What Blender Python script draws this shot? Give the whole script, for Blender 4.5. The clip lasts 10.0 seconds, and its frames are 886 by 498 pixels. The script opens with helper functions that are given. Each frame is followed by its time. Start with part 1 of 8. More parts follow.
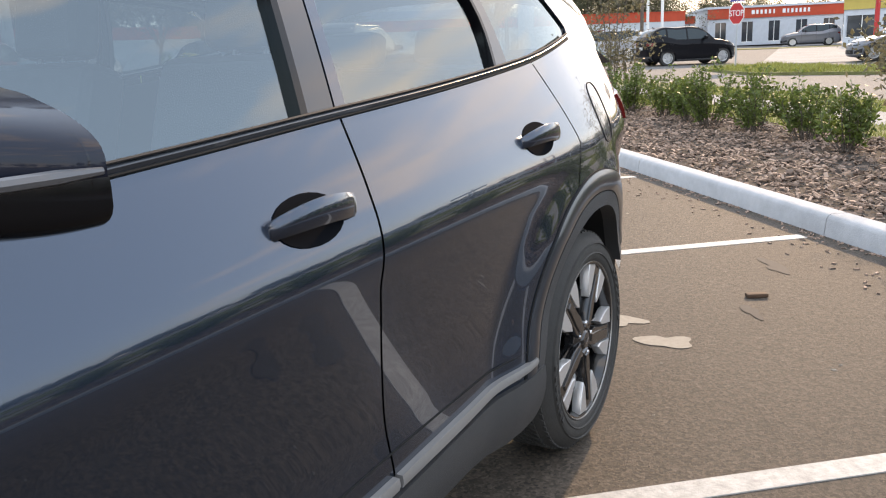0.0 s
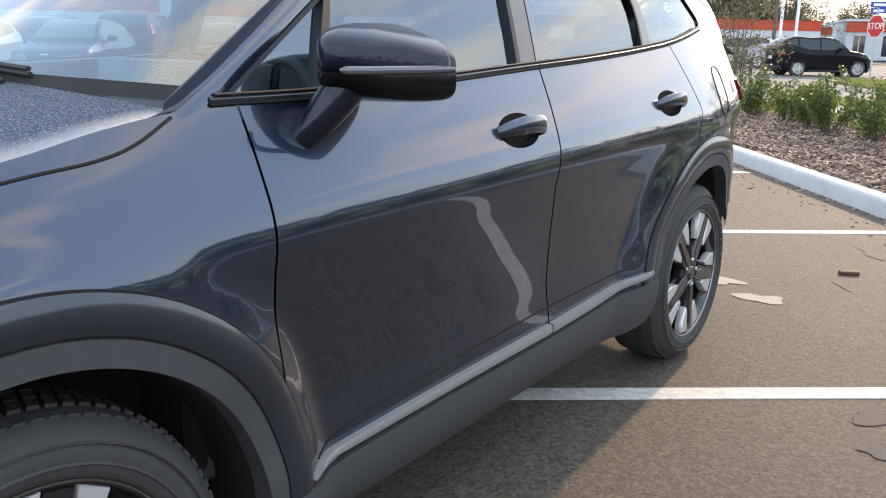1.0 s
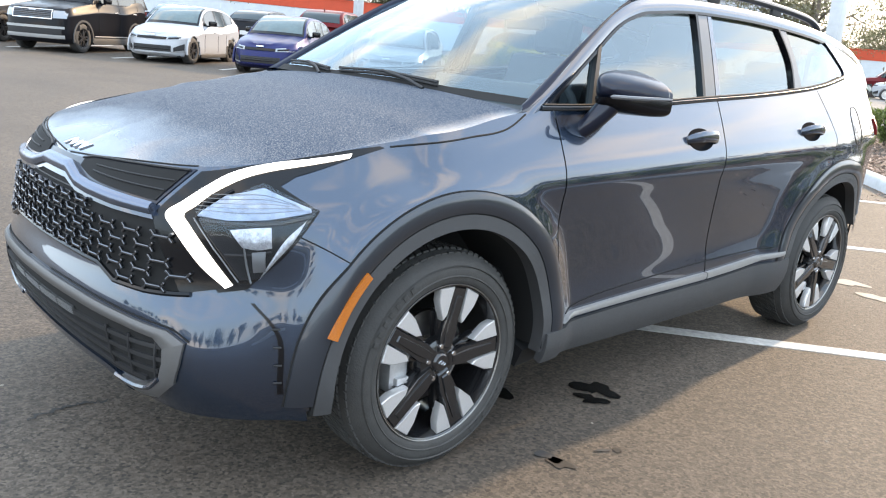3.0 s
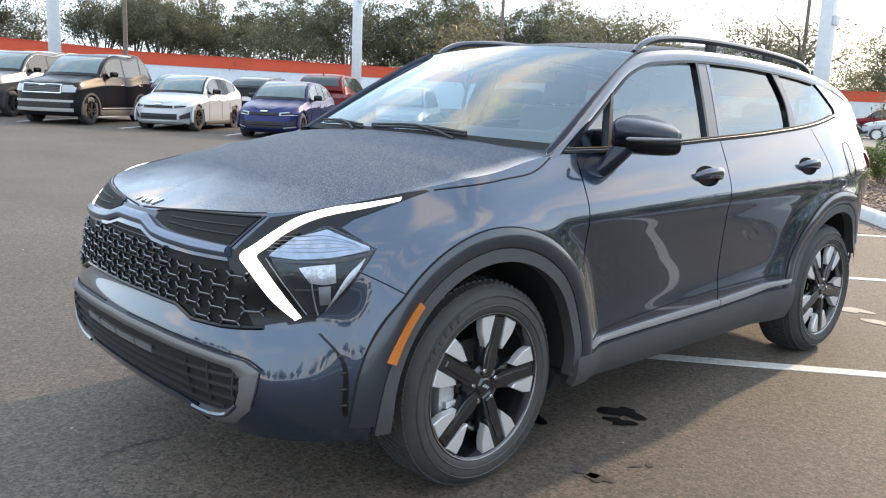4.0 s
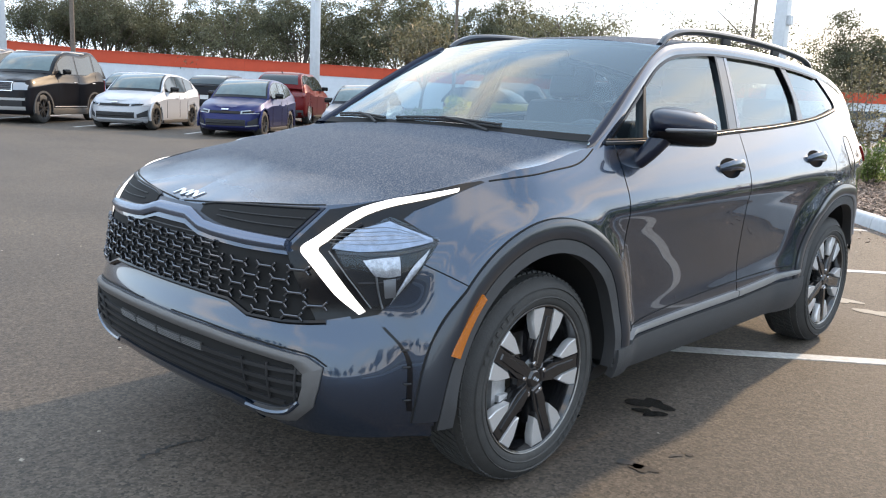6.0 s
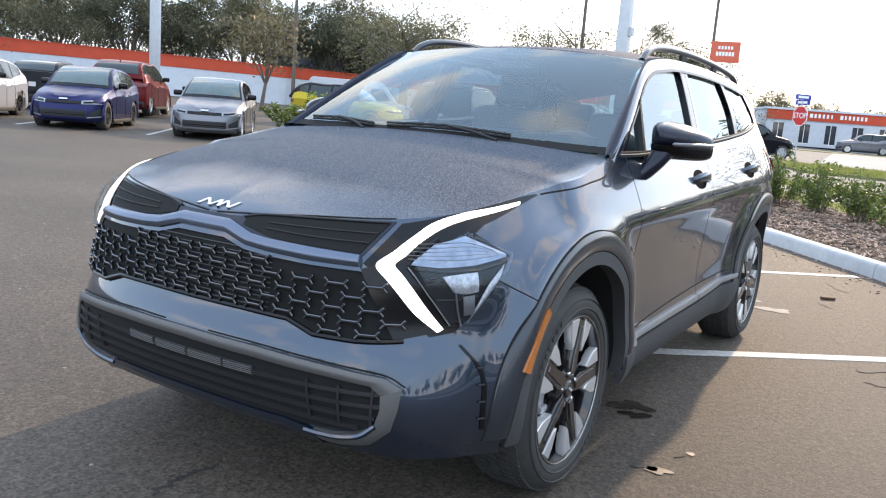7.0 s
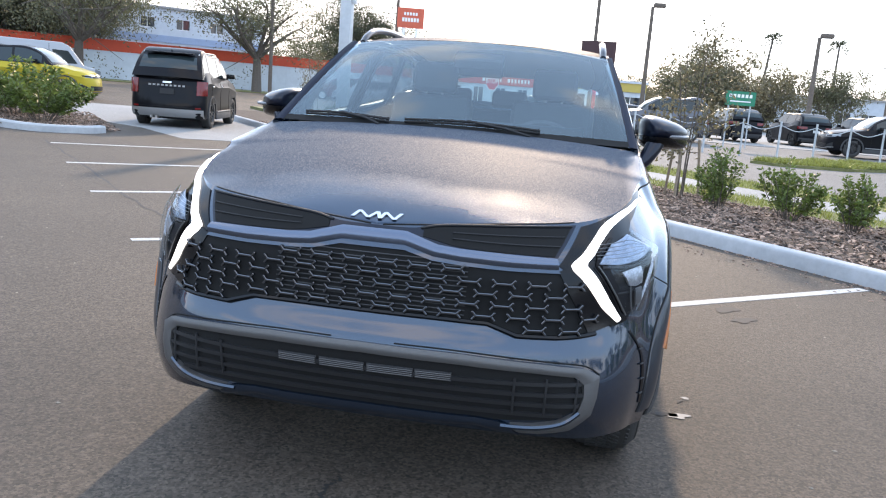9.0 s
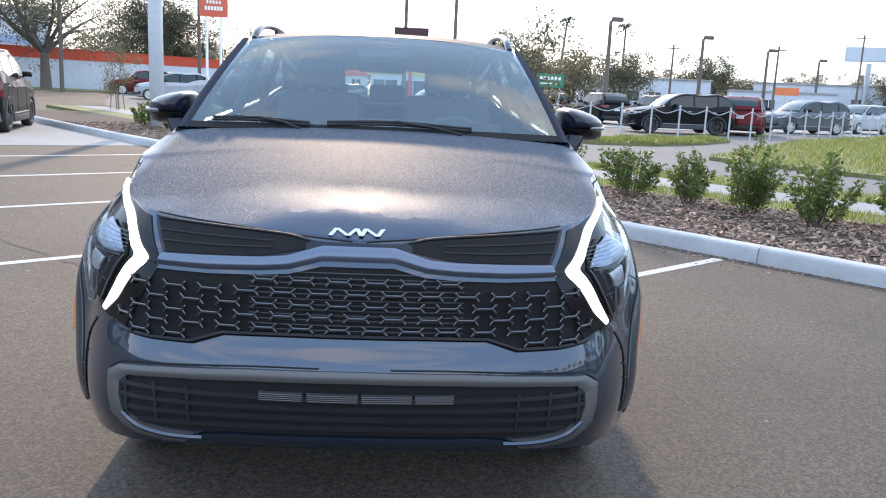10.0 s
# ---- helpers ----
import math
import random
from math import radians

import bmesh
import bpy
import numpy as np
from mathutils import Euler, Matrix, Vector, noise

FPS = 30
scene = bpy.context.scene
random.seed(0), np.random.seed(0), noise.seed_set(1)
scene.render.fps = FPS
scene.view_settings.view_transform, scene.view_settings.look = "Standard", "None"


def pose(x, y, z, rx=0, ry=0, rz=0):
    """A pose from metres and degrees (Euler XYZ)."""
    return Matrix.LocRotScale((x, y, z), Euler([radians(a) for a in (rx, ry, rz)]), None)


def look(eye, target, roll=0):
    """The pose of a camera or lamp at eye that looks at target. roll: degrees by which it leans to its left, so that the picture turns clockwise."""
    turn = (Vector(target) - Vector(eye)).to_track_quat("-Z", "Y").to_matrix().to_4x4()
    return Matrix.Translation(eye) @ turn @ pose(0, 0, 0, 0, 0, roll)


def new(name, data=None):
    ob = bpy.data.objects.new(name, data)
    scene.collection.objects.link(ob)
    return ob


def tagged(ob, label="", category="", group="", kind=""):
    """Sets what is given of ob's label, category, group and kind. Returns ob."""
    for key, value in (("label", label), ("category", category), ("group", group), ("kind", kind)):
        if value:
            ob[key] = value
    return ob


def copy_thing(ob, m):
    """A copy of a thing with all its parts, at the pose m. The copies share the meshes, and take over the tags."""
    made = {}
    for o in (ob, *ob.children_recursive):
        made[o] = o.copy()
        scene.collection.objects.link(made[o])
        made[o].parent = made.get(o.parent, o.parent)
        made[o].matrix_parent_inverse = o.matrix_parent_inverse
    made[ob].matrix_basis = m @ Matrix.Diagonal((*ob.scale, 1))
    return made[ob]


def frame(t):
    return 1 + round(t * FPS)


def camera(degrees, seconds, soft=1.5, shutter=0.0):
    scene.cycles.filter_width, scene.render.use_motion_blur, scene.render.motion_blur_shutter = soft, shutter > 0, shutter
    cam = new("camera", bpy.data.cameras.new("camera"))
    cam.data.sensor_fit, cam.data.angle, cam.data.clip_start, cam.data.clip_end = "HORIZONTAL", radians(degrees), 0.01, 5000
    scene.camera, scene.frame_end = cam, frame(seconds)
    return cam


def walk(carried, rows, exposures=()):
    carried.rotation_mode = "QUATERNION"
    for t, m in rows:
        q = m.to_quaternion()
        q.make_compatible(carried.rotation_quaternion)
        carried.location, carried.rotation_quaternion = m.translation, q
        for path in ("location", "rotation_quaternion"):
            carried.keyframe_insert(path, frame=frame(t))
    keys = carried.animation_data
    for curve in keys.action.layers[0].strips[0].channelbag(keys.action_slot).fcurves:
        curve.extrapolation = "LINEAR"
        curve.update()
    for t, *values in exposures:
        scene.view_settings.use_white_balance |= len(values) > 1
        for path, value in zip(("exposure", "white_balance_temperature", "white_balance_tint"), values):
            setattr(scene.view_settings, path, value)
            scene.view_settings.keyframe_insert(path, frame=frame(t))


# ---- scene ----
cam = camera(56.6, 10.0, soft=1.15)
PATH = [
    (0, (1.766, 0.277, 1.335), (0.809, 1.966, 0.855), -2.6),
    (0.5, (1.835, -0.104, 1.329), (0.816, 1.545, 0.837), -0.5),
    (1, (2.038, -0.496, 1.283), (0.876, 1.056, 0.791), 0.9),
    (1.5, (2.157, -0.827, 1.335), (0.833, 0.563, 0.772), 3.4),
    (2, (2.276, -1.191, 1.321), (0.868, 0.115, 0.765), 4.7),
    (2.5, (2.457, -1.468, 1.32), (1.044, -0.166, 0.765), 6.3),
    (3, (2.684, -1.713, 1.368), (1.269, -0.387, 0.876), 4.8),
    (3.2, (2.762, -1.778, 1.35), (1.311, -0.46, 0.951), 3.9),
    (4.5, (2.796, -2.05, 1.343), (1.361, -0.703, 0.987), 2.1),
    (5, (2.777, -2.052, 1.324), (1.351, -0.696, 0.964), 1.9),
    (5.5, (2.71, -2.119, 1.296), (1.299, -0.744, 0.95), 2.2),
    (5.7, (2.66, -2.15, 1.301), (1.255, -0.771, 0.949), 2.2),
    (7, (1.949, -2.609, 1.306), (0.91, -0.935, 0.966), 4.3),
    (7.5, (1.644, -2.858, 1.323), (0.743, -1.107, 0.973), 4.6),
    (8, (1.255, -3.004, 1.32), (0.612, -1.14, 0.982), 5.0),
    (8.5, (0.927, -3.147, 1.327), (0.461, -1.234, 0.977), 4.5),
    (9, (0.625, -3.278, 1.348), (0.297, -1.34, 0.975), 4.4),
    (9.5, (0.322, -3.178, 1.343), (0.238, -1.215, 0.966), 4.1),
    (10, (0.107, -3.136, 1.365), (0.218, -1.175, 0.989), 2.6),
]
walk(cam, [(t, look(eye, target, roll)) for t, eye, target, roll in PATH], [(0, 1.08, 8250, 18), (1.5, 1.32, 7450, 14), (2.0, 1.43, 7300, 13), (2.5, 1.85, 7800, 13), (3.0, 1.82, 7800, 13), (4.5, 1.3, 7650, 13), (5.0, 1.43, 7650, 13), (5.5, 1.28, 7600, 13), (7.0, 1.22, 7350, 15), (10, 1.12, 6750, 15)])

# ---- world and sun ----
SUN_EL, SUN_AZ = 24.0, -3.8          # elevation; azimuth measured from +Y towards +X
world = bpy.data.worlds.new("sky")
scene.world = world
world.use_nodes = True
wn, wl = world.node_tree.nodes, world.node_tree.links
sky = wn.new("ShaderNodeTexSky")
sky.sky_type = "NISHITA"
sky.sun_disc = False
sky.sun_elevation, sky.sun_rotation = radians(SUN_EL), radians(SUN_AZ)
sky.air_density, sky.dust_density, sky.ozone_density = 1.0, 0.9, 1.2
# thin broken cloud, mixed into the sky by direction
tco = wn.new("ShaderNodeTexCoord")
wmap = wn.new("ShaderNodeMapping")
wmap.inputs["Scale"].default_value = (1.0, 1.0, 3.2)
wcl = wn.new("ShaderNodeTexNoise")
wcl.inputs["Scale"].default_value, wcl.inputs["Detail"].default_value, wcl.inputs["Roughness"].default_value = 2.9, 4.5, 0.5
wramp = wn.new("ShaderNodeValToRGB")
wramp.color_ramp.elements[0].position, wramp.color_ramp.elements[1].position = 0.51, 0.68
wramp.color_ramp.elements[0].color = (0, 0, 0, 1)
wramp.color_ramp.elements[1].color = (0.7, 0.7, 0.7, 1)
wmix = wn.new("ShaderNodeMix")
wmix.data_type, wmix.blend_type = "RGBA", "MIX"
wmix.inputs["B"].default_value = (10.0, 9.3, 8.5, 1)
wl.new(tco.outputs["Generated"], wmap.inputs["Vector"])
wl.new(wmap.outputs["Vector"], wcl.inputs["Vector"])
wl.new(wcl.outputs["Fac"], wramp.inputs["Fac"])
wl.new(wramp.outputs["Color"], wmix.inputs["Factor"])
# pale morning haze under the cloud
whaze = wn.new("ShaderNodeMix")
whaze.data_type, whaze.blend_type = "RGBA", "MIX"
whaze.inputs["Factor"].default_value = 0.66
whaze.inputs["B"].default_value = (4.6, 6.8, 9.8, 1)
wl.new(sky.outputs["Color"], whaze.inputs["A"])
wl.new(whaze.outputs["Result"], wmix.inputs["A"])
wl.new(wmix.outputs["Result"], wn["Background"].inputs["Color"])
wn["Background"].inputs["Strength"].default_value = 0.15
sun = new("sun", bpy.data.lights.new("sun", "SUN"))
sun.data.energy, sun.data.angle, sun.data.color = 1.85, radians(1.4), (1.0, 0.79, 0.56)
sun_dir = Vector((math.sin(radians(SUN_AZ)) * math.cos(radians(SUN_EL)), math.cos(radians(SUN_AZ)) * math.cos(radians(SUN_EL)), math.sin(radians(SUN_EL))))
sun.matrix_basis = look(sun_dir * 50, (0, 0, 0))

# ---- materials ----
def mat(name, base, rough=0.5, metal=0.0, grain=0.0, scale=8.0, bump=0.0, bscale=60.0, coat=0.0, spread=0.0, grain2=0.0, scale2=0.7, emit=0.0):
    """Principled material: base colour varied by fine and broad noise, relief by a third, random brightness between objects."""
    m = bpy.data.materials.new(name)
    m.use_nodes = True
    n, l = m.node_tree.nodes, m.node_tree.links
    p = n["Principled BSDF"]
    p.inputs["Roughness"].default_value, p.inputs["Metallic"].default_value = rough, metal
    p.inputs["Coat Weight"].default_value, p.inputs["Coat Roughness"].default_value = coat, 0.02
    p.inputs["Base Color"].default_value = (*base, 1)
    if emit:
        p.inputs["Emission Color"].default_value, p.inputs["Emission Strength"].default_value = (1, 0.98, 0.95, 1), emit
    tc = n.new("ShaderNodeTexCoord")
    last = None
    for amount, sc in ((grain, scale), (grain2, scale2)):
        if amount:
            t = n.new("ShaderNodeTexNoise")
            t.inputs["Scale"].default_value, t.inputs["Detail"].default_value, t.inputs["Roughness"].default_value = sc, 5.0, 0.65
            l.new(tc.outputs["Object"], t.inputs["Vector"])
            r = n.new("ShaderNodeMapRange")
            r.inputs["From Min"].default_value, r.inputs["From Max"].default_value = 0.28, 0.72
            r.inputs["To Min"].default_value, r.inputs["To Max"].default_value = 1 - amount, 1 + amount
            l.new(t.outputs["Fac"], r.inputs["Value"])
            if last is None:
                last = r.outputs["Result"]
            else:
                mm = n.new("ShaderNodeMath")
                mm.operation = "MULTIPLY"
                l.new(last, mm.inputs[0])
                l.new(r.outputs["Result"], mm.inputs[1])
                last = mm.outputs["Value"]
    if spread:
        oi = n.new("ShaderNodeObjectInfo")
        r = n.new("ShaderNodeMapRange")
        r.inputs["To Min"].default_value, r.inputs["To Max"].default_value = 1 - spread, 1 + spread
        l.new(oi.outputs["Random"], r.inputs["Value"])
        if last is None:
            last = r.outputs["Result"]
        else:
            mm = n.new("ShaderNodeMath")
            mm.operation = "MULTIPLY"
            l.new(last, mm.inputs[0])
            l.new(r.outputs["Result"], mm.inputs[1])
            last = mm.outputs["Value"]
    if last is not None:
        v = n.new("ShaderNodeVectorMath")
        v.operation = "SCALE"
        v.inputs[0].default_value = base
        l.new(last, v.inputs["Scale"])
        l.new(v.outputs["Vector"], p.inputs["Base Color"])
    if bump:
        t = n.new("ShaderNodeTexNoise")
        t.inputs["Scale"].default_value, t.inputs["Detail"].default_value = bscale, 4.0
        l.new(tc.outputs["Object"], t.inputs["Vector"])
        b = n.new("ShaderNodeBump")
        b.inputs["Strength"].default_value, b.inputs["Distance"].default_value = bump, 0.01
        l.new(t.outputs["Fac"], b.inputs["Height"])
        l.new(b.outputs["Normal"], p.inputs["Normal"])
    return m


def paint(name, base, metal=0.35, rough=0.32):
    return mat(name, base, rough, metal, grain=0.05, scale=900.0, coat=1.0)


def glass(name, tint, clear, ior=2.0):
    """A tinted pane: part of the light goes straight through, the rest is dark; gloss by Fresnel."""
    m = bpy.data.materials.new(name)
    m.use_nodes = True
    n, l = m.node_tree.nodes, m.node_tree.links
    n.remove(n["Principled BSDF"])
    tr = n.new("ShaderNodeBsdfTransparent")
    tr.inputs["Color"].default_value = (*[c * clear for c in tint], 1)
    gl = n.new("ShaderNodeBsdfGlossy")
    gl.inputs["Roughness"].default_value = 0.012
    gl.inputs["Color"].default_value = (0.84, 0.95, 1.0, 1)
    # gloss rises from its head-on share to full at grazing angles, alike on both faces
    f0 = ((ior - 1) / (ior + 1)) ** 2
    lw, po, ma = n.new("ShaderNodeLayerWeight"), n.new("ShaderNodeMath"), n.new("ShaderNodeMath")
    lw.inputs["Blend"].default_value = 0.5
    po.operation, ma.operation = "POWER", "MULTIPLY_ADD"
    po.inputs[1].default_value, ma.inputs[1].default_value, ma.inputs[2].default_value = 5.0, 1 - f0, f0
    l.new(lw.outputs["Facing"], po.inputs[0])
    l.new(po.outputs["Value"], ma.inputs[0])
    mx = n.new("ShaderNodeMixShader")
    l.new(ma.outputs["Value"], mx.inputs["Fac"])
    l.new(tr.outputs["BSDF"], mx.inputs[1])
    l.new(gl.outputs["BSDF"], mx.inputs[2])
    l.new(mx.outputs["Shader"], n["Material Output"].inputs["Surface"])
    return m


PAINT = paint("metallic grey paint", (0.017, 0.033, 0.060), 0.75, 0.24)
PAINT.node_tree.nodes["Principled BSDF"].inputs["Coat IOR"].default_value = 1.64
ARCHGLOSS = mat("gloss dark grey trim", (0.020, 0.025, 0.033), 0.28, 0.2, coat=0.5)
CLAD = mat("grained grey plastic", (0.042, 0.043, 0.045), 0.62, 0.0, grain=0.06, scale=40, bump=0.15, bscale=700)
BLACKGLOSS = mat("gloss black trim", (0.005, 0.005, 0.006), 0.16, 0.0)
BLACKGLOSS.node_tree.nodes["Principled BSDF"].inputs["Specular IOR Level"].default_value = 0.28
BLACKMATT = mat("matt black plastic", (0.012, 0.012, 0.013), 0.65, grain=0.1, scale=30)
DARKVOID = mat("dark cavity", (0.004, 0.004, 0.004), 0.9)
CHROME = mat("satin chrome", (0.62, 0.62, 0.63), 0.22, 1.0)
SATIN = mat("satin silver trim", (0.30, 0.295, 0.29), 0.42, 0.35, grain=0.05, scale=60)
SILLTRIM = mat("satin grey sill trim", (0.26, 0.256, 0.25), 0.42, 0.3, grain=0.05, scale=60)
WING = mat("satin grey trim", (0.13, 0.155, 0.205), 0.27, 0.85)
SKID = mat("grey bumper trim", (0.105, 0.102, 0.100), 0.45, 0.4, grain=0.05, scale=80)
MACHINED = mat("machined alloy", (0.66, 0.66, 0.66), 0.33, 0.65, grain=0.04, scale=200)
RIMBLACK = mat("gloss black alloy", (0.010, 0.010, 0.011), 0.18, 0.0, coat=0.6)
RUBBER = mat("tyre rubber", (0.034, 0.033, 0.031), 0.72, grain=0.18, scale=22, bump=0.2, bscale=160)
STEEL = mat("brake steel", (0.36, 0.35, 0.34), 0.38, 1.0, grain=0.1, scale=30)
DRL = mat("white light strip", (0.95, 0.95, 0.95), 0.25, emit=0.9)
LAMPCLEAR = glass("clear lamp cover", (0.95, 0.97, 1.0), 0.92, 1.45)
LAMPGREY = mat("lamp bezel", (0.009, 0.009, 0.011), 0.5)
LAMPGREY.node_tree.nodes["Principled BSDF"].inputs["Specular IOR Level"].default_value = 0.2
AMBER = mat("amber reflector", (0.42, 0.115, 0.010), 0.25, grain=0.12, scale=220, bump=0.3, bscale=300, coat=0.6)
REDLENS = mat("red lamp lens", (0.16, 0.008, 0.008), 0.2, coat=0.3)
WINDSHIELD = glass("windscreen glass", (0.80, 0.93, 0.96), 0.99, 2.0)
SIDEGLASS = glass("front side glass", (0.70, 0.86, 0.90), 0.62, 2.3)
PRIVACY = glass("privacy glass", (0.70, 0.76, 0.76), 0.40, 2.4)
TAILGLASS = glass("tailgate glass", (0.80, 0.90, 0.84), 0.80, 1.5)
CABIN = mat("dark cabin trim", (0.045, 0.046, 0.050), 0.75, grain=0.12, scale=20)
SEAT = mat("dark seat leather", (0.065, 0.067, 0.073), 0.55, grain=0.1, scale=30, bump=0.1, bscale=200)
HEADLINER = mat("pale grey headliner", (0.68, 0.67, 0.65), 0.9, grain=0.05, scale=60)
MIRROR = mat("mirror glass", (0.85, 0.87, 0.88), 0.02, 1.0)

LAMPSMOKE = mat("smoky lamp reflector", (0.17, 0.175, 0.18), 0.32, 0.7)
LAMPSILVER = mat("bright lamp reflector", (0.44, 0.455, 0.48), 0.30, 0.55, grain=0.45, scale=70, bump=0.3, bscale=90)
LAMPBROW = mat("ribbed lamp plastic", (0.26, 0.31, 0.39), 0.20, 0.4, grain=0.35, scale=45, bump=0.1, bscale=60)
# near-black colour for the shade inside the handle recesses
BOWLSHADE = mat("painted bowl shade", (0.004, 0.005, 0.007), 0.9)
BOWLSHADE.node_tree.nodes["Principled BSDF"].inputs["Specular IOR Level"].default_value = 0.05
HANDLE = PAINT
MIRRORSHELL = paint("dark mirror paint", (0.008, 0.011, 0.022), 0.2, 0.3)
MIRRORSHELL.node_tree.nodes["Principled BSDF"].inputs["Coat Weight"].default_value = 0.5
MIRRORSHELL.node_tree.nodes["Principled BSDF"].inputs["Specular IOR Level"].default_value = 0.15
# body paint made darker and duller in place of the pillar's dark reflection
PILLAR = mat("shade-darkened pillar paint", (0.010, 0.014, 0.028), 0.4, grain=0.05, scale=300)
PILLAR.node_tree.nodes["Principled BSDF"].inputs["Specular IOR Level"].default_value = 0.15
INDICATOR = mat("pale indicator lens", (0.11, 0.11, 0.115), 0.3, 0.2, coat=0.4)



def dewy(name, base):
    """Metallic paint under a film of fine dew drops, which ends in an uneven line where the nose turns down."""
    m = mat(name, base, 0.30, 0.5, coat=0.22)
    m.node_tree.nodes["Principled BSDF"].inputs["Specular IOR Level"].default_value = 0.09
    n, l = m.node_tree.nodes, m.node_tree.links
    p = n["Principled BSDF"]
    tc, sep = n.new("ShaderNodeTexCoord"), n.new("ShaderNodeSeparateXYZ")
    l.new(tc.outputs["Object"], sep.inputs["Vector"])
    drift, edge = n.new("ShaderNodeTexNoise"), n.new("ShaderNodeMapRange")
    drift.inputs["Scale"].default_value, drift.inputs["Detail"].default_value = 2.6, 5.0
    l.new(tc.outputs["Object"], drift.inputs["Vector"])
    off = n.new("ShaderNodeMath")
    off.operation = "MULTIPLY_ADD"
    off.inputs[1].default_value, off.inputs[2].default_value = 0.45, -0.22
    l.new(drift.outputs["Fac"], off.inputs[0])
    add = n.new("ShaderNodeMath")
    add.operation = "ADD"
    l.new(sep.outputs["Y"], add.inputs[0])
    l.new(off.outputs["Value"], add.inputs[1])
    edge.inputs["From Min"].default_value, edge.inputs["From Max"].default_value = -0.82, -0.52
    l.new(add.outputs["Value"], edge.inputs["Value"])
    across_, side, both_ = n.new("ShaderNodeMath"), n.new("ShaderNodeMapRange"), n.new("ShaderNodeMath")
    across_.operation, both_.operation = "ABSOLUTE", "MULTIPLY"
    l.new(sep.outputs["X"], across_.inputs[0])
    l.new(across_.outputs["Value"], side.inputs["Value"])
    side.inputs["From Min"].default_value, side.inputs["From Max"].default_value = 0.76, 0.84
    side.inputs["To Min"].default_value, side.inputs["To Max"].default_value = 1.0, 0.0
    l.new(edge.outputs["Result"], both_.inputs[0])
    l.new(side.outputs["Result"], both_.inputs[1])
    film = both_.outputs["Value"]
    # drops: round beads of two sizes
    beads = []
    for sc, lo, hi in ((260, 0.10, 0.36), (120, 0.06, 0.24)):
        vo, rg = n.new("ShaderNodeTexVoronoi"), n.new("ShaderNodeMapRange")
        vo.inputs["Scale"].default_value, vo.inputs["Randomness"].default_value = sc, 1.0
        l.new(tc.outputs["Object"], vo.inputs["Vector"])
        l.new(vo.outputs["Distance"], rg.inputs["Value"])
        rg.inputs["From Min"].default_value, rg.inputs["From Max"].default_value = lo, hi
        rg.inputs["To Min"].default_value, rg.inputs["To Max"].default_value = 1.0, 0.0
        beads.append(rg.outputs["Result"])
    mx = n.new("ShaderNodeMath")
    mx.operation = "MAXIMUM"
    l.new(beads[0], mx.inputs[0])
    l.new(beads[1], mx.inputs[1])
    wet = n.new("ShaderNodeMath")
    wet.operation = "MULTIPLY"
    l.new(mx.outputs["Value"], wet.inputs[0])
    l.new(film, wet.inputs[1])
    bp = n.new("ShaderNodeBump")
    bp.inputs["Strength"].default_value, bp.inputs["Distance"].default_value = 0.55, 0.0016
    l.new(wet.outputs["Value"], bp.inputs["Height"])
    for slot in ("Normal", "Coat Normal"):
        l.new(bp.outputs["Normal"], p.inputs[slot])
    for slot, dry, damp in (("Roughness", 0.15, 0.64), ("Coat Roughness", 0.03, 0.04), ("Metallic", 0.55, 0.0), ("Coat Weight", 0.7, 0.0)):
        r = n.new("ShaderNodeMapRange")
        r.inputs["To Min"].default_value, r.inputs["To Max"].default_value = dry, damp
        l.new(film, r.inputs["Value"])
        l.new(r.outputs["Result"], p.inputs[slot])
    # light scattered by the beads, put in as pale grey specks of base colour
    speck, sr, sm = n.new("ShaderNodeTexNoise"), n.new("ShaderNodeMapRange"), n.new("ShaderNodeMath")
    speck.inputs["Scale"].default_value, speck.inputs["Detail"].default_value, speck.inputs["Roughness"].default_value = 240, 3.0, 0.7
    l.new(tc.outputs["Object"], speck.inputs["Vector"])
    l.new(speck.outputs["Fac"], sr.inputs["Value"])
    sr.inputs["From Min"].default_value, sr.inputs["From Max"].default_value = 0.47, 0.64
    sm.operation, sm.use_clamp = "MULTIPLY", True
    l.new(sr.outputs["Result"], sm.inputs[0])
    l.new(film, sm.inputs[1])
    dc = n.new("ShaderNodeMix")
    dc.data_type = "RGBA"
    dc.inputs["A"].default_value, dc.inputs["B"].default_value = (*base, 1), (0.185, 0.190, 0.195, 1)
    l.new(sm.outputs["Value"], dc.inputs["Factor"])
    l.new(dc.outputs["Result"], p.inputs["Base Color"])
    return m


DEWPAINT = dewy("dew-covered grey paint", (0.017, 0.033, 0.060))

# ---- geometry helpers ----
def part(name, bm, material, parent=None, label="", sharp=35):
    """Link a bmesh, or (verts, faces), as one smooth-shaded mesh object under a parent."""
    me = bpy.data.meshes.new(name)
    if isinstance(bm, tuple):
        me.from_pydata([tuple(map(float, v)) for v in bm[0]], [], bm[1])
    else:
        bm.to_mesh(me)
        bm.free()
    me.validate()
    me.materials.append(material)
    me.shade_smooth()
    if sharp:
        me.set_sharp_from_angle(angle=radians(sharp))
    ob = new(name, me)
    ob.parent = parent
    if label:
        tagged(ob, label)
    return ob


def share(name, me, m, parent):
    """Another object on an existing mesh."""
    ob = new(name, me)
    ob.parent = parent
    ob.matrix_basis = m
    return ob


def thing(name, label, category, m=None, group="", kind=""):
    ob = new(name)
    if m is not None:
        ob.matrix_basis = m
    return tagged(ob, label, category, group, kind)


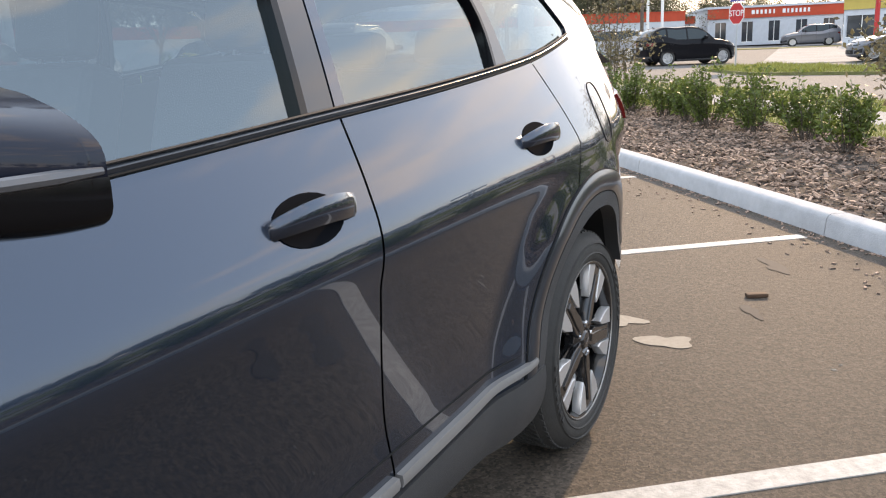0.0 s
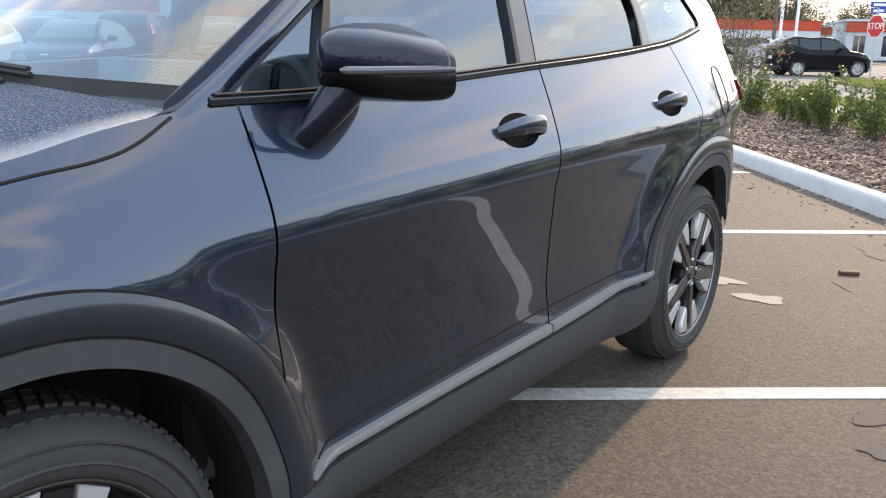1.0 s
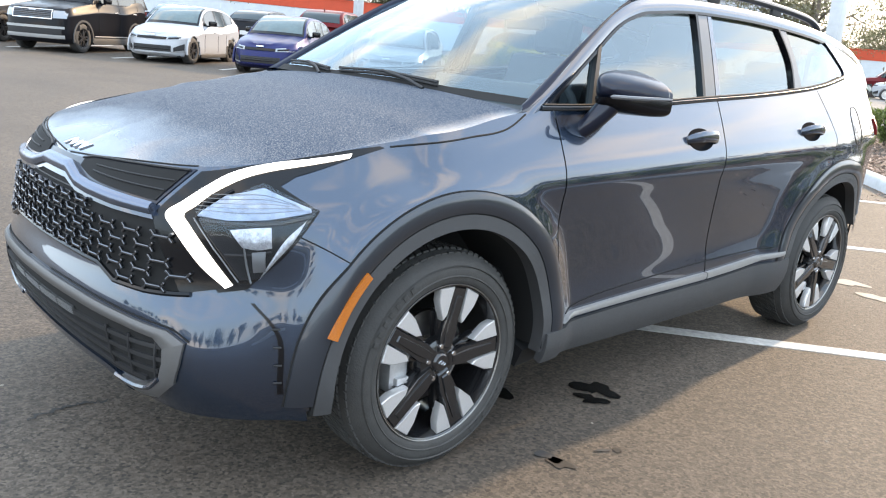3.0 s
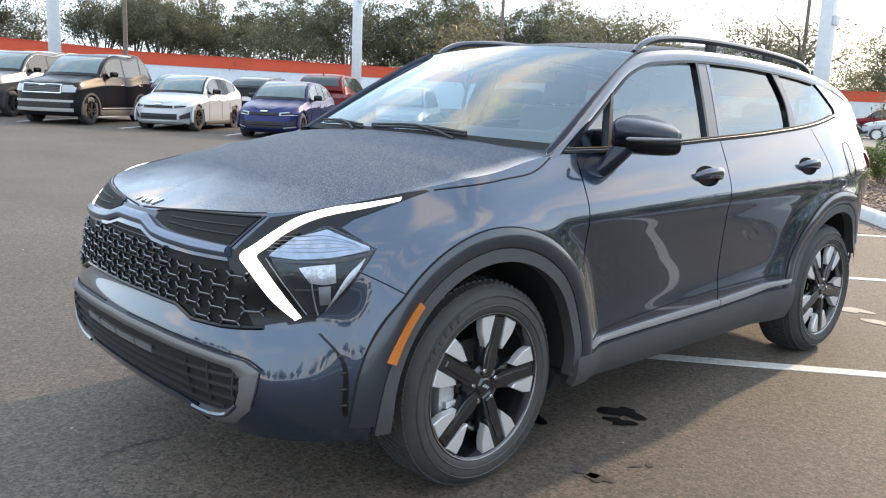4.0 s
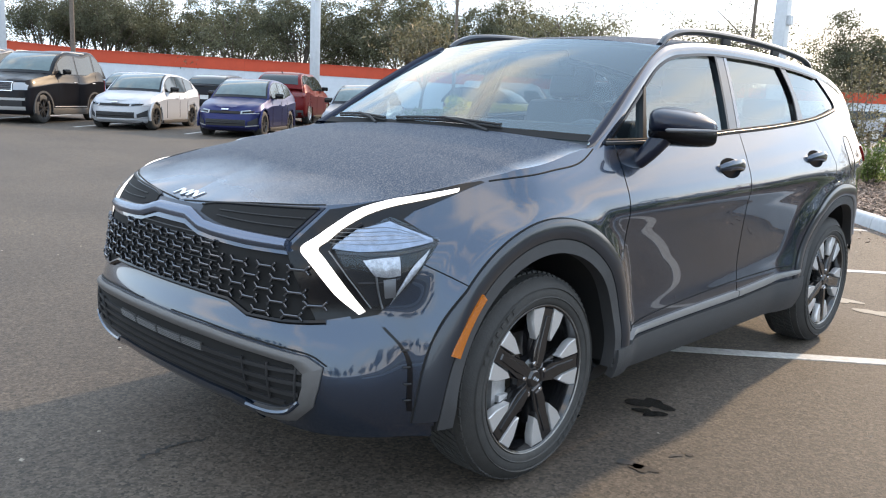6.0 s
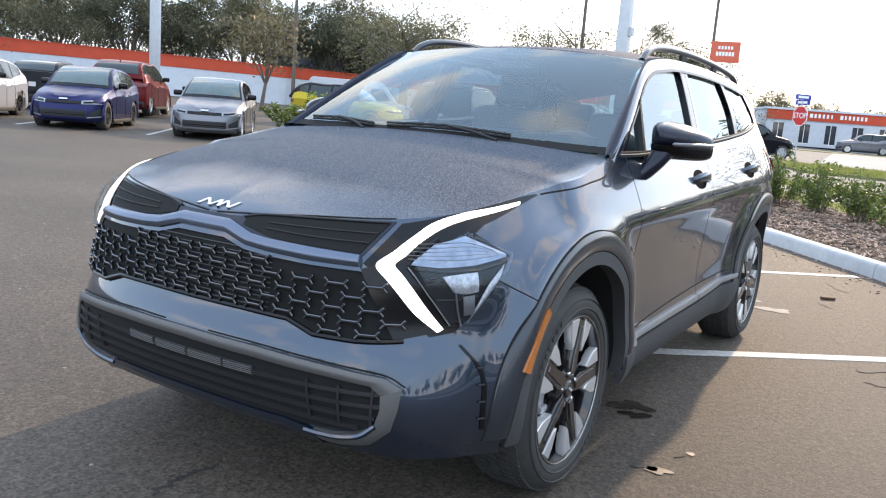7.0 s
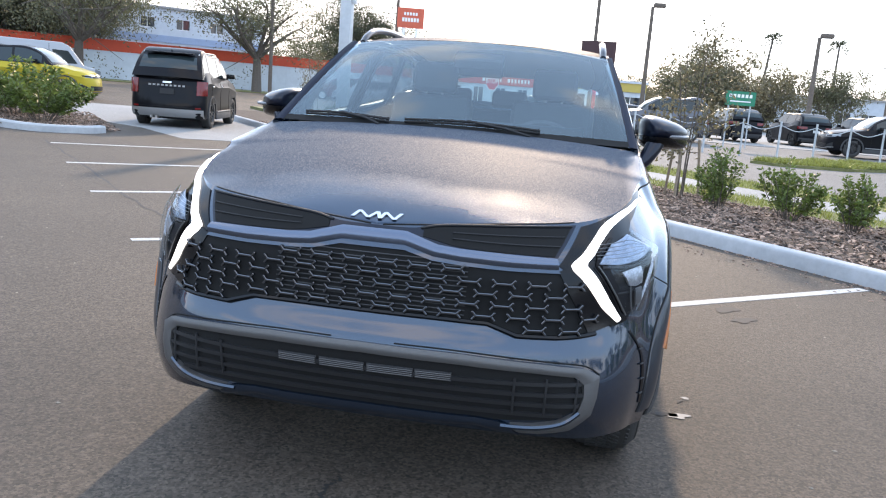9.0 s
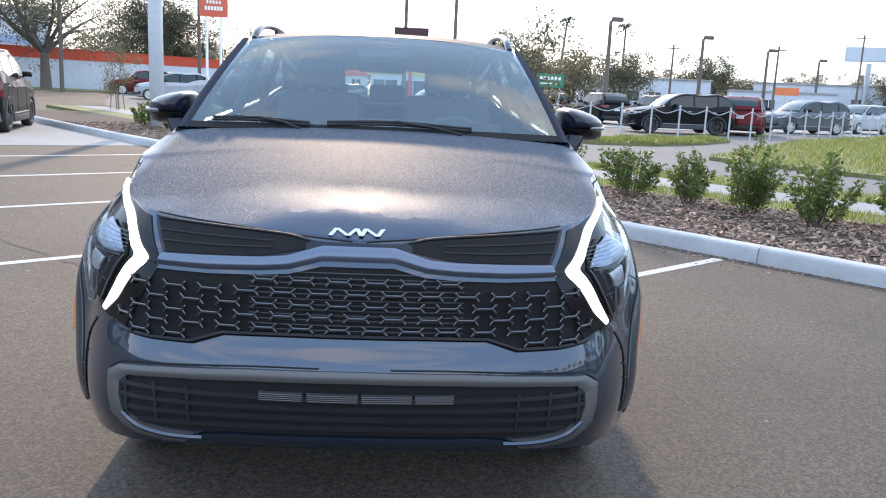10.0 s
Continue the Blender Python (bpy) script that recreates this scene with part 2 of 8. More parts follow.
def spline(xs, ys):
    """Smooth curve through (xs, ys); straight beyond the ends."""
    xs, ys = np.array(xs, float), np.array(ys, float)
    d = np.diff(ys) / np.diff(xs)
    m = np.empty_like(ys)
    m[0], m[-1] = d[0], d[-1]
    h = np.diff(xs)
    m[1:-1] = (d[:-1] * h[1:] + d[1:] * h[:-1]) / (h[:-1] + h[1:])

    def f(x):
        x = np.asarray(x, float)
        xc = np.clip(x, xs[0], xs[-1])
        i = np.clip(np.searchsorted(xs, xc) - 1, 0, len(xs) - 2)
        hh = xs[i + 1] - xs[i]
        t = (xc - xs[i]) / hh
        v = (2 * t**3 - 3 * t**2 + 1) * ys[i] + (t**3 - 2 * t**2 + t) * hh * m[i] + (3 * t**2 - 2 * t**3) * ys[i + 1] + (t**3 - t**2) * hh * m[i + 1]
        return v + np.where(x < xs[0], (x - xs[0]) * m[0], 0) + np.where(x > xs[-1], (x - xs[-1]) * m[-1], 0)
    return f


def ramp(a, b, x):
    t = np.clip((np.asarray(x, float) - a) / (b - a), 0, 1)
    return t * t * (3 - 2 * t)


def grid_mesh(p, flip=False, closed=False):
    """(verts, faces) of an array of points (n, m, 3)."""
    n, m = p.shape[:2]
    v = p.reshape(-1, 3)
    f = []
    for i in range(n - 1 + (1 if closed else 0)):
        k = (i + 1) % n
        for j in range(m - 1):
            q = (i * m + j, k * m + j, k * m + j + 1, i * m + j + 1)
            f.append(q[::-1] if flip else q)
    return v, f


def mirror_x(p):
    return p * np.array([-1.0, 1, 1])


def box(bm, size, at=(0, 0, 0), bevel=0.0, seg=2, rot=None):
    r = bmesh.ops.create_cube(bm, size=1)
    vs = r["verts"]
    bmesh.ops.scale(bm, vec=size, verts=vs)
    if bevel:
        es = list({e for v in vs for e in v.link_edges})
        g = bmesh.ops.bevel(bm, geom=es, offset=bevel, segments=seg, affect="EDGES", profile=0.6)
        vs = list({v for f in g["faces"] for v in f.verts} | {v for v in vs if v.is_valid})
    if rot is not None:
        bmesh.ops.transform(bm, matrix=rot, verts=vs)
    bmesh.ops.translate(bm, vec=at, verts=vs)
    return vs


def tube_points(pts, r, seg=8, closed=False):
    """(verts, faces) of a tube along points; r a number or one per point."""
    pts = np.array(pts, float)
    n = len(pts)
    r = np.broadcast_to(np.asarray(r, float), (n,))
    if closed:
        tan = np.roll(pts, -1, 0) - np.roll(pts, 1, 0)
    else:
        tan = np.gradient(pts, axis=0)
    tan /= np.linalg.norm(tan, axis=1)[:, None] + 1e-12
    up = np.array([0.0, 0, 1]) if abs(tan[:, 2]).mean() < 0.85 else np.array([1.0, 0, 0])
    a = np.cross(tan, up)
    a /= np.linalg.norm(a, axis=1)[:, None] + 1e-12
    b = np.cross(a, tan)
    ang = np.linspace(0, 2 * math.pi, seg, endpoint=False)
    ring = pts[:, None] + r[:, None, None] * (np.cos(ang)[None, :, None] * a[:, None] + np.sin(ang)[None, :, None] * b[:, None])
    v = ring.reshape(-1, 3)
    f = []
    for i in range(n if closed else n - 1):
        k = (i + 1) % n
        for j in range(seg):
            q = (j + 1) % seg
            f.append((i * seg + j, i * seg + q, k * seg + q, k * seg + j))
    if not closed:
        f.append(tuple(range(seg))[::-1])
        f.append(tuple((n - 1) * seg + j for j in range(seg)))
    return v, f


def smooth_path(pts, per=6):
    """Points along a smooth curve through pts."""
    pts = np.array(pts, float)
    t = np.arange(len(pts))
    q = np.linspace(0, len(pts) - 1, (len(pts) - 1) * per + 1)
    return np.stack([spline(t, pts[:, i])(q) for i in range(pts.shape[1])], 1)


def join(*meshes):
    v, f, k = [], [], 0
    for a, b in meshes:
        a = np.asarray(a, float).reshape(-1, 3)
        v.append(a)
        f += [tuple(i + k for i in q) for q in b]
        k += len(a)
    return np.concatenate(v), f


def lathe(profile, seg=48, axis="x"):
    """(verts, faces) of a profile of (radius, offset) turned round the x axis."""
    pr = np.array(profile, float)
    a = np.linspace(0, 2 * math.pi, seg, endpoint=False)
    p = np.stack([np.broadcast_to(pr[None, :, 1], (seg, len(pr))), pr[None, :, 0] * np.cos(a)[:, None], pr[None, :, 0] * np.sin(a)[:, None]], 2)
    return grid_mesh(p, closed=True)


def prism(outline, x0, x1, bevel=0.0):
    """(verts, faces): a closed outline of (y, z) points carried from x0 to x1, with a chamfer on the x1 side."""
    o = np.array(outline, float)
    c = o.mean(0)
    n = len(o)
    rings = [np.c_[np.full(n, x0), o], np.c_[np.full(n, x1 - np.sign(x1 - x0) * bevel), o]]
    if bevel:
        d = o - c
        rings.append(np.c_[np.full(n, x1), c + d * (1 - bevel / (np.linalg.norm(d, axis=1)[:, None] + 1e-9))])
    v = np.concatenate(rings)
    f = []
    for k in range(len(rings) - 1):
        for i in range(n):
            j = (i + 1) % n
            f.append((k * n + i, k * n + j, (k + 1) * n + j, (k + 1) * n + i))
    f.append(tuple(range(n))[::-1])
    f.append(tuple((len(rings) - 1) * n + i for i in range(n)))
    return v, f


def recalc(vf):
    """A bmesh of (verts, faces) with its normals turned outwards."""
    bm = bmesh.new()
    vs = [bm.verts.new(tuple(map(float, v))) for v in vf[0]]
    for q in vf[1]:
        if len(set(q)) > 2:
            try:
                bm.faces.new([vs[i] for i in q])
            except ValueError:
                pass
    bmesh.ops.recalc_face_normals(bm, faces=bm.faces)
    return bm

# ---- the parked grey suv ----
# Its front axle stands at y = 0, it faces -Y, and x = 0 is its middle.
HUB_Z, WHEELBASE = 0.362, 2.755
LEVELS = (0.22, 0.40, 0.575, 0.66, 0.88, 1.04)
FRONT_Y = ((-0.80, -0.785, -0.76, -0.72, -0.62, -0.50, -0.38, -0.20),
           (-0.893, -0.881, -0.850, -0.792, -0.68, -0.54, -0.40, -0.20),
           (-0.938, -0.916, -0.855, -0.766, -0.655, -0.525, -0.395, -0.20),
           (-0.908, -0.888, -0.828, -0.737, -0.638, -0.510, -0.39, -0.20),
           (-0.872, -0.848, -0.774, -0.674, -0.570, -0.456, -0.34, -0.18),
           (-0.760, -0.735, -0.653, -0.557, -0.458, -0.37, -0.28, -0.15))
FRONT_X = ((0, 0.35, 0.58, 0.70, 0.80, 0.85, 0.875, 0.89),
           (0, 0.35, 0.595, 0.724, 0.820, 0.880, 0.910, 0.922),
           (0, 0.35, 0.595, 0.722, 0.813, 0.878, 0.911, 0.926),
           (0, 0.35, 0.593, 0.714, 0.800, 0.872, 0.911, 0.928),
           (0, 0.35, 0.597, 0.729, 0.804, 0.856, 0.892, 0.915),
           (0, 0.33, 0.577, 0.685, 0.738, 0.772, 0.799, 0.828))
SIDE_Y = (0.0, 0.5, 1.0, 1.55, 2.1, 2.755, 3.1, 3.38)
SIDE_W = (0.004, 0.0, -0.002, -0.002, 0.0, 0.002, -0.032, -0.095)
CREASE = (0.925, 0.940, 0.955, 0.972, 0.990, 1.010, 1.02, 1.03)
BACK_Y = (3.56, 3.66, 3.715, 3.735)
BACK_X = (0.745, 0.63, 0.35, 0.0)
profile = spline((-0.75, -0.64, -0.52, -0.40, -0.25, -0.10, -0.012, 0.012, 0.11, 0.20, 0.29, 0.40), (0.825, 0.868, 0.884, 0.879, 0.892, 0.912, 0.9235, 0.9205, 0.885, 0.842, 0.796, 0.745))
U_END = 8 + len(SIDE_Y) + len(BACK_Y) - 1
belt = spline((-0.15, 0.0, 0.36, 0.7, 1.5, 2.3, 2.6, 2.92, 3.3, 3.7), (1.072, 1.098, 1.158, 1.166, 1.205, 1.255, 1.285, 1.335, 1.345, 1.30))
front_top = spline((0, 0.5, 1, 2, 3, 4, 5, 6, 7, 8), (0.934, 0.948, 0.962, 0.978, 0.997, 1.015, 1.034, 1.053, 1.073, 1.098))


def plan(u, z):
    """The body's skin: (x, y) for the way round u (0 the middle of the nose) and the height z."""
    u, z = np.broadcast_arrays(np.asarray(u, float), np.asarray(z, float))
    cx, cy = [], []
    for j in range(8):
        cx.append(spline(LEVELS, [r[j] for r in FRONT_X])(z))
        cy.append(spline(LEVELS, [r[j] for r in FRONT_Y])(z))
    for j, y in enumerate(SIDE_Y):
        w = profile(z - CREASE[j]) + SIDE_W[j]
        if j == 0:
            w = 0.5 * w + 0.5 * spline((0.2, 0.4, 0.66, 0.88, 1.04, 1.12), (0.88, 0.925, 0.932, 0.925, 0.862, 0.81))(z)
        cx.append(w)
        cy.append(np.full(z.shape, y))
    slope = -0.10 * ramp(0.9, 1.35, z) - 0.06 * ramp(0.5, 0.25, z)
    for y, x in zip(BACK_Y, BACK_X):
        cx.append(x * (1 - 0.10 * ramp(0.95, 1.35, z)) + 0 * z)
        cy.append(y + slope)
    cx, cy = np.stack(cx), np.stack(cy)
    uc = np.clip(u, 0, U_END - 1e-6)
    i = uc.astype(int)
    t = uc - i
    out = []
    for k, c in enumerate((cx, cy)):
        first = -c[1] if k == 0 else c[1]
        last = -c[-2] if k == 0 else c[-2]
        pad = np.concatenate([first[None], c, last[None]])
        g = [np.take_along_axis(pad, (i + o)[None], 0)[0] for o in range(4)]
        out.append(0.5 * (2 * g[1] + (g[2] - g[0]) * t + (2 * g[0] - 5 * g[1] + 4 * g[2] - g[3]) * t**2 + (3 * g[1] - g[0] - 3 * g[2] + g[3]) * t**3))
    x, y = out
    for wy in (0.0, WHEELBASE):
        r = np.hypot(y - wy, z - HUB_Z)
        x = x + (0.937 - np.maximum(x, 0.90)) * ramp(0.66 if wy == 0 else 0.74, 0.55, r) * ramp(1.02, 0.90, z) * ramp(4.4, 5.7, u)
    return x, y


def top_of(u):
    u = np.asarray(u, float)
    _, y = plan(u, np.full(u.shape, 1.1))
    return np.where(u < 7.6, front_top(u), np.where(u < 8.4, front_top(u) * (8.4 - u) / 0.8 + belt(y) * (u - 7.6) / 0.8, belt(y)))


def bottom_of(u):
    return spline((0, 2, 4, 6, 8, 9, 12, 13, 14, 15, 16, U_END), (0.315, 0.31, 0.30, 0.28, 0.26, 0.285, 0.285, 0.30, 0.41, 0.45, 0.46, 0.46))(u)


def skin(u, z, off=0.0):
    """Points on the skin, moved out by off."""
    e = 0.01
    x, y = plan(u, z)
    xa, ya = plan(u + e, z)
    xb, yb = plan(u - e, z)
    xc, yc = plan(u, z + e)
    xd, yd = plan(u, z - e)
    tu = np.stack([xa - xb, ya - yb, 0 * x], -1)
    tz = np.stack([xc - xd, yc - yd, 0 * x + 2 * e], -1)
    n = np.cross(tu, tz)
    n /= np.linalg.norm(n, axis=-1)[..., None] + 1e-12
    return np.stack([x, y, np.broadcast_to(z, x.shape)], -1) + n * np.asarray(off)[..., None]


U_TAB = np.linspace(0, 16, 1601)


def ux(x, z):
    """The u at which the skin's nose has this x at height z."""
    px, _ = plan(U_TAB[:600], np.full(600, float(z)))
    return float(np.interp(x, px, U_TAB[:600]))


def uy(y, z):
    """The u at which the skin's side has this y at height z."""
    s = U_TAB[100:]
    _, py = plan(s, np.full(len(s), float(z)))
    return float(np.interp(y, py, s))


def fx(*pts):
    return [(ux(x, z), z) for x, z in pts]


def sy(*pts):
    return [(uy(y, z), z) for y, z in pts]


def sheet(fn, a, b, n=6, m=4, off=0.004, depth=0.012, crown=0.0, side=1, smooth=True, mid=False):
    """A patch laid on the surface fn between two curves with as many points each; it has a rim of the given depth."""
    a, b = np.array(a, float), np.array(b, float)
    if smooth and len(a) > 2:
        a, b = smooth_path(a, n), smooth_path(b, n)
    else:
        q = np.linspace(0, len(a) - 1, (len(a) - 1) * n + 1)
        t = np.arange(len(a))
        a = np.stack([np.interp(q, t, a[:, i]) for i in (0, 1)], 1)
        b = np.stack([np.interp(q, t, b[:, i]) for i in (0, 1)], 1)
    w = np.linspace(0, 1, m + 1)
    g = a[:, None] * (1 - w)[None, :, None] + b[:, None] * w[None, :, None]
    o = np.full(g.shape[:2], off, float) + crown * (4 * w * (1 - w))[None]
    top = fn(g[..., 0], g[..., 1], o)
    low = fn(g[..., 0], g[..., 1], np.full(g.shape[:2], off - depth))
    k, l = g.shape[:2]
    v = np.concatenate([top.reshape(-1, 3), low.reshape(-1, 3)])
    f = []
    for i in range(k - 1):
        for j in range(l - 1):
            f.append((i * l + j, (i + 1) * l + j, (i + 1) * l + j + 1, i * l + j + 1))
    rim = [i * l for i in range(k)] + [(k - 1) * l + j for j in range(1, l)] + [i * l + l - 1 for i in range(k - 2, -1, -1)] + [j for j in range(l - 2, 0, -1)]
    h = k * l
    for i in range(len(rim)):
        p, q = rim[i], rim[(i + 1) % len(rim)]
        f.append((p, p + h, q + h, q))
    if side < 0:
        v = mirror_x(v)
    return recalc((v, f))


def line_on(fn, pts, r=0.004, off=0.0, side=1, per=8, smooth=True):
    """A thin tube along a line on a surface."""
    p = np.array(pts, float)
    p = smooth_path(p, per) if smooth and len(p) > 2 else np.stack([np.interp(np.linspace(0, len(p) - 1, (len(p) - 1) * per + 1), np.arange(len(p)), p[:, i]) for i in (0, 1)], 1)
    q = fn(p[:, 0], p[:, 1], np.full(len(p), off))
    if side < 0:
        q = mirror_x(q)
    return recalc(tube_points(q, r, 6))


suv = thing("suv", "dark grey metallic suv with lit running lights, parked on asphalt", "car")


def body_panel(name, u0, u1, nu, nv, zlo=None, label=""):
    """One painted panel of the skin for each side, cut out round the wheels; u0 and u1 may lean with the height."""
    v = np.linspace(0, 1, nv)
    s = np.linspace(0, 1, nu)
    ua = np.interp(v, np.linspace(0, 1, len(u0)), u0)
    ub = np.interp(v, np.linspace(0, 1, len(u1)), u1)
    u = ua[None] + (ub - ua)[None] * s[:, None]
    lo, hi = bottom_of(u), top_of(u)
    z = lo + (hi - lo) * v[None]
    p = skin(u, z, np.zeros(u.shape))
    inside = (np.hypot(p[..., 1], p[..., 2] - HUB_Z) < 0.516) | (np.hypot(p[..., 1] - WHEELBASE, p[..., 2] - HUB_Z) < 0.516)
    vv, ff = grid_mesh(p)
    ff = [q for q in ff if not all(inside.reshape(-1)[i] for i in q)]
    return vv, ff


PANELS = {"front_wing": ([0.0, 0.0], [uy(0.545, 0.4), uy(0.50, 0.6), uy(0.485, 0.9), uy(0.485, 1.17)], 150, 60),
          "front_door": ([uy(0.551, 0.4), uy(0.506, 0.6), uy(0.491, 0.9), uy(0.491, 1.17)], [uy(1.605, 0.4), uy(1.565, 0.6), uy(1.53, 0.9), uy(1.565, 1.2)], 60, 60),
          "rear_door": ([uy(1.612, 0.4), uy(1.572, 0.6), uy(1.537, 0.9), uy(1.572, 1.2)], [uy(2.34, 0.4), uy(2.36, 0.6), uy(2.53, 0.95), uy(2.63, 1.12), uy(2.53, 1.27)], 60, 60),
          "rear_wing": ([uy(2.347, 0.4), uy(2.367, 0.6), uy(2.537, 0.95), uy(2.637, 1.12), uy(2.537, 1.27)], [U_END, U_END], 120, 60)}
panel_ob = {}
for nm, (u0, u1, nu, nv) in PANELS.items():
    vv, ff = body_panel(nm, u0, u1, nu, nv)
    if nm in ("front_wing", "rear_wing"):
        panel_ob[nm] = part("nose_shell" if nm == "front_wing" else "tail_shell", recalc(join((vv, ff), (mirror_x(vv), [q[::-1] for q in ff]))), PAINT, suv, sharp=0)
    else:
        for sd in (1, -1):
            panel_ob[nm, sd] = part(nm, (mirror_x(vv), [q[::-1] for q in ff]) if sd < 0 else (vv, ff), PAINT, suv, sharp=0)
# dark inner shell behind the shut lines
uu = np.linspace(0, U_END, 120)[:, None] + np.zeros((1, 24))
zz = bottom_of(uu) + (top_of(uu) - 0.02 - bottom_of(uu)) * np.linspace(0, 1, 24)[None]
pp = skin(uu, zz, np.full(uu.shape, -0.022))
cut = (np.hypot(pp[..., 1], pp[..., 2] - HUB_Z) < 0.50) | (np.hypot(pp[..., 1] - WHEELBASE, pp[..., 2] - HUB_Z) < 0.50)
vv, ff = grid_mesh(pp)
ff = [q for q in ff if not any(cut.reshape(-1)[i] for i in q)]
part("inner_shell", join((vv, ff), (mirror_x(vv), ff)), DARKVOID, suv)

# bonnet: from the nose edge round to the windscreen, crowned to the middle
U_COWL = uy(0.36, 1.158)
ud = np.linspace(0, U_COWL, 90)
ed = skin(ud, top_of(ud), np.zeros(90))
spine_z = spline((-0.845, -0.70, -0.5, -0.2, 0.1, 0.30), (0.936, 0.998, 1.058, 1.122, 1.172, 1.198))
sp_y = ed[0, 1] + (0.29 - ed[0, 1]) * ((ed[:, 1] - ed[0, 1]) / (ed[-1, 1] - ed[0, 1])) ** 0.85
wd = np.linspace(0, 1, 40) ** 1.25
hood = np.empty((90, 40, 3))
hood[..., 0] = ed[:, None, 0] * (1 - wd)[None]
hood[..., 1] = ed[:, None, 1] * (1 - wd)[None] + sp_y[:, None] * wd[None]
crown = 1 - (1 - wd) ** 2.1
rise = spine_z(sp_y)
hood[..., 2] = ed[:, None, 2] + (rise - ed[:, 2])[:, None] * crown[None]
vv, ff = grid_mesh(hood)
part("bonnet", recalc(join((vv, ff), (mirror_x(vv), ff))), DEWPAINT, suv, sharp=0)


def deck(u, w, off=0.0):
    """Points on the bonnet: u along its edge, w from the edge to the middle."""
    u, w = np.asarray(u, float), np.asarray(w, float)
    e = skin(u, top_of(u), np.zeros(u.shape))
    t = np.clip((e[..., 1] - ed[0, 1]) / (ed[-1, 1] - ed[0, 1]), 0, 1) ** 0.85
    sy_ = ed[0, 1] + (0.29 - ed[0, 1]) * t
    return np.stack([e[..., 0] * (1 - w), e[..., 1] * (1 - w) + sy_ * w, e[..., 2] + (spine_z(sy_) - e[..., 2]) * (1 - (1 - w) ** 2.1) + off], -1)


# ---- greenhouse ----
GY = np.linspace(0.2, 3.45, 120)
GX = skin(np.array([uy(y, belt(y)) for y in GY]), belt(GY), np.zeros(120))[:, 0] - 0.004


def side_x(y, z):
    h = z - belt(y)
    return np.interp(y, GY, GX) - 0.33 * h - 0.16 * h * np.abs(h)


def cab(y, z, off=0.0):
    """Points on the side of the greenhouse."""
    x = side_x(y, z)
    s = 0.33 + 0.32 * np.abs(z - belt(y))
    k = 1 / np.sqrt(1 + s * s)
    return np.stack([x + np.asarray(off) * k, y, z + np.asarray(off) * s * k], -1)


roof_side = spline((0.30, 0.36, 0.7, 1.05, 1.3, 1.65, 2.2, 2.7, 3.05, 3.35, 3.5), (1.135, 1.165, 1.375, 1.562, 1.602, 1.618, 1.606, 1.566, 1.512, 1.45, 1.41))
tail_y = spline((1.2, 1.35, 1.5), (3.60, 3.50, 3.36))
# window outlines along the side: lower and upper edge heights
sill = lambda y: belt(y) + 0.012
head = lambda y: roof_side(y) - 0.047


def cols(ys, fn):
    return [(y, float(fn(y))) for y in ys]


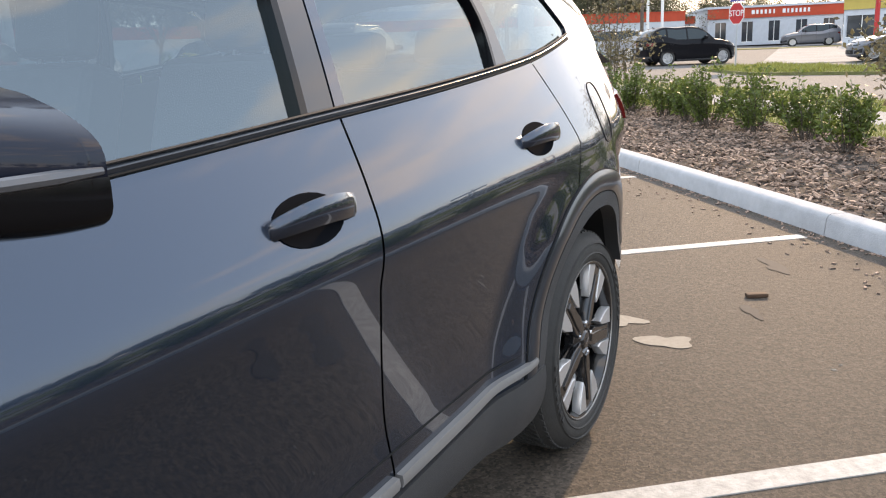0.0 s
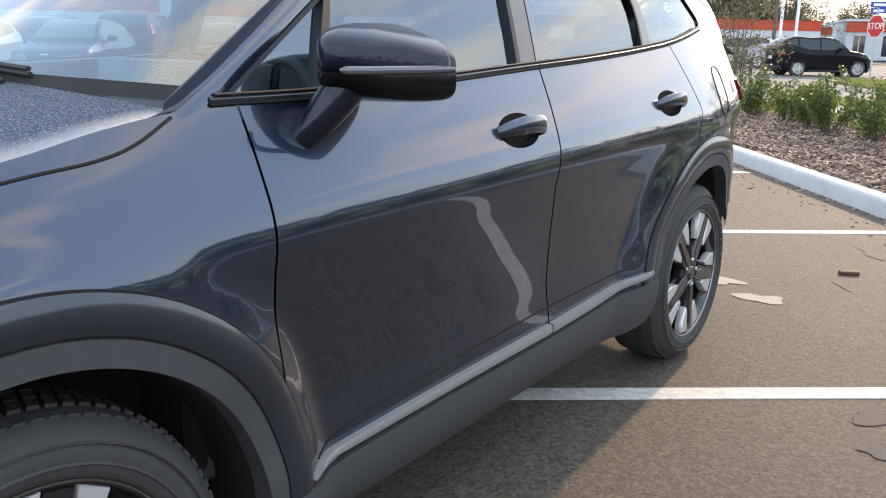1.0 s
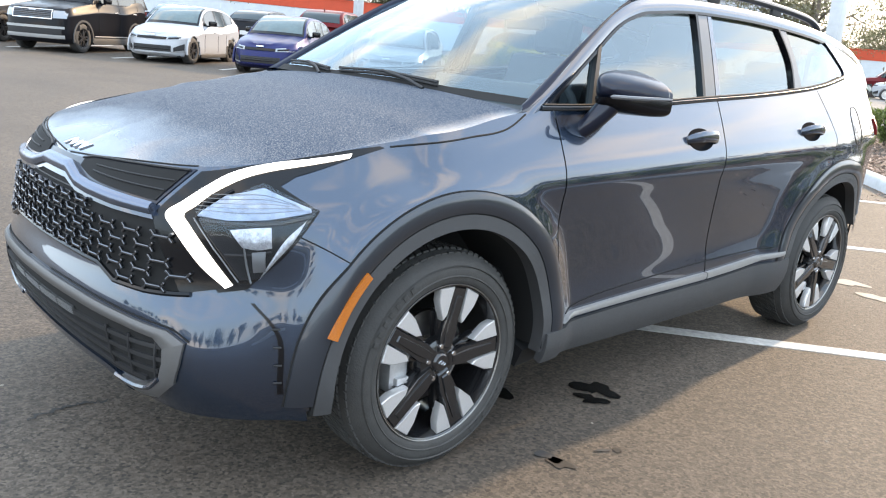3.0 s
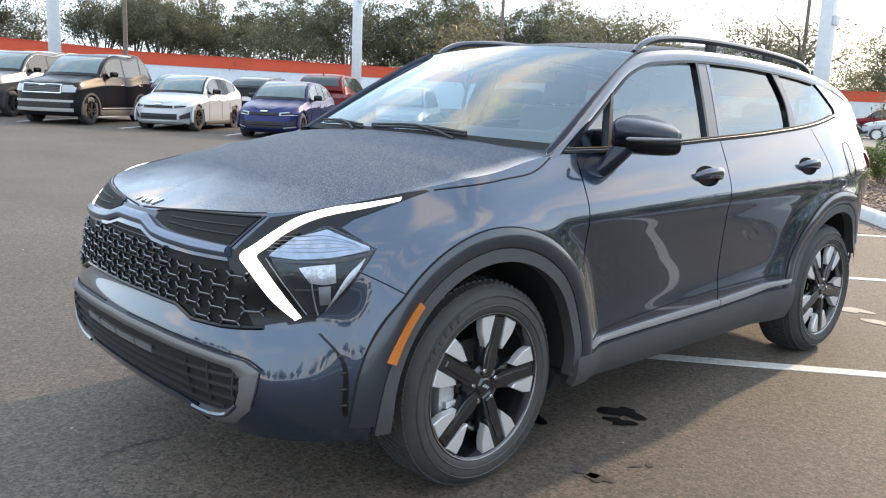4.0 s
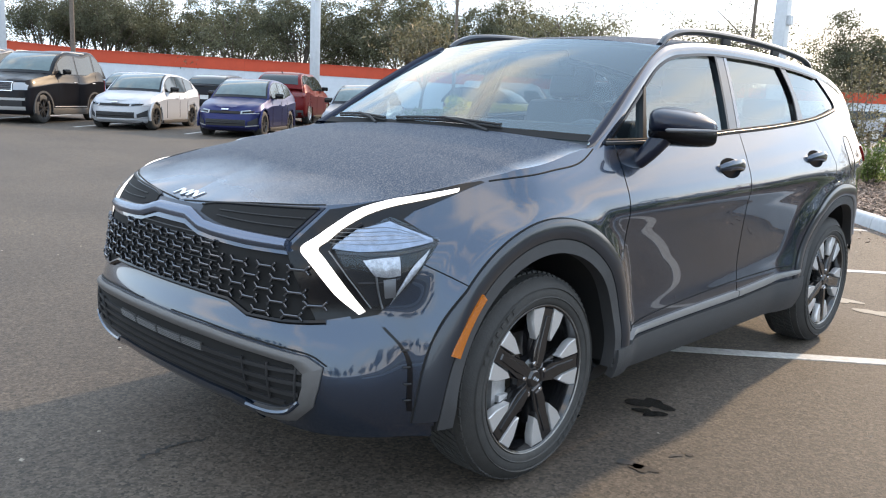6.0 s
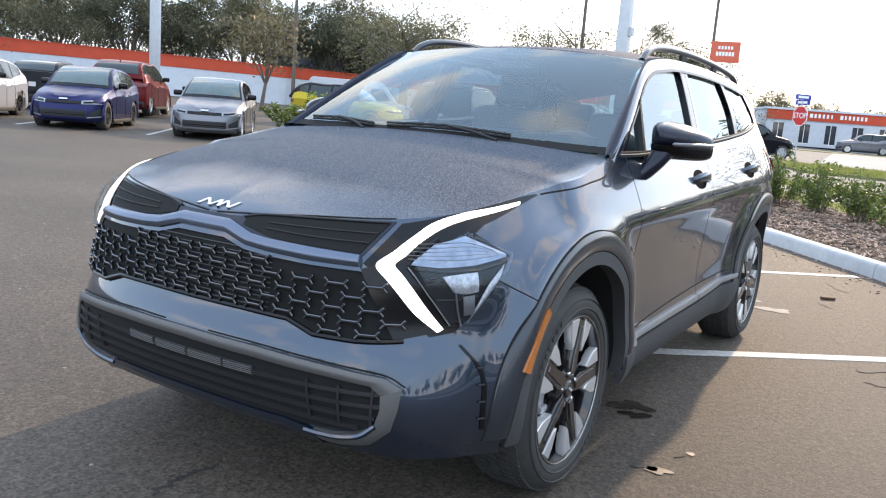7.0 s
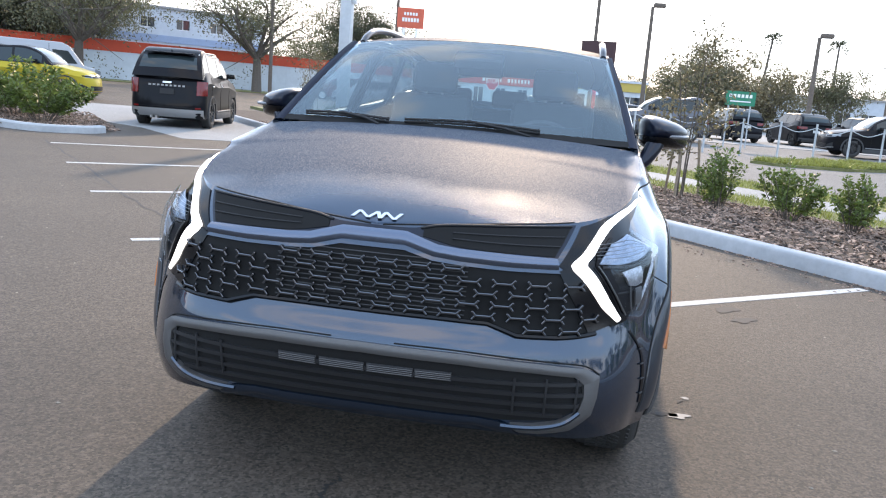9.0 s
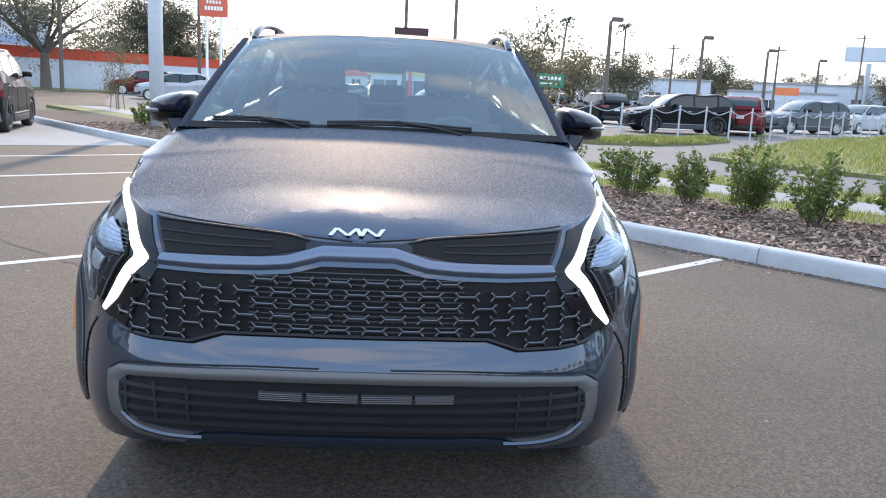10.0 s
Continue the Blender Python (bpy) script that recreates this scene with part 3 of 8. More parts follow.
for sd in (1, -1):
    a_top = cols((0.30, 0.5, 0.7, 0.9, 1.06, 1.2, 1.4, 1.65, 2.0, 2.3, 2.6, 2.8, 3.0, 3.2, 3.36), roof_side)
    a_low = cols((0.42, 0.58, 0.76, 0.95, 1.12, 1.25, 1.42, 1.65, 2.0, 2.3, 2.56, 2.74, 2.92, 3.12, 3.30), head)
    part("roof_side_frame", sheet(cab, a_low, a_top, 4, 4, 0.0, 0.03, 0.006, sd), PAINT, suv)
    # black rim round the windows
    part("window_trim", sheet(cab, cols((0.44, 0.60, 0.78, 0.97, 1.14, 1.27, 1.43, 1.65, 2.0, 2.3, 2.52, 2.70), lambda y: roof_side(y) - 0.058), cols((0.42, 0.58, 0.76, 0.95, 1.12, 1.25, 1.42, 1.65, 2.0, 2.3, 2.56, 2.74), head), 4, 1, 0.004, 0.02, 0, sd), BLACKGLOSS, suv, "gloss black window surround")
    part("belt_trim", sheet(cab, cols((0.43, 0.7, 1.1, 1.5, 1.9, 2.3, 2.6, 2.92), lambda y: belt(y) + 0.003), cols((0.43, 0.7, 1.1, 1.5, 1.9, 2.3, 2.6, 2.92), lambda y: belt(y) + 0.016), 5, 2, 0.006, 0.02, 0.004, sd), ARCHGLOSS, suv)
    part("belt_line", line_on(cab, cols((0.44, 0.7, 1.1, 1.5, 1.9, 2.3, 2.6, 2.92), lambda y: belt(y) + 0.018), 0.003, 0.008, sd), BLACKMATT, suv)
    part("belt_seam", line_on(cab, cols((0.43, 0.7, 1.1, 1.5, 1.9, 2.3, 2.6, 2.92), lambda y: belt(y) + 0.001), 0.003, 0.006, sd), DARKVOID, suv)
    part("corner_trim", sheet(cab, [(0.30, 1.150), (0.36, 1.160), (0.44, 1.170)], [(0.31, 1.152), (0.40, 1.185), (0.56, 1.268)], 3, 2, 0.004, 0.02, 0, sd), ARCHGLOSS, suv)
    pil = lambda y0, y1, y2, y3, top0, top1: ([(y0, float(sill(y0)) - 0.02), ((y0 + y2) / 2, (float(sill(y0)) + top0) / 2), (y2, top0)], [(y1, float(sill(y1)) - 0.02), ((y1 + y3) / 2, (float(sill(y1)) + top1) / 2), (y3, top1)])
    a, b = pil(0.685, 0.715, 0.79, 0.815, float(head(0.79)), float(head(0.815)))
    part("window_divider", sheet(cab, a, b, 4, 1, 0.006, 0.03, 0, sd), BLACKMATT, suv)
    a, b = pil(1.455, 1.475, 1.517, 1.535, float(head(1.517)), float(head(1.535)))
    part("front_door_post", sheet(cab, a, b, 4, 1, 0.004, 0.03, 0, sd), BLACKGLOSS, suv)
    a, b = pil(1.477, 1.56, 1.537, 1.61, float(head(1.537)), float(head(1.61)))
    part("pillar_middle", sheet(cab, a, b, 4, 2, 0.0, 0.03, 0, sd), ARCHGLOSS, suv)
    a, b = pil(1.566, 1.60, 1.616, 1.645, float(head(1.616)), float(head(1.645)))
    part("rear_door_frame", sheet(cab, a, b, 4, 1, 0.0, 0.03, 0, sd), PAINT, suv)
    a, b = pil(2.286, 2.30, 2.23, 2.245, float(head(2.23)), float(head(2.245)))
    part("rear_door_post", sheet(cab, [a[0], (2.296, 1.40), a[2]], [b[0], (2.31, 1.40), b[2]], 4, 1, 0.004, 0.03, 0, sd), BLACKGLOSS, suv)
    part("pillar_rear", sheet(cab, [b[0], (2.312, 1.40), b[2]], [(2.385, float(sill(2.385)) - 0.02), (2.36, 1.41), (2.31, float(head(2.31)))], 4, 2, 0.0, 0.03, 0, sd), ARCHGLOSS, suv)
    # solid quarter behind the last window
    part("rear_quarter", sheet(cab, [(2.60, float(belt(2.60)) - 0.008), (2.80, 1.315), (2.95, 1.362), (2.87, 1.43), (2.74, float(head(2.74)))], [(3.48, 1.30), (3.48, 1.33), (3.46, 1.37), (3.42, 1.41), (3.32, 1.448)], 5, 6, 0.0, 0.03, 0, sd), PAINT, suv)
    # panes
    w1 = ((0.44, 0.50, 0.58, 0.66, 0.72), lambda y: roof_side(y) - 0.05)
    pane = part("side_window", sheet(cab, cols((0.43, 0.52, 0.60, 0.66, 0.70), sill), [(0.45, 1.19), (0.54, 1.235), (0.64, 1.29), (0.72, 1.335), (0.80, 1.385)], 3, 2, -0.012, 0.004, 0, sd), SIDEGLASS, suv, "small front quarter window")
    pane.visible_shadow = False
    pane = part("side_window", sheet(cab, cols((0.70, 0.9, 1.1, 1.3, 1.462), sill), cols((0.80, 0.95, 1.12, 1.32, 1.522), head), 4, 4, -0.012, 0.004, 0, sd), SIDEGLASS, suv, "lightly tinted front door window reflecting sky")
    pane.visible_shadow = False
    pane = part("side_window", sheet(cab, cols((1.58, 1.75, 1.95, 2.15, 2.29), sill), cols((1.63, 1.78, 1.95, 2.1, 2.23), head), 4, 4, -0.012, 0.004, 0, sd), PRIVACY, suv, "dark tinted rear door window")
    pane = part("side_window", sheet(cab, cols((2.36, 2.5, 2.65, 2.8, 2.93), sill), [(2.30, float(head(2.30))), (2.45, float(head(2.45))), (2.62, float(head(2.62))), (2.80, 1.475), (2.95, 1.375)], 4, 4, -0.008, 0.004, 0, sd), PRIVACY, suv, "dark tinted rear quarter window")

# windscreen, roof and tail glass span the whole width
xs = np.linspace(-1, 1, 41)


def across(y_mid, z_mid, y_edge, z_edge, x_edge, power=2.0):
    k = np.abs(xs) ** power
    return np.stack([xs * x_edge, y_mid + (y_edge - y_mid) * k, z_mid + (z_edge - z_mid) * k], 1)


def skin_between(c0, c1, n, bulge):
    t = np.linspace(0, 1, n)
    p = c0[None] * (1 - t)[:, None, None] + c1[None] * t[:, None, None]
    p[..., 2] += (bulge * 4 * t * (1 - t))[:, None] * (1 - 0.5 * xs**2)[None]
    return p


cx0, cx1 = float(side_x(0.38, 1.175)) - 0.035, float(side_x(1.05, 1.562)) - 0.02
ws0 = across(0.285, 1.178, 0.372, 1.172, cx0)
ws1 = across(1.03, 1.612, 1.075, 1.576, cx1)
pane = part("windscreen", recalc(grid_mesh(skin_between(ws0, ws1, 16, 0.030))), WINDSHIELD, suv, "clear laminated windscreen with sky reflections")
pane.visible_shadow = False
band = skin_between(ws0, ws1, 41, 0.030)[:3]
part("windscreen_base", recalc(grid_mesh(band + np.array([0, -0.001, 0.003]))), DARKVOID, suv, sharp=0)
for sd in (1, -1):
    t = np.linspace(0, 1, 16)
    e = skin_between(ws0, ws1, 16, 0.030)[:, -1] * np.array([sd, 1, 1])
    o = np.array([cab(y, z, 0.001) for y, z in zip(np.linspace(0.33, 1.06, 16), roof_side(np.linspace(0.33, 1.06, 16)))])
    o = o * np.array([sd, 1, 1])
    m_ = (e + o) / 2 + np.array([sd * 0.012, -0.008, 0.012])
    part("windscreen_pillar", recalc(grid_mesh(np.stack([e, e * 0.75 + m_ * 0.25 + np.array([0, 0, .004]), m_, o], 1))), PILLAR, suv, sharp=0)
ROOF_Y = np.linspace(1.045, 3.42, 36)
rz = spline((1.03, 1.3, 1.7, 2.2, 2.8, 3.42), (1.612, 1.645, 1.662, 1.655, 1.610, 1.53))
roof = np.empty((36, 41, 3))
for i, y in enumerate(ROOF_Y):
    ex = float(side_x(y, roof_side(y)))
    k = np.abs(xs) ** 2.6
    roof[i] = np.stack([xs * ex, y + 0.035 * k * ramp(1.5, 1.04, y), rz(y) + (roof_side(y) - rz(y)) * k], 1)
part("roof", recalc(grid_mesh(roof)), DEWPAINT, suv, sharp=0)
part("headliner", recalc(grid_mesh(roof[1:-1, 3:-3] - np.array([0, 0, 0.035]))), HEADLINER, suv, sharp=0)
rw0 = across(3.40, 1.515, 3.36, 1.44, 0.60)
rw1 = across(3.60, 1.22, 3.55, 1.24, 0.72)
part("tail_window", recalc(grid_mesh(skin_between(rw0, rw1, 8, 0.02))), TAILGLASS, suv, "tinted tailgate window").visible_shadow = False
tg = across(3.60, 1.22, 3.55, 1.24, 0.72)
tl = skin(np.linspace(U_END - 3.2, U_END, 21), np.full(21, 1.30), np.zeros(21))
tl = np.concatenate([tl * np.array([-1, 1, 1]), tl[::-1][1:]])
part("tailgate_top", recalc(grid_mesh(np.stack([tg, (tg + tl) / 2, tl], 0))), PAINT, suv, sharp=0)

# roof rails
for sd in (1, -1):
    ys = np.array((1.10, 1.16, 1.28, 1.5, 1.8, 2.1, 2.4, 2.62, 2.72, 2.76))
    hz = np.array((0.002, 0.030, 0.050, 0.053, 0.053, 0.053, 0.051, 0.046, 0.028, 0.000))
    pts = np.array([[sd * (float(side_x(y, roof_side(y))) - 0.035), y, float(roof_side(y)) + h] for y, h in zip(ys, hz)])
    v, f = tube_points(smooth_path(pts, 5), 0.017, 10)
    rail = part("roof_rail", recalc((v, f)), ARCHGLOSS, suv, "black roof rail")
    for y in (1.75, 2.3):
        bm = bmesh.new()
        box(bm, (0.018, 0.09, 0.05), (sd * (float(side_x(y, roof_side(y))) - 0.037), y, float(roof_side(y)) + 0.028), 0.01)
        part("rail_foot", bm, BLACKMATT, rail)

# ---- nose of the suv ----
def both(points):
    """A curve given for x >= 0, carried over to both sides: (signed u, z)."""
    r = fx(*points)
    return [(-u, z) for u, z in r[::-1] if u > 1e-6] + r


def skin2(u, z, off=0.0):
    """The skin with signed u: negative on the other side."""
    p = skin(np.abs(u), z, off)
    p[..., 0] *= np.where(np.asarray(u) < 0, -1, 1)
    return p


# black band under the bonnet's edge, with its two long slots
part("nose_band", sheet(skin2, both([(0, 0.868), (0.12, 0.868), (0.24, 0.862), (0.395, 0.859), (0.549, 0.860)]), both([(0, 0.932), (0.12, 0.934), (0.19, 0.950), (0.397, 0.962), (0.603, 0.971)]), 5, 5, 0.003, 0.012), MIRRORSHELL, suv, "dark band under the bonnet edge")
for sd in (1, -1):
    slot = part("nose_slot", sheet(skin, fx((0.15, 0.912), (0.27, 0.891), (0.415, 0.885), (0.550, 0.881)), fx((0.15, 0.932), (0.22, 0.943), (0.397, 0.953), (0.588, 0.961)), 6, 2, 0.0062, 0.004, 0, sd), DARKVOID, suv)
    part("slot_lip", line_on(skin, fx((0.14, 0.934), (0.22, 0.948), (0.397, 0.958), (0.590, 0.966)), 0.004, 0.006, sd), BLACKMATT, suv)
    for k in (0.34, 0.68):
        part("slot_fin", line_on(skin, fx((0.24, 0.896 + 0.047 * k), (0.397, 0.886 + 0.066 * k), (0.552 + 0.030 * k, 0.882 + 0.078 * k)), 0.0025, 0.0075, sd), BLACKMATT, slot)
# satin wing across the grille's top
wing_lo = both([(0, 0.882), (0.10, 0.882), (0.19, 0.858), (0.27, 0.851), (0.414, 0.845), (0.562, 0.844)])
wing_hi = both([(0, 0.918), (0.10, 0.918), (0.20, 0.890), (0.27, 0.884), (0.415, 0.879), (0.554, 0.874)])
part("nose_wing", sheet(skin2, wing_lo, wing_hi, 4, 4, 0.016, 0.030, 0.010, smooth=False), WING, suv, "satin grey wing-shaped bar")
part("wing_lip", sheet(skin2, both([(0, 0.868), (0.10, 0.868), (0.19, 0.846), (0.27, 0.840), (0.414, 0.835), (0.571, 0.834)]), wing_lo, 4, 2, 0.010, 0.03, 0, smooth=False), PAINT, suv)
# grille
g_lo = both([(0, 0.676), (0.20, 0.676), (0.371, 0.673), (0.461, 0.643), (0.581, 0.642), (0.693, 0.650)])
g_hi = both([(0, 0.872), (0.10, 0.872), (0.19, 0.850), (0.27, 0.846), (0.414, 0.841), (0.586, 0.840)])
grille = part("grille", sheet(skin2, g_lo, g_hi, 5, 6, 0.0035, 0.010, 0, smooth=False), DARKVOID, suv, "black lattice grille")
part("grille_frame", line_on(skin2, g_lo, 0.008, 0.006, per=6, smooth=False), BLACKGLOSS, grille)


def link_mesh(s=1.0):
    """One link of the lattice: a short raised bar with forked ends."""
    bm = bmesh.new()
    box(bm, (0.048 * s, 0.014, 0.008), (0, -0.012, 0), 0.002, 1)
    for k in (1, -1):
        for q in (1, -1):
            box(bm, (0.017 * s, 0.012, 0.007), (k * 0.029 * s, -0.010, q * 0.0070), 0.0015, 1, Matrix.Rotation(-k * q * radians(48), 4, "Y"))
    me = bpy.data.meshes.new("grille_link")
    bm.to_mesh(me)
    bm.free()
    me.materials.append(WING2)
    return me


WING2 = mat("gloss dark chrome", (0.13, 0.135, 0.145), 0.18, 0.9)
LINK = link_mesh(1.02)


def edge_at(curve, u):
    c = np.array(curve)
    return float(np.interp(u, c[:, 0], c[:, 1]))


rows = 0
for r in range(7):
    z = 0.664 + r * 0.0335
    for c in range(-8, 9):
        x = (c + 0.5 * (r % 2)) * 0.102
        if abs(x) > 0.70:
            continue
        su = math.copysign(ux(abs(x), z), x)
        if not edge_at(g_lo, su) + 0.016 < z < edge_at(g_hi, su) - 0.014 or abs(x) > 0.60 + (0.842 - z) * 0.62:
            continue
        p = skin2(np.array([su]), np.array([z]), np.array([0.004]))[0]
        q = skin2(np.array([su]), np.array([z]), np.array([0.014]))[0]
        n = Vector(q - p).normalized()
        yaw = math.atan2(n.x, -n.y)
        share("grille_link", LINK, Matrix.Translation(p) @ Matrix.Rotation(yaw, 4, "Z"), grille)
# radiator fins seen through the middle of the lattice
for z in np.linspace(0.692, 0.852, 12):
    part("grille_fin", line_on(skin2, [(-ux(0.30, z), z), (0, z), (ux(0.30, z), z)], 0.0022, 0.007, per=6), CLAD, grille)

# bumper: grey frame round the lower intake
fr_hi = both([(0, 0.584), (0.298, 0.581), (0.538, 0.567), (0.676, 0.550), (0.717, 0.522)])
fr_hi2 = both([(0, 0.555), (0.298, 0.551), (0.538, 0.539), (0.646, 0.527), (0.673, 0.502)])
part("bumper_frame", sheet(skin2, fr_hi2, fr_hi, 5, 3, 0.014, 0.03, 0.005, smooth=False), SKID, suv, "satin grey bumper surround")
fr_r = [(0.717, 0.522), (0.715, 0.460), (0.703, 0.406), (0.645, 0.355), (0.553, 0.335), (0.495, 0.334)]
fr_r2 = [(0.673, 0.502), (0.676, 0.462), (0.664, 0.417), (0.608, 0.383), (0.533, 0.365), (0.466, 0.360)]
for sd in (1, -1):
    part("bumper_frame", sheet(skin, fx(*fr_r), fx(*fr_r2), 5, 3, 0.014, 0.03, 0.005, sd, smooth=False), SKID, suv)
bl_hi = both([(0, 0.374), (0.25, 0.372), (0.360, 0.374), (0.418, 0.369), (0.466, 0.360)])
bl_lo = both([(0, 0.338), (0.25, 0.336), (0.360, 0.346), (0.438, 0.327), (0.496, 0.320)])
part("bumper_lip", sheet(skin2, bl_lo, bl_hi, 5, 3, 0.012, 0.03, 0.006, smooth=False), PAINT, suv)
part("bumper_skid", sheet(skin2, both([(0, 0.315), (0.301, 0.315), (0.458, 0.304)]), both([(0, 0.345), (0.301, 0.348), (0.476, 0.328)]), 6, 3, -0.01, 0.02), BLACKMATT, suv)
for sd in (1, -1):
    part("corner_blade", line_on(skin, fx((0.437, 0.356), (0.495, 0.356), (0.561, 0.362), (0.626, 0.382), (0.667, 0.417)), 0.008, 0.014, sd), PAINT, suv, "shiny edge under the intake's corner")
intake = part("intake", sheet(skin2, both([(0, 0.372), (0.25, 0.372), (0.447, 0.369), (0.589, 0.383), (0.662, 0.422), (0.674, 0.462)]), both([(0, 0.556), (0.25, 0.554), (0.443, 0.546), (0.548, 0.538), (0.641, 0.527), (0.673, 0.502)]), 5, 4, 0.0035, 0.01, smooth=False), DARKVOID, suv, "black lower intake")
for k, z in enumerate((0.404, 0.438, 0.472, 0.506)):
    wdt = (0.62, 0.665, 0.675, 0.670)[k]
    part("intake_slat", sheet(skin2, both([(0, z - 0.007), (0.3, z - 0.007), (wdt, z - 0.007)]), both([(0, z + 0.005), (0.3, z + 0.005), (wdt, z + 0.005)]), 8, 1, 0.012, 0.012), BLACKMATT, intake)
for k, hw_ in ((-0.205, 0.062), (-0.060, 0.072), (0.092, 0.072), (0.226, 0.056)):
    at = lambda x, z: (math.copysign(ux(abs(x), z), x), z)
    part("intake_vent", sheet(skin2, [at(k - hw_, 0.494), at(k + hw_, 0.494)], [at(k - hw_, 0.522), at(k + hw_, 0.522)], 6, 3, 0.009, 0.004), CLAD, intake)
    for z in (0.499, 0.505, 0.511, 0.517):
        part("vent_fin", line_on(skin2, [at(k - hw_ + 0.002, z), at(k + hw_ - 0.002, z)], 0.0017, 0.012, per=6), SKID, intake)
for k in (-0.655, -0.565, -0.47, 0.47, 0.565, 0.655):
    part("intake_rib", line_on(skin2, [(math.copysign(ux(abs(k), z), k), z) for z in (0.405, 0.46, 0.522)], 0.0045, 0.010), BLACKMATT, intake)
for sd in (1, -1):
    # upright groove at the bumper's corner, and seams
    part("air_slit", sheet(skin, sy((-0.642, 0.638), (-0.601, 0.576), (-0.587, 0.513), (-0.588, 0.384)), sy((-0.634, 0.639), (-0.591, 0.576), (-0.574, 0.514), (-0.573, 0.384)), 6, 3, 0.003, 0.012, 0, sd), BLACKGLOSS, suv)
    for z in (0.42, 0.47, 0.52, 0.57):
        part("slit_rib", line_on(skin, sy((-0.600, z), (-0.580, z)), 0.003, 0.004, sd), BLACKMATT, suv)
    part("panel_seam", line_on(skin, sy((-0.521, 0.820), (-0.448, 0.779), (-0.375, 0.735)), 0.0022, 0.0, sd), DARKVOID, suv)
    part("panel_seam", line_on(skin, fx((0.10, 0.590), (0.298, 0.588), (0.538, 0.574), (0.675, 0.557), (0.724, 0.526)), 0.0025, 0.002, sd), DARKVOID, suv)
    part("bonnet_seam", line_on(skin, sy((-0.20, 1.052), (-0.05, 1.068), (0.10, 1.085), (0.20, 1.096), (0.27, 1.115), (0.345, 1.150)), 0.0035, -0.0005, sd), DARKVOID, suv, "dark bonnet shut line")
    part("bonnet_seam", line_on(deck, [(ux(0.02, 0.934), 0.004), (ux(0.19, 0.95), 0.004), (ux(0.40, 0.96), 0.004), (ux(0.60, 0.975), 0.004)], 0.003, 0.0, sd), DARKVOID, suv)

    # ---- headlamp: dark housing, lit arrow-shaped strip, reflector unit under a clear cover ----
    lamp = part("headlamp", sheet(skin, sy((-0.707, 0.661), (-0.751, 0.758), (-0.799, 0.856), (-0.695, 0.967), (-0.595, 0.993), (-0.457, 1.020), (-0.339, 1.040), (-0.235, 1.052)),
                                  sy((-0.646, 0.675), (-0.598, 0.727), (-0.558, 0.771), (-0.464, 0.887), (-0.543, 0.947), (-0.496, 0.972), (-0.378, 1.006), (-0.222, 1.048)), 6, 10, 0.004, 0.012, 0, sd, smooth=False), BLACKGLOSS, suv, "black headlamp with a lit white arrow-shaped strip")
    part("lamp_edge", sheet(skin, sy((-0.690, 0.675), (-0.736, 0.732), (-0.777, 0.816), (-0.784, 0.855)), fx((0.673, 0.650), (0.637, 0.713), (0.602, 0.777), (0.566, 0.840)), 5, 4, 0.0075, 0.008, 0, sd, smooth=False), BLACKGLOSS, lamp, "black edge between grille and light strip")
    part("light_strip", sheet(skin, sy((-0.690, 0.675), (-0.736, 0.732), (-0.777, 0.816), (-0.784, 0.855), (-0.749, 0.891), (-0.698, 0.932), (-0.635, 0.971), (-0.551, 0.998), (-0.467, 1.010), (-0.329, 1.029)),
                              sy((-0.675, 0.685), (-0.712, 0.751), (-0.751, 0.834), (-0.757, 0.860), (-0.731, 0.885), (-0.685, 0.923), (-0.621, 0.959), (-0.559, 0.980), (-0.474, 0.996), (-0.336, 1.020)), 6, 3, 0.011, 0.010, 0.003, sd), DRL, lamp, "lit white strip")
    part("strip_bezel", line_on(skin, sy((-0.656, 0.701), (-0.701, 0.784), (-0.735, 0.856), (-0.714, 0.891), (-0.648, 0.930)), 0.006, 0.006, sd, smooth=False), LAMPGREY, lamp)
    part("lamp_bowl", sheet(skin, sy((-0.731, 0.847), (-0.701, 0.784), (-0.660, 0.701)), sy((-0.482, 0.875), (-0.547, 0.797), (-0.623, 0.705)), 8, 12, 0.011, 0.006, 0, sd, smooth=False), LAMPGREY, lamp)
    part("lamp_brow", sheet(skin, sy((-0.732, 0.860), (-0.678, 0.855), (-0.591, 0.862), (-0.488, 0.881)), sy((-0.719, 0.874), (-0.667, 0.913), (-0.584, 0.937), (-0.488, 0.891)), 8, 8, 0.0145, 0.004, 0.002, sd, smooth=False), LAMPBROW, lamp, "ribbed pale lamp segment")
    for k in range(5):
        t = 0.18 + 0.15 * k
        part("brow_rib", line_on(skin, sy((-0.735 + 0.02 * t, 0.864 + 0.060 * t), (-0.660, 0.862 + 0.068 * t), (-0.590, 0.866 + 0.068 * t), (-0.50 - 0.03 * t, 0.884 + 0.02 * t)), 0.0011, 0.016, sd), LAMPSMOKE, lamp)
    part("projector", sheet(skin, sy((-0.653, 0.791), (-0.622, 0.786), (-0.590, 0.792)), sy((-0.675, 0.833), (-0.633, 0.840), (-0.588, 0.844)), 6, 5, 0.017, 0.004, 0.004, sd), LAMPSILVER, lamp, "bright lamp reflector")
    part("projector", sheet(skin, sy((-0.619, 0.705), (-0.581, 0.760), (-0.544, 0.806)), sy((-0.600, 0.745), (-0.560, 0.813), (-0.506, 0.861)), 6, 5, 0.021, 0.003, 0.004, sd), LAMPSILVER, lamp, "bright curved lamp reflector")
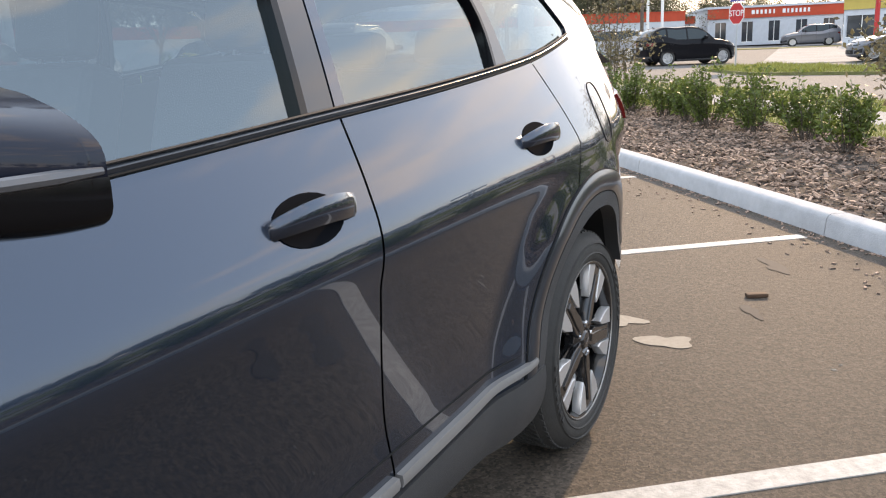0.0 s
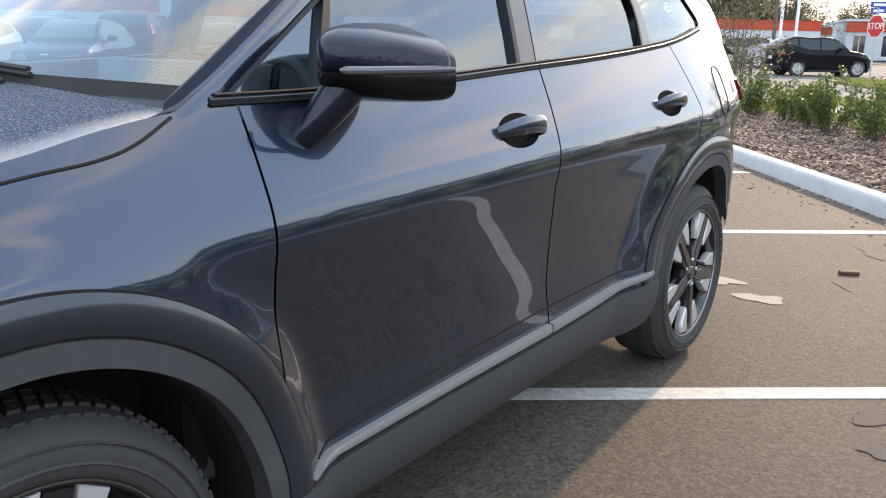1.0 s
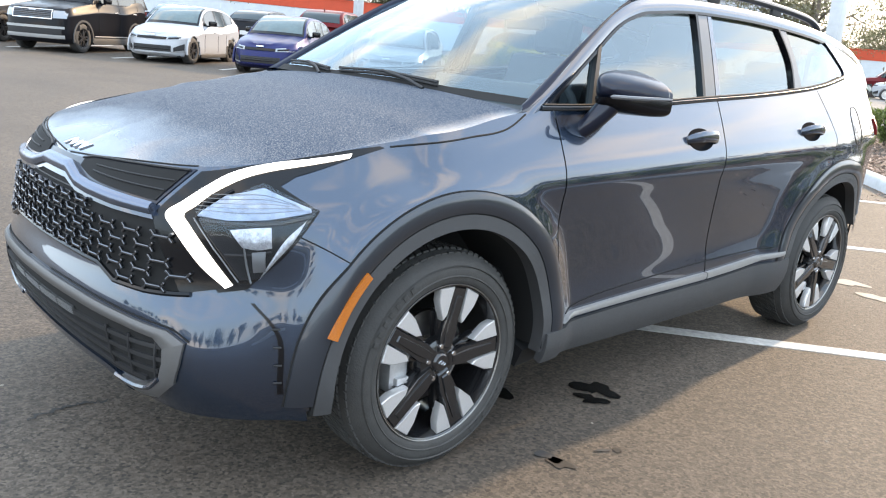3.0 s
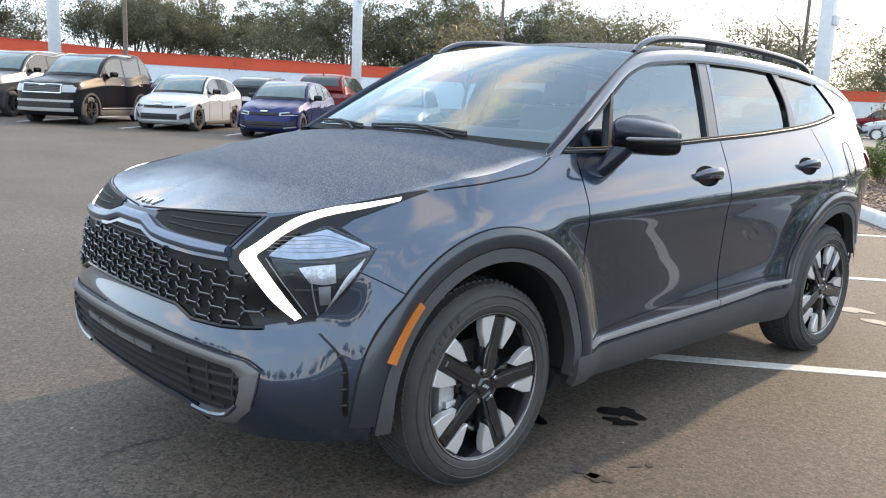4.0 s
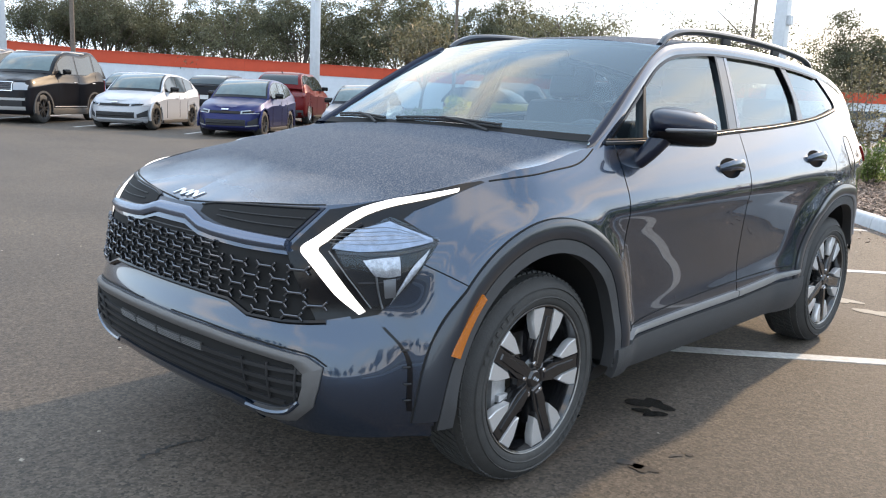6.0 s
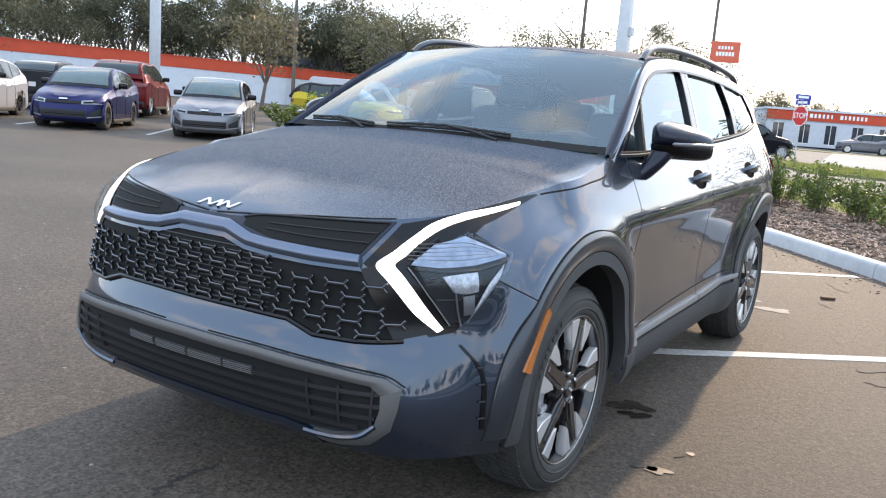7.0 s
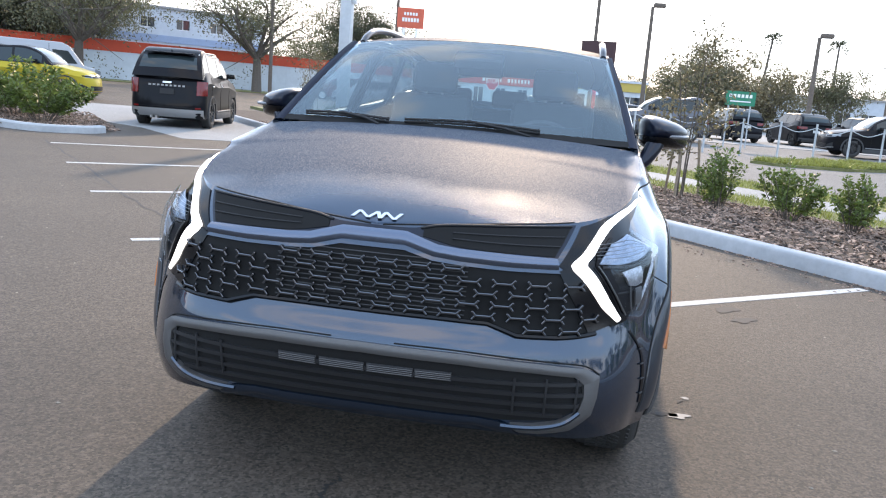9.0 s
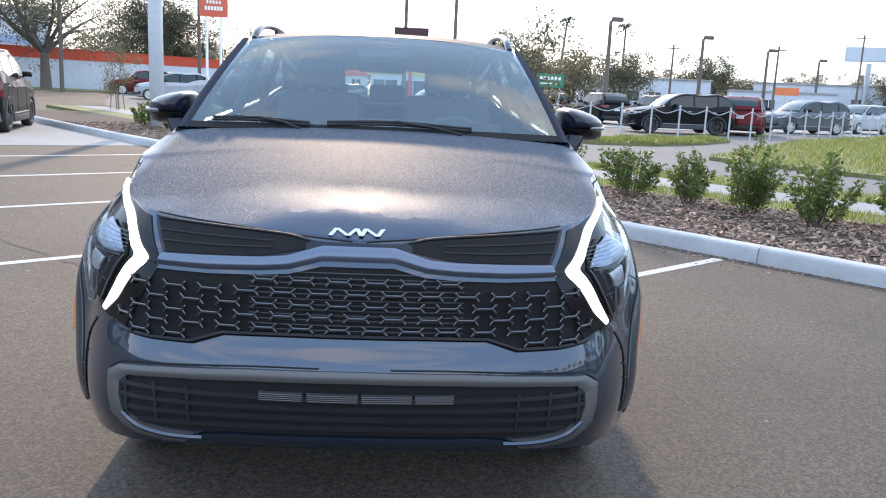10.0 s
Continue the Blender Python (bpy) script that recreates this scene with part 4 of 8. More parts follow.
    part("projector", sheet(skin, sy((-0.630, 0.726), (-0.604, 0.730)), sy((-0.633, 0.780), (-0.604, 0.784)), 6, 4, 0.025, 0.003, 0.002, sd), LAMPSMOKE, lamp, "smoky lamp reflector")
    part("lamp_blade", line_on(skin, sy((-0.636, 0.695), (-0.644, 0.742), (-0.649, 0.790)), 0.003, 0.019, sd), LAMPSMOKE, lamp)
    part("lamp_blade", line_on(skin, sy((-0.662, 0.696), (-0.708, 0.784), (-0.738, 0.854)), 0.0022, 0.017, sd, smooth=False), LAMPSMOKE, lamp)
    part("lamp_shelf", line_on(skin, sy((-0.727, 0.850), (-0.648, 0.848), (-0.571, 0.854), (-0.487, 0.873)), 0.007, 0.010, sd), BLACKMATT, lamp)
    part("lamp_shelf", line_on(skin, sy((-0.689, 0.768), (-0.639, 0.770), (-0.592, 0.781)), 0.004, 0.010, sd), BLACKMATT, lamp)
    cover = part("lamp_cover", sheet(skin, sy((-0.728, 0.866), (-0.706, 0.795), (-0.662, 0.693)), sy((-0.584, 0.941), (-0.474, 0.884), (-0.628, 0.697)), 8, 9, 0.036, 0.002, 0.004, sd, smooth=False), LAMPCLEAR, lamp, "clear lamp cover")
    cover.visible_shadow = False

# plain silver emblem strokes on the bonnet's nose
def emblem(name, strokes, parent, fn, off, r, material, label=""):
    ms = []
    for st in strokes:
        p = np.array(st, float)
        q = np.linspace(0, len(p) - 1, (len(p) - 1) * 4 + 1)
        p = np.stack([np.interp(q, np.arange(len(p)), p[:, i]) for i in (0, 1)], 1)
        ms.append(tube_points(fn(p[:, 0], p[:, 1], np.full(len(p), off)), r, 6))
    return part(name, recalc(join(*ms)), material, parent, label)


def nose(x, h, off=0.0):
    """The bonnet's front face: x across, h up its slope from the edge."""
    x, h = np.asarray(x, float), np.asarray(h, float)
    y = -0.845 + 0.35 * h * 2 + 0.06 * x**2
    return np.stack([x, y - off * 0.6, spine_z(y) - 0.04 * x**2 + off * 0.8], -1)


B0, B1 = 0.034, 0.084
zig = [(-0.084, B0), (-0.068, B1), (-0.034, B0), (-0.010, B1), (0.004, B0), (0.016, B1), (0.050, B0), (0.066, B1)]
zp = smooth_path(zig, 1)
zp = np.concatenate([zp[:1]] + [zp[i] + (zp[i + 1] - zp[i]) * np.linspace(0.25, 1, 4)[:, None] for i in range(len(zp) - 1)])
half_w = 0.0062
rails_ = [nose(zp[:, 0] + k * half_w, zp[:, 1], np.full(len(zp), o)) for k, o in ((-1, -0.004), (-1, 0.006), (1, 0.006), (1, -0.004))]
v, f = grid_mesh(np.stack(rails_, 0), closed=True)
m_ = len(zp)
f += [(0, m_, 2 * m_, 3 * m_), (m_ - 1, 2 * m_ - 1, 3 * m_ - 1, 4 * m_ - 1)]
part("badge", recalc((v, f)), CHROME, suv, "angular chrome emblem on the bonnet", sharp=25)

# ---- wheel arches, sills, side trim ----
def ring_panel(cy, r0, r1, a0, a1, x_in, off, sd, n=72, m=5, lip=0.05, crown=0.0):
    """A band round a wheel opening, with a lip turned inwards."""
    a = np.radians(np.linspace(a0, a1, n))
    rr = np.concatenate([[r0, r0], np.linspace(r0, r1, m), [r1]])
    q = np.empty((n, len(rr), 3))
    for k, r in enumerate(rr):
        y, z = cy + r * np.cos(a), HUB_Z + r * np.sin(a)
        x = x_in(y, z, r) + off + crown * (1 - ((2 * r - r0 - r1) / (r1 - r0)) ** 2)
        if k == 0:
            x = x - lip
        if k == len(rr) - 1:
            x = x - off - 0.010
        q[:, k] = np.stack([x, y, z], 1)
    q[..., 0] *= sd
    return recalc(grid_mesh(q))


def arch_x(y, z, r):
    zc = np.clip(z, 0.26, 1.2)
    u = np.array([uy(yy, zz) for yy, zz in zip(y, zc)])
    return np.minimum(plan(u, zc)[0], 0.937)


for wy in (0.0, WHEELBASE):
    for sd in (1, -1):
        a0, a1 = (-6, 186) if wy == 0 else (22, 187)
        part("arch_trim", ring_panel(wy, 0.452, 0.497, a0, a1, arch_x, 0.006, sd), CLAD, suv, "grained grey wheel-arch trim")
        part("arch_seam", ring_panel(wy, 0.495, 0.503, a0, a1, arch_x, 0.0025, sd, lip=0.01), DARKVOID, suv)
        part("arch_flare", ring_panel(wy, 0.502, 0.568, a0 + 4, a1 - 4, arch_x, 0.006, sd, m=9, lip=0.006, crown=0.006), ARCHGLOSS, suv, "gloss dark arch flare")
        part("arch_seam", ring_panel(wy, 0.567, 0.572, a0 + 4, a1 - 4, arch_x, 0.0025, sd, lip=0.01), DARKVOID, suv)
        # black liner inside the arch
        a = np.radians(np.linspace(-4 if wy == 0 else 24, 184, 40))
        lin = np.stack([np.stack([np.full(40, sd * x), wy + 0.455 * np.cos(a), HUB_Z + 0.455 * np.sin(a)], 1) for x in (0.925 if wy == 0 else 0.865, 0.80, 0.60)], 1)
        back = np.stack([np.stack([np.full(40, sd * 0.60), wy + r * np.cos(a), HUB_Z + r * np.sin(a)], 1) for r in (0.455, 0.0)], 1)
        part("arch_liner", recalc(join(grid_mesh(lin), grid_mesh(back))), DARKVOID, suv)
for sd in (1, -1):
    part("side_marker", ring_panel(0.0, 0.490, 0.516, 135, 158.5, arch_x, 0.017, sd, lip=0.01), AMBER, suv, "amber side reflector")
    part("sill_trim", sheet(skin, sy((0.47, 0.27), (1.0, 0.262), (1.6, 0.262), (2.32, 0.27)), sy((0.47, 0.385), (1.0, 0.404), (1.6, 0.414), (2.30, 0.450)), 10, 5, 0.014, 0.03, 0.006, sd), CLAD, suv, "grained grey sill trim")
    # thin near-black line paints the shade along the lower door's crease
    part("crease_shade", line_on(skin, sy((0.60, 0.432), (0.72, 0.462), (1.0, 0.485), (1.58, 0.510), (2.22, 0.518)), 0.0028, 0.0, sd), DARKVOID, suv)
    part("sill_strip", sheet(skin, sy((0.56, 0.408), (1.0, 0.420), (1.58, 0.430)), sy((0.60, 0.428), (1.0, 0.444), (1.58, 0.458)), 8, 2, 0.016, 0.02, 0.003, sd), SILLTRIM, suv, "satin silver sill strip")
    part("sill_strip", sheet(skin, sy((1.592, 0.430), (1.9, 0.445), (2.24, 0.474)), sy((1.592, 0.458), (1.9, 0.474), (2.24, 0.493)), 8, 2, 0.016, 0.02, 0.003, sd), SILLTRIM, suv, "satin silver sill strip")
    part("underbody", sheet(skin, sy((0.45, 0.20), (1.4, 0.19), (2.34, 0.20)), sy((0.45, 0.28), (1.4, 0.275), (2.34, 0.28)), 8, 2, -0.06, 0.3, 0, sd), BLACKMATT, suv)
    # door handles, each over a flat dark oval that paints its bowl's shade
    for y0, y1, z in ((1.258, 1.488, 1.056), (2.252, 2.478, 1.078)):
        ym = (y0 + y1) / 2
        ang = np.linspace(0, 2 * math.pi, 25)
        ring = [(uy(ym - 0.01 + 0.092 * math.cos(t), z + 0.044 * math.sin(t)), z + 0.044 * math.sin(t)) for t in ang]
        c = (uy(ym - 0.01, z), z)
        bowl = sheet(skin, ring, [c] * 25, 1, 5, 0.0025, 0.004, 0, sd, smooth=False)
        hand = thing("door_handle", "", "")
        hand.parent = suv
        part("handle_bowl_shade", bowl, BOWLSHADE, hand)
        t = np.linspace(0, 1, 15)
        uh = np.array([uy(y0 + (y1 - y0) * q, z) for q in t])
        out = 0.001 + 0.034 * np.sin(np.pi * t) ** 0.55
        cen = skin(uh, z + 0.004 * np.sin(np.pi * t), out)
        cen[:, 0] *= sd
        hgt = 0.015 + 0.008 * np.sin(np.pi * t) ** 0.5 + 0.004 * t
        rings = []
        for k in range(10):
            an = 2 * math.pi * k / 10
            rings.append(cen + np.stack([sd * 0.0085 * math.cos(an) + 0 * t, 0 * t, hgt * math.sin(an)], 1))
        v, f = grid_mesh(np.stack(rings, 0), closed=True)
        f.append(tuple(k * 15 for k in range(10)))
        f.append(tuple(k * 15 + 14 for k in range(10)))
        part("handle_grip", recalc((v, f)), HANDLE, hand, "painted handle grip", sharp=60)
    # fuel flap on the driver's side wing only
    if sd > 0:
        ang = np.linspace(0, 2 * math.pi, 33)
        sq = lambda t, e: math.copysign(abs(t) ** e, t)
        pts = [(uy(2.925 + 0.062 * sq(math.cos(t), 0.7), 1.10 + 0.095 * sq(math.sin(t), 0.7)), 1.10 + 0.095 * sq(math.sin(t), 0.7)) for t in ang]
        part("fuel_flap_seam", line_on(skin, pts, 0.0028, 0.0, sd, per=2), DARKVOID, suv)
    part("tail_lamp", sheet(skin, sy((3.33, 1.04), (3.43, 1.06)) + [(15.6, 1.07), (16.4, 1.08)], sy((3.30, 1.13), (3.43, 1.14)) + [(15.6, 1.14), (16.4, 1.14)], 5, 3, 0.008, 0.01, 0.003, sd), REDLENS, suv, "red tail lamp")

    # ---- door mirror ----
    mir = thing("door_mirror", "", "")
    mir.parent = suv
    # shell: rounded nose, swept back to an upright rear rim
    nS, nR = 13, 32

    def mirror_ring(s, grow=1.0, z_lo=1.192, z_hi=1.335, x_in=0.838, x_out=1.070):
        k = (1 - (1 - s) ** 2.4) ** 0.5
        kz = (1 - (1 - s) ** 3.2) ** 0.5
        ring = []
        for j in range(nR):
            an = 2 * math.pi * j / nR
            c_, s_ = math.cos(an), math.sin(an)
            xx = (x_in + x_out) / 2 + grow * (x_out - x_in) / 2 * k * math.copysign(abs(c_) ** 0.45, c_)
            f_ = min(1.0, max(0.0, (xx - x_in) / (x_out - x_in)))
            hi = z_hi - 0.072 * f_**1.5 - 0.018 * (1 - f_) ** 2
            lo = z_lo + 0.006 * f_
            zz = (lo + hi) / 2 + (hi - lo) / 2 * kz * math.copysign(abs(s_) ** 0.52, s_)
            yy = 0.585 + 0.250 * s + 0.15 * max(0.0, f_) ** 1.6 * (1 - s) ** 0.8 - 0.005 * f_ * s
            ring.append((sd * xx, yy, zz))
        return ring

    q = np.array([mirror_ring(s) for s in np.linspace(0.0, 1.0, nS) ** 1.6])
    v, f = grid_mesh(np.transpose(q, (1, 0, 2)), closed=True)
    part("mirror_shell", recalc((v, f)), MIRRORSHELL, mir, "gloss dark mirror shell", sharp=60)
    q2 = np.array([mirror_ring(s, 1.004, 1.158, 1.330) for s in np.linspace(0.02, 0.985, nS) ** 1.6])
    q2[..., 2] = np.clip(q2[..., 2], 1.150, 1.222)
    v, f = grid_mesh(np.transpose(q2, (1, 0, 2)), closed=True)
    part("mirror_tray", recalc((v, f)), BLACKGLOSS, mir)
    gl_ = q[-1] * np.array([1, 1, 1.0])
    gl_[:, 1] -= 0.018
    part("mirror_glass", recalc((np.concatenate([gl_, gl_.mean(0)[None]]), [(j, (j + 1) % nR, nR) for j in range(nR)])), MIRROR, mir)
    # pale strip along the front lower edge, out to the tip
    us = np.linspace(0, 1, 14)
    r_ = np.array(mirror_ring(0.42, 1.03))
    st = np.array([(sd * (0.968 + 0.105 * u), 0.612 + 0.060 * u + 0.150 * u**4, 1.227 + 0.002 * u) for u in us])
    part("mirror_indicator", recalc(tube_points(st, [0.003] + [0.0075] * 12 + [0.004], 8)), INDICATOR, mir, "clear indicator strip")
    arm = np.array([(0.805, 0.600, 1.055), (0.855, 0.622, 1.098), (0.890, 0.650, 1.145), (0.920, 0.690, 1.205)]) * np.array([sd, 1, 1])
    v, f = tube_points(smooth_path(arm, 4), np.linspace(0.025, 0.043, 13), 14)
    part("mirror_arm", recalc((v, f)), MIRRORSHELL, mir)

# ---- wheels ----
def wheel_parts(holder, rim_r=0.262, tyre_r=0.366, w=0.235, turn=32):
    """An alloy wheel of five broad black spokes with bright machined wedges, outer face at x = 0."""
    side = [(rim_r - 0.004, -0.012), (rim_r + 0.010, 0.004), (rim_r + 0.020, 0.006), (rim_r + 0.045, 0.010), (rim_r + 0.068, 0.004), (tyre_r - 0.022, -0.010), (tyre_r - 0.008, -0.022), (tyre_r - 0.001, -0.038), (tyre_r, -0.07), (tyre_r, -w + 0.07), (tyre_r - 0.002, -w + 0.03), (tyre_r - 0.025, -w + 0.005), (rim_r + 0.04, -w), (rim_r, -w + 0.02)]
    part("tyre", recalc(lathe(side, 72)), RUBBER, holder, sharp=50)
    # raised ribs on the sidewall and tread blocks
    part("tyre_rib", recalc(lathe([(rim_r + 0.026, 0.006), (rim_r + 0.030, 0.0115), (rim_r + 0.034, 0.008)], 72)), RUBBER, holder)
    part("tyre_rib", recalc(lathe([(rim_r + 0.060, 0.006), (rim_r + 0.063, 0.011), (rim_r + 0.066, 0.005)], 72)), RUBBER, holder)
    tr = []
    for k in range(80):
        an = 2 * math.pi * k / 80
        for row, (x0, x1) in enumerate(((-0.052, -0.024), (-0.095, -0.058), (-0.135, -0.10), (-0.177, -0.14), (-0.211, -0.183))):
            o = an + (row % 2) * 0.039
            r1 = tyre_r + 0.006 - (0.008 if row in (0, 4) else 0)
            r0 = tyre_r - 0.012
            d = 0.027
            pts = []
            for r in (r0, r1):
                for aa in (o - d, o + d):
                    for xx in (x0, x1):
                        pts.append((xx, r * math.cos(aa + (xx - x0) * 1.2), r * math.sin(aa + (xx - x0) * 1.2)))
            tr.append((np.array(pts), [(4, 5, 7, 6), (0, 1, 5, 4), (2, 6, 7, 3), (0, 4, 6, 2), (1, 3, 7, 5)]))
    part("tyre_tread", join(*tr), RUBBER, holder, sharp=20)
    barrel = [(rim_r, -w + 0.03), (rim_r - 0.02, -w + 0.05), (rim_r - 0.022, -0.05), (rim_r - 0.012, -0.02), (rim_r - 0.006, -0.004), (rim_r + 0.004, 0.001), (rim_r + 0.008, -0.004)]
    part("rim", recalc(lathe(barrel, 72)), RIMBLACK, holder)
    ro = rim_r - 0.007
    for k in range(5):
        rot = Matrix.Rotation(2 * math.pi * k / 5 + radians(18), 4, "X")
        # broad tapering spoke
        out = [(-0.022, 0.035), (-0.033, 0.09), (-0.030, 0.15), (-0.026, ro - 0.02), (-0.026, ro), (0.026, ro), (0.026, ro - 0.02), (0.030, 0.15), (0.033, 0.09), (0.022, 0.035)]
        v, f = prism(out, -0.045, -0.006, 0.006)
        sp = part("spoke", recalc((v, f)), RIMBLACK, holder)
        sp.matrix_basis = rot
        # a raised rib along the spoke
        rib = part("spoke_rib", recalc(prism([(-0.012, 0.05), (-0.017, 0.12), (-0.010, ro - 0.03), (0.010, ro - 0.03), (0.017, 0.12), (0.012, 0.05)], -0.012, -0.001, 0.004)), RIMBLACK, holder)
        rib.matrix_basis = rot
        for sgn in (1, -1):
            # bright machined wedges either side of each spoke, pointing to the hub
            w_ = [(sgn * 0.030, ro - 0.002), (sgn * 0.088, ro - 0.017), (sgn * 0.080, ro - 0.058), (sgn * 0.044, ro - 0.118), (sgn * 0.032, ro - 0.098)]
            wd_ = part("spoke_wedge", recalc(prism(w_, -0.034, -0.003, 0.003)), MACHINED, holder, "bright machined wedge")
            wd_.matrix_basis = rot
            # dark sloping flank below the wedge
            fl = [(sgn * 0.030, 0.070), (sgn * 0.044, 0.105), (sgn * 0.060, ro - 0.088), (sgn * 0.042, ro - 0.112), (sgn * 0.030, ro - 0.11)]
            ar_ = part("spoke_flank", recalc(prism(fl, -0.055, -0.030, 0.006)), RIMBLACK, holder)
            ar_.matrix_basis = rot
    part("rim_edge", recalc(lathe([(rim_r - 0.001, -0.001), (rim_r, 0.002), (rim_r + 0.002, 0.0028), (rim_r + 0.003, 0.0)], 72)), STEEL, holder, "thin bright rim edge")
    part("hub", recalc(lathe([(0.0, -0.002), (0.026, -0.002), (0.031, -0.006), (0.034, -0.012), (0.060, -0.016), (0.075, -0.022), (0.080, -0.05)], 40)), RIMBLACK, holder)
    emblem("hub_emblem", [[(-0.016, -0.006), (-0.011, 0.006), (-0.004, -0.006), (0.002, 0.006), (0.008, -0.006), (0.013, 0.006)]], holder, lambda a, b, o: np.stack([np.full(np.shape(a), 0.001), a, b], -1), 0, 0.0013, CHROME)
    for k in range(5):
        an = 2 * math.pi * k / 5 + radians(54)
        v, f = lathe([(0.0, -0.012), (0.007, -0.012), (0.0095, -0.016), (0.0095, -0.03)], 10)
        n_ = part("wheel_nut", recalc((v, f)), CHROME, holder)
        n_.matrix_basis = Matrix.Translation((0.009, 0.057 * math.cos(an), 0.057 * math.sin(an)))
    part("brake_disc", recalc(lathe([(0.07, -0.085), (0.155, -0.085), (0.157, -0.10), (0.07, -0.10)], 48)), STEEL, holder)
    bm = bmesh.new()
    box(bm, (0.06, 0.075, 0.15), (-0.078, -0.140, -0.01), 0.014)
    for q_ in (-0.045, 0.035):
        box(bm, (0.03, 0.05, 0.028), (-0.045, -0.135, q_), 0.008)
    part("caliper", bm, mat("cast alloy caliper", (0.50, 0.50, 0.50), 0.42, 0.6, grain=0.12, scale=60), holder, "pale cast brake caliper").matrix_basis = Matrix.Rotation(radians(turn), 4, "X")
    # raised lettering on the sidewall, as plain blocks
    for c0 in (62, 242):
        for k in range(7):
            an = radians(c0 + 6.2 * k)
            bm = bmesh.new()
            box(bm, (0.003, 0.017, 0.019), (0.0115, 0, rim_r + 0.047), 0.001, 1)
            part("sidewall_mark", bm, RUBBER, holder).matrix_basis = Matrix.Rotation(an, 4, "X")


master = thing("wheel", "", "")
master.parent = suv
wheel_parts(master)
master.matrix_basis = pose(0.898, 0, HUB_Z, -32, 0, 0)
for m in (pose(0.898, WHEELBASE, HUB_Z, 25, 0, 0), pose(-0.898, 0, HUB_Z, 10, 0, 180), pose(-0.898, WHEELBASE, HUB_Z, 40, 0, 180)):
    copy_thing(master, m)

# ---- cabin ----
def cabin_box(name, size, at, material, bevel=0.03, rx=0, label=""):
    bm = bmesh.new()
    box(bm, size, (0, 0, 0), bevel, 3)
    ob = part(name, bm, material, suv, label)
    ob.matrix_basis = pose(*at, rx)
    return ob


cabin_box("cabin_floor", (1.5, 2.9, 0.06), (0, 1.75, 0.42), CABIN)
cabin_box("dashboard", (1.44, 0.42, 0.30), (0, 0.66, 1.00), CABIN, 0.07)
cabin_box("screen_panel", (0.72, 0.03, 0.13), (0.22, 0.80, 1.16), BLACKGLOSS, 0.012, -12)
cabin_box("bulkhead", (1.5, 0.06, 0.7), (0, 0.42, 0.75), DARKVOID)
cabin_box("boot_floor", (1.3, 0.9, 0.06), (0, 3.1, 0.75), CABIN)
for x in (0.37, -0.37):
    cabin_box("seat_base", (0.52, 0.54, 0.20), (x, 1.42, 0.66), SEAT, 0.06)
    cabin_box("seat_back", (0.50, 0.15, 0.64), (x, 1.74, 1.02), SEAT, 0.06, -18)
    cabin_box("headrest", (0.27, 0.11, 0.19), (x, 1.875, 1.435), SEAT, 0.045, -12)
    for q in (-0.05, 0.05):
        part("headrest_post", recalc(tube_points([(x + q, 1.83, 1.30), (x + q, 1.86, 1.40)], 0.007, 8)), STEEL, suv)
cabin_box("rear_bench", (1.24, 0.5, 0.18), (0, 2.35, 0.68), SEAT, 0.06)
cabin_box("rear_backrest", (1.24, 0.14, 0.56), (0, 2.68, 0.98), SEAT, 0.06, -16)
for x in (0.40, 0.0, -0.40):
    cabin_box("headrest", (0.25, 0.09, 0.12), (x, 2.80, 1.33), SEAT, 0.035, -12)
part("steering_wheel", recalc(tube_points(np.array([(0.37 + 0.185 * math.cos(t), 0.93 + 0.07 * math.sin(t), 1.06 + 0.172 * math.sin(t)) for t in np.linspace(0, 2 * math.pi, 40, endpoint=False)]), 0.017, 10, True)), CABIN, suv, "dark steering wheel")
cabin_box("wheel_boss", (0.15, 0.05, 0.10), (0.37, 0.92, 1.05), CABIN, 0.02, -20)
cabin_box("sensor_housing", (0.26, 0.10, 0.06), (0, 1.10, 1.525), BLACKMATT, 0.02, 28)
cabin_box("interior_mirror", (0.24, 0.025, 0.065), (0, 1.20, 1.475), BLACKMATT, 0.02)
# wipers resting low on the windscreen
def on_screen(x, t, off):
    k = (x / cx0) ** 2
    y0, z0, y1, z1 = 0.285 + 0.087 * k, 1.178 - 0.006 * k, 1.03 + 0.045 * k, 1.612 - 0.036 * k
    return (x, y0 + (y1 - y0) * t - 0.5 * off, z0 + (z1 - z0) * t + 0.12 * t * (1 - t) * (1 - 0.5 * k) + 0.86 * off)


for pts in (((-0.68, 0.056), (-0.50, 0.058), (-0.27, 0.034)), ((-0.20, 0.044), (0.08, 0.060), (0.40, 0.040))):
    wip = part("wiper", recalc(tube_points(smooth_path(np.array([on_screen(x, t + 0.004, 0.020) for x, t in pts]), 6), 0.006, 6)), BLACKMATT, suv, "black wiper arm")
    part("wiper_blade", recalc(tube_points(smooth_path(np.array([on_screen(x, t, 0.009) for x, t in pts]), 6), 0.006, 6)), BLACKMATT, wip)
    (xa, ta), (xb, tb) = pts[1], pts[2]
    part("wiper_arm", recalc(tube_points(np.array([on_screen(xa, ta + 0.004, 0.024), on_screen((xa + xb) / 2, 0.6 * ta, 0.022), on_screen(xb - 0.04, 0.0, 0.016)]), 0.006, 6)), BLACKMATT, wip)
part("cowl_panel", recalc(grid_mesh(np.stack([across(0.255, 1.186, 0.345, 1.160, 0.78), across(0.285, 1.172, 0.372, 1.158, 0.78), across(0.33, 1.172, 0.40, 1.155, 0.76)], 0))), BLACKMATT, suv)

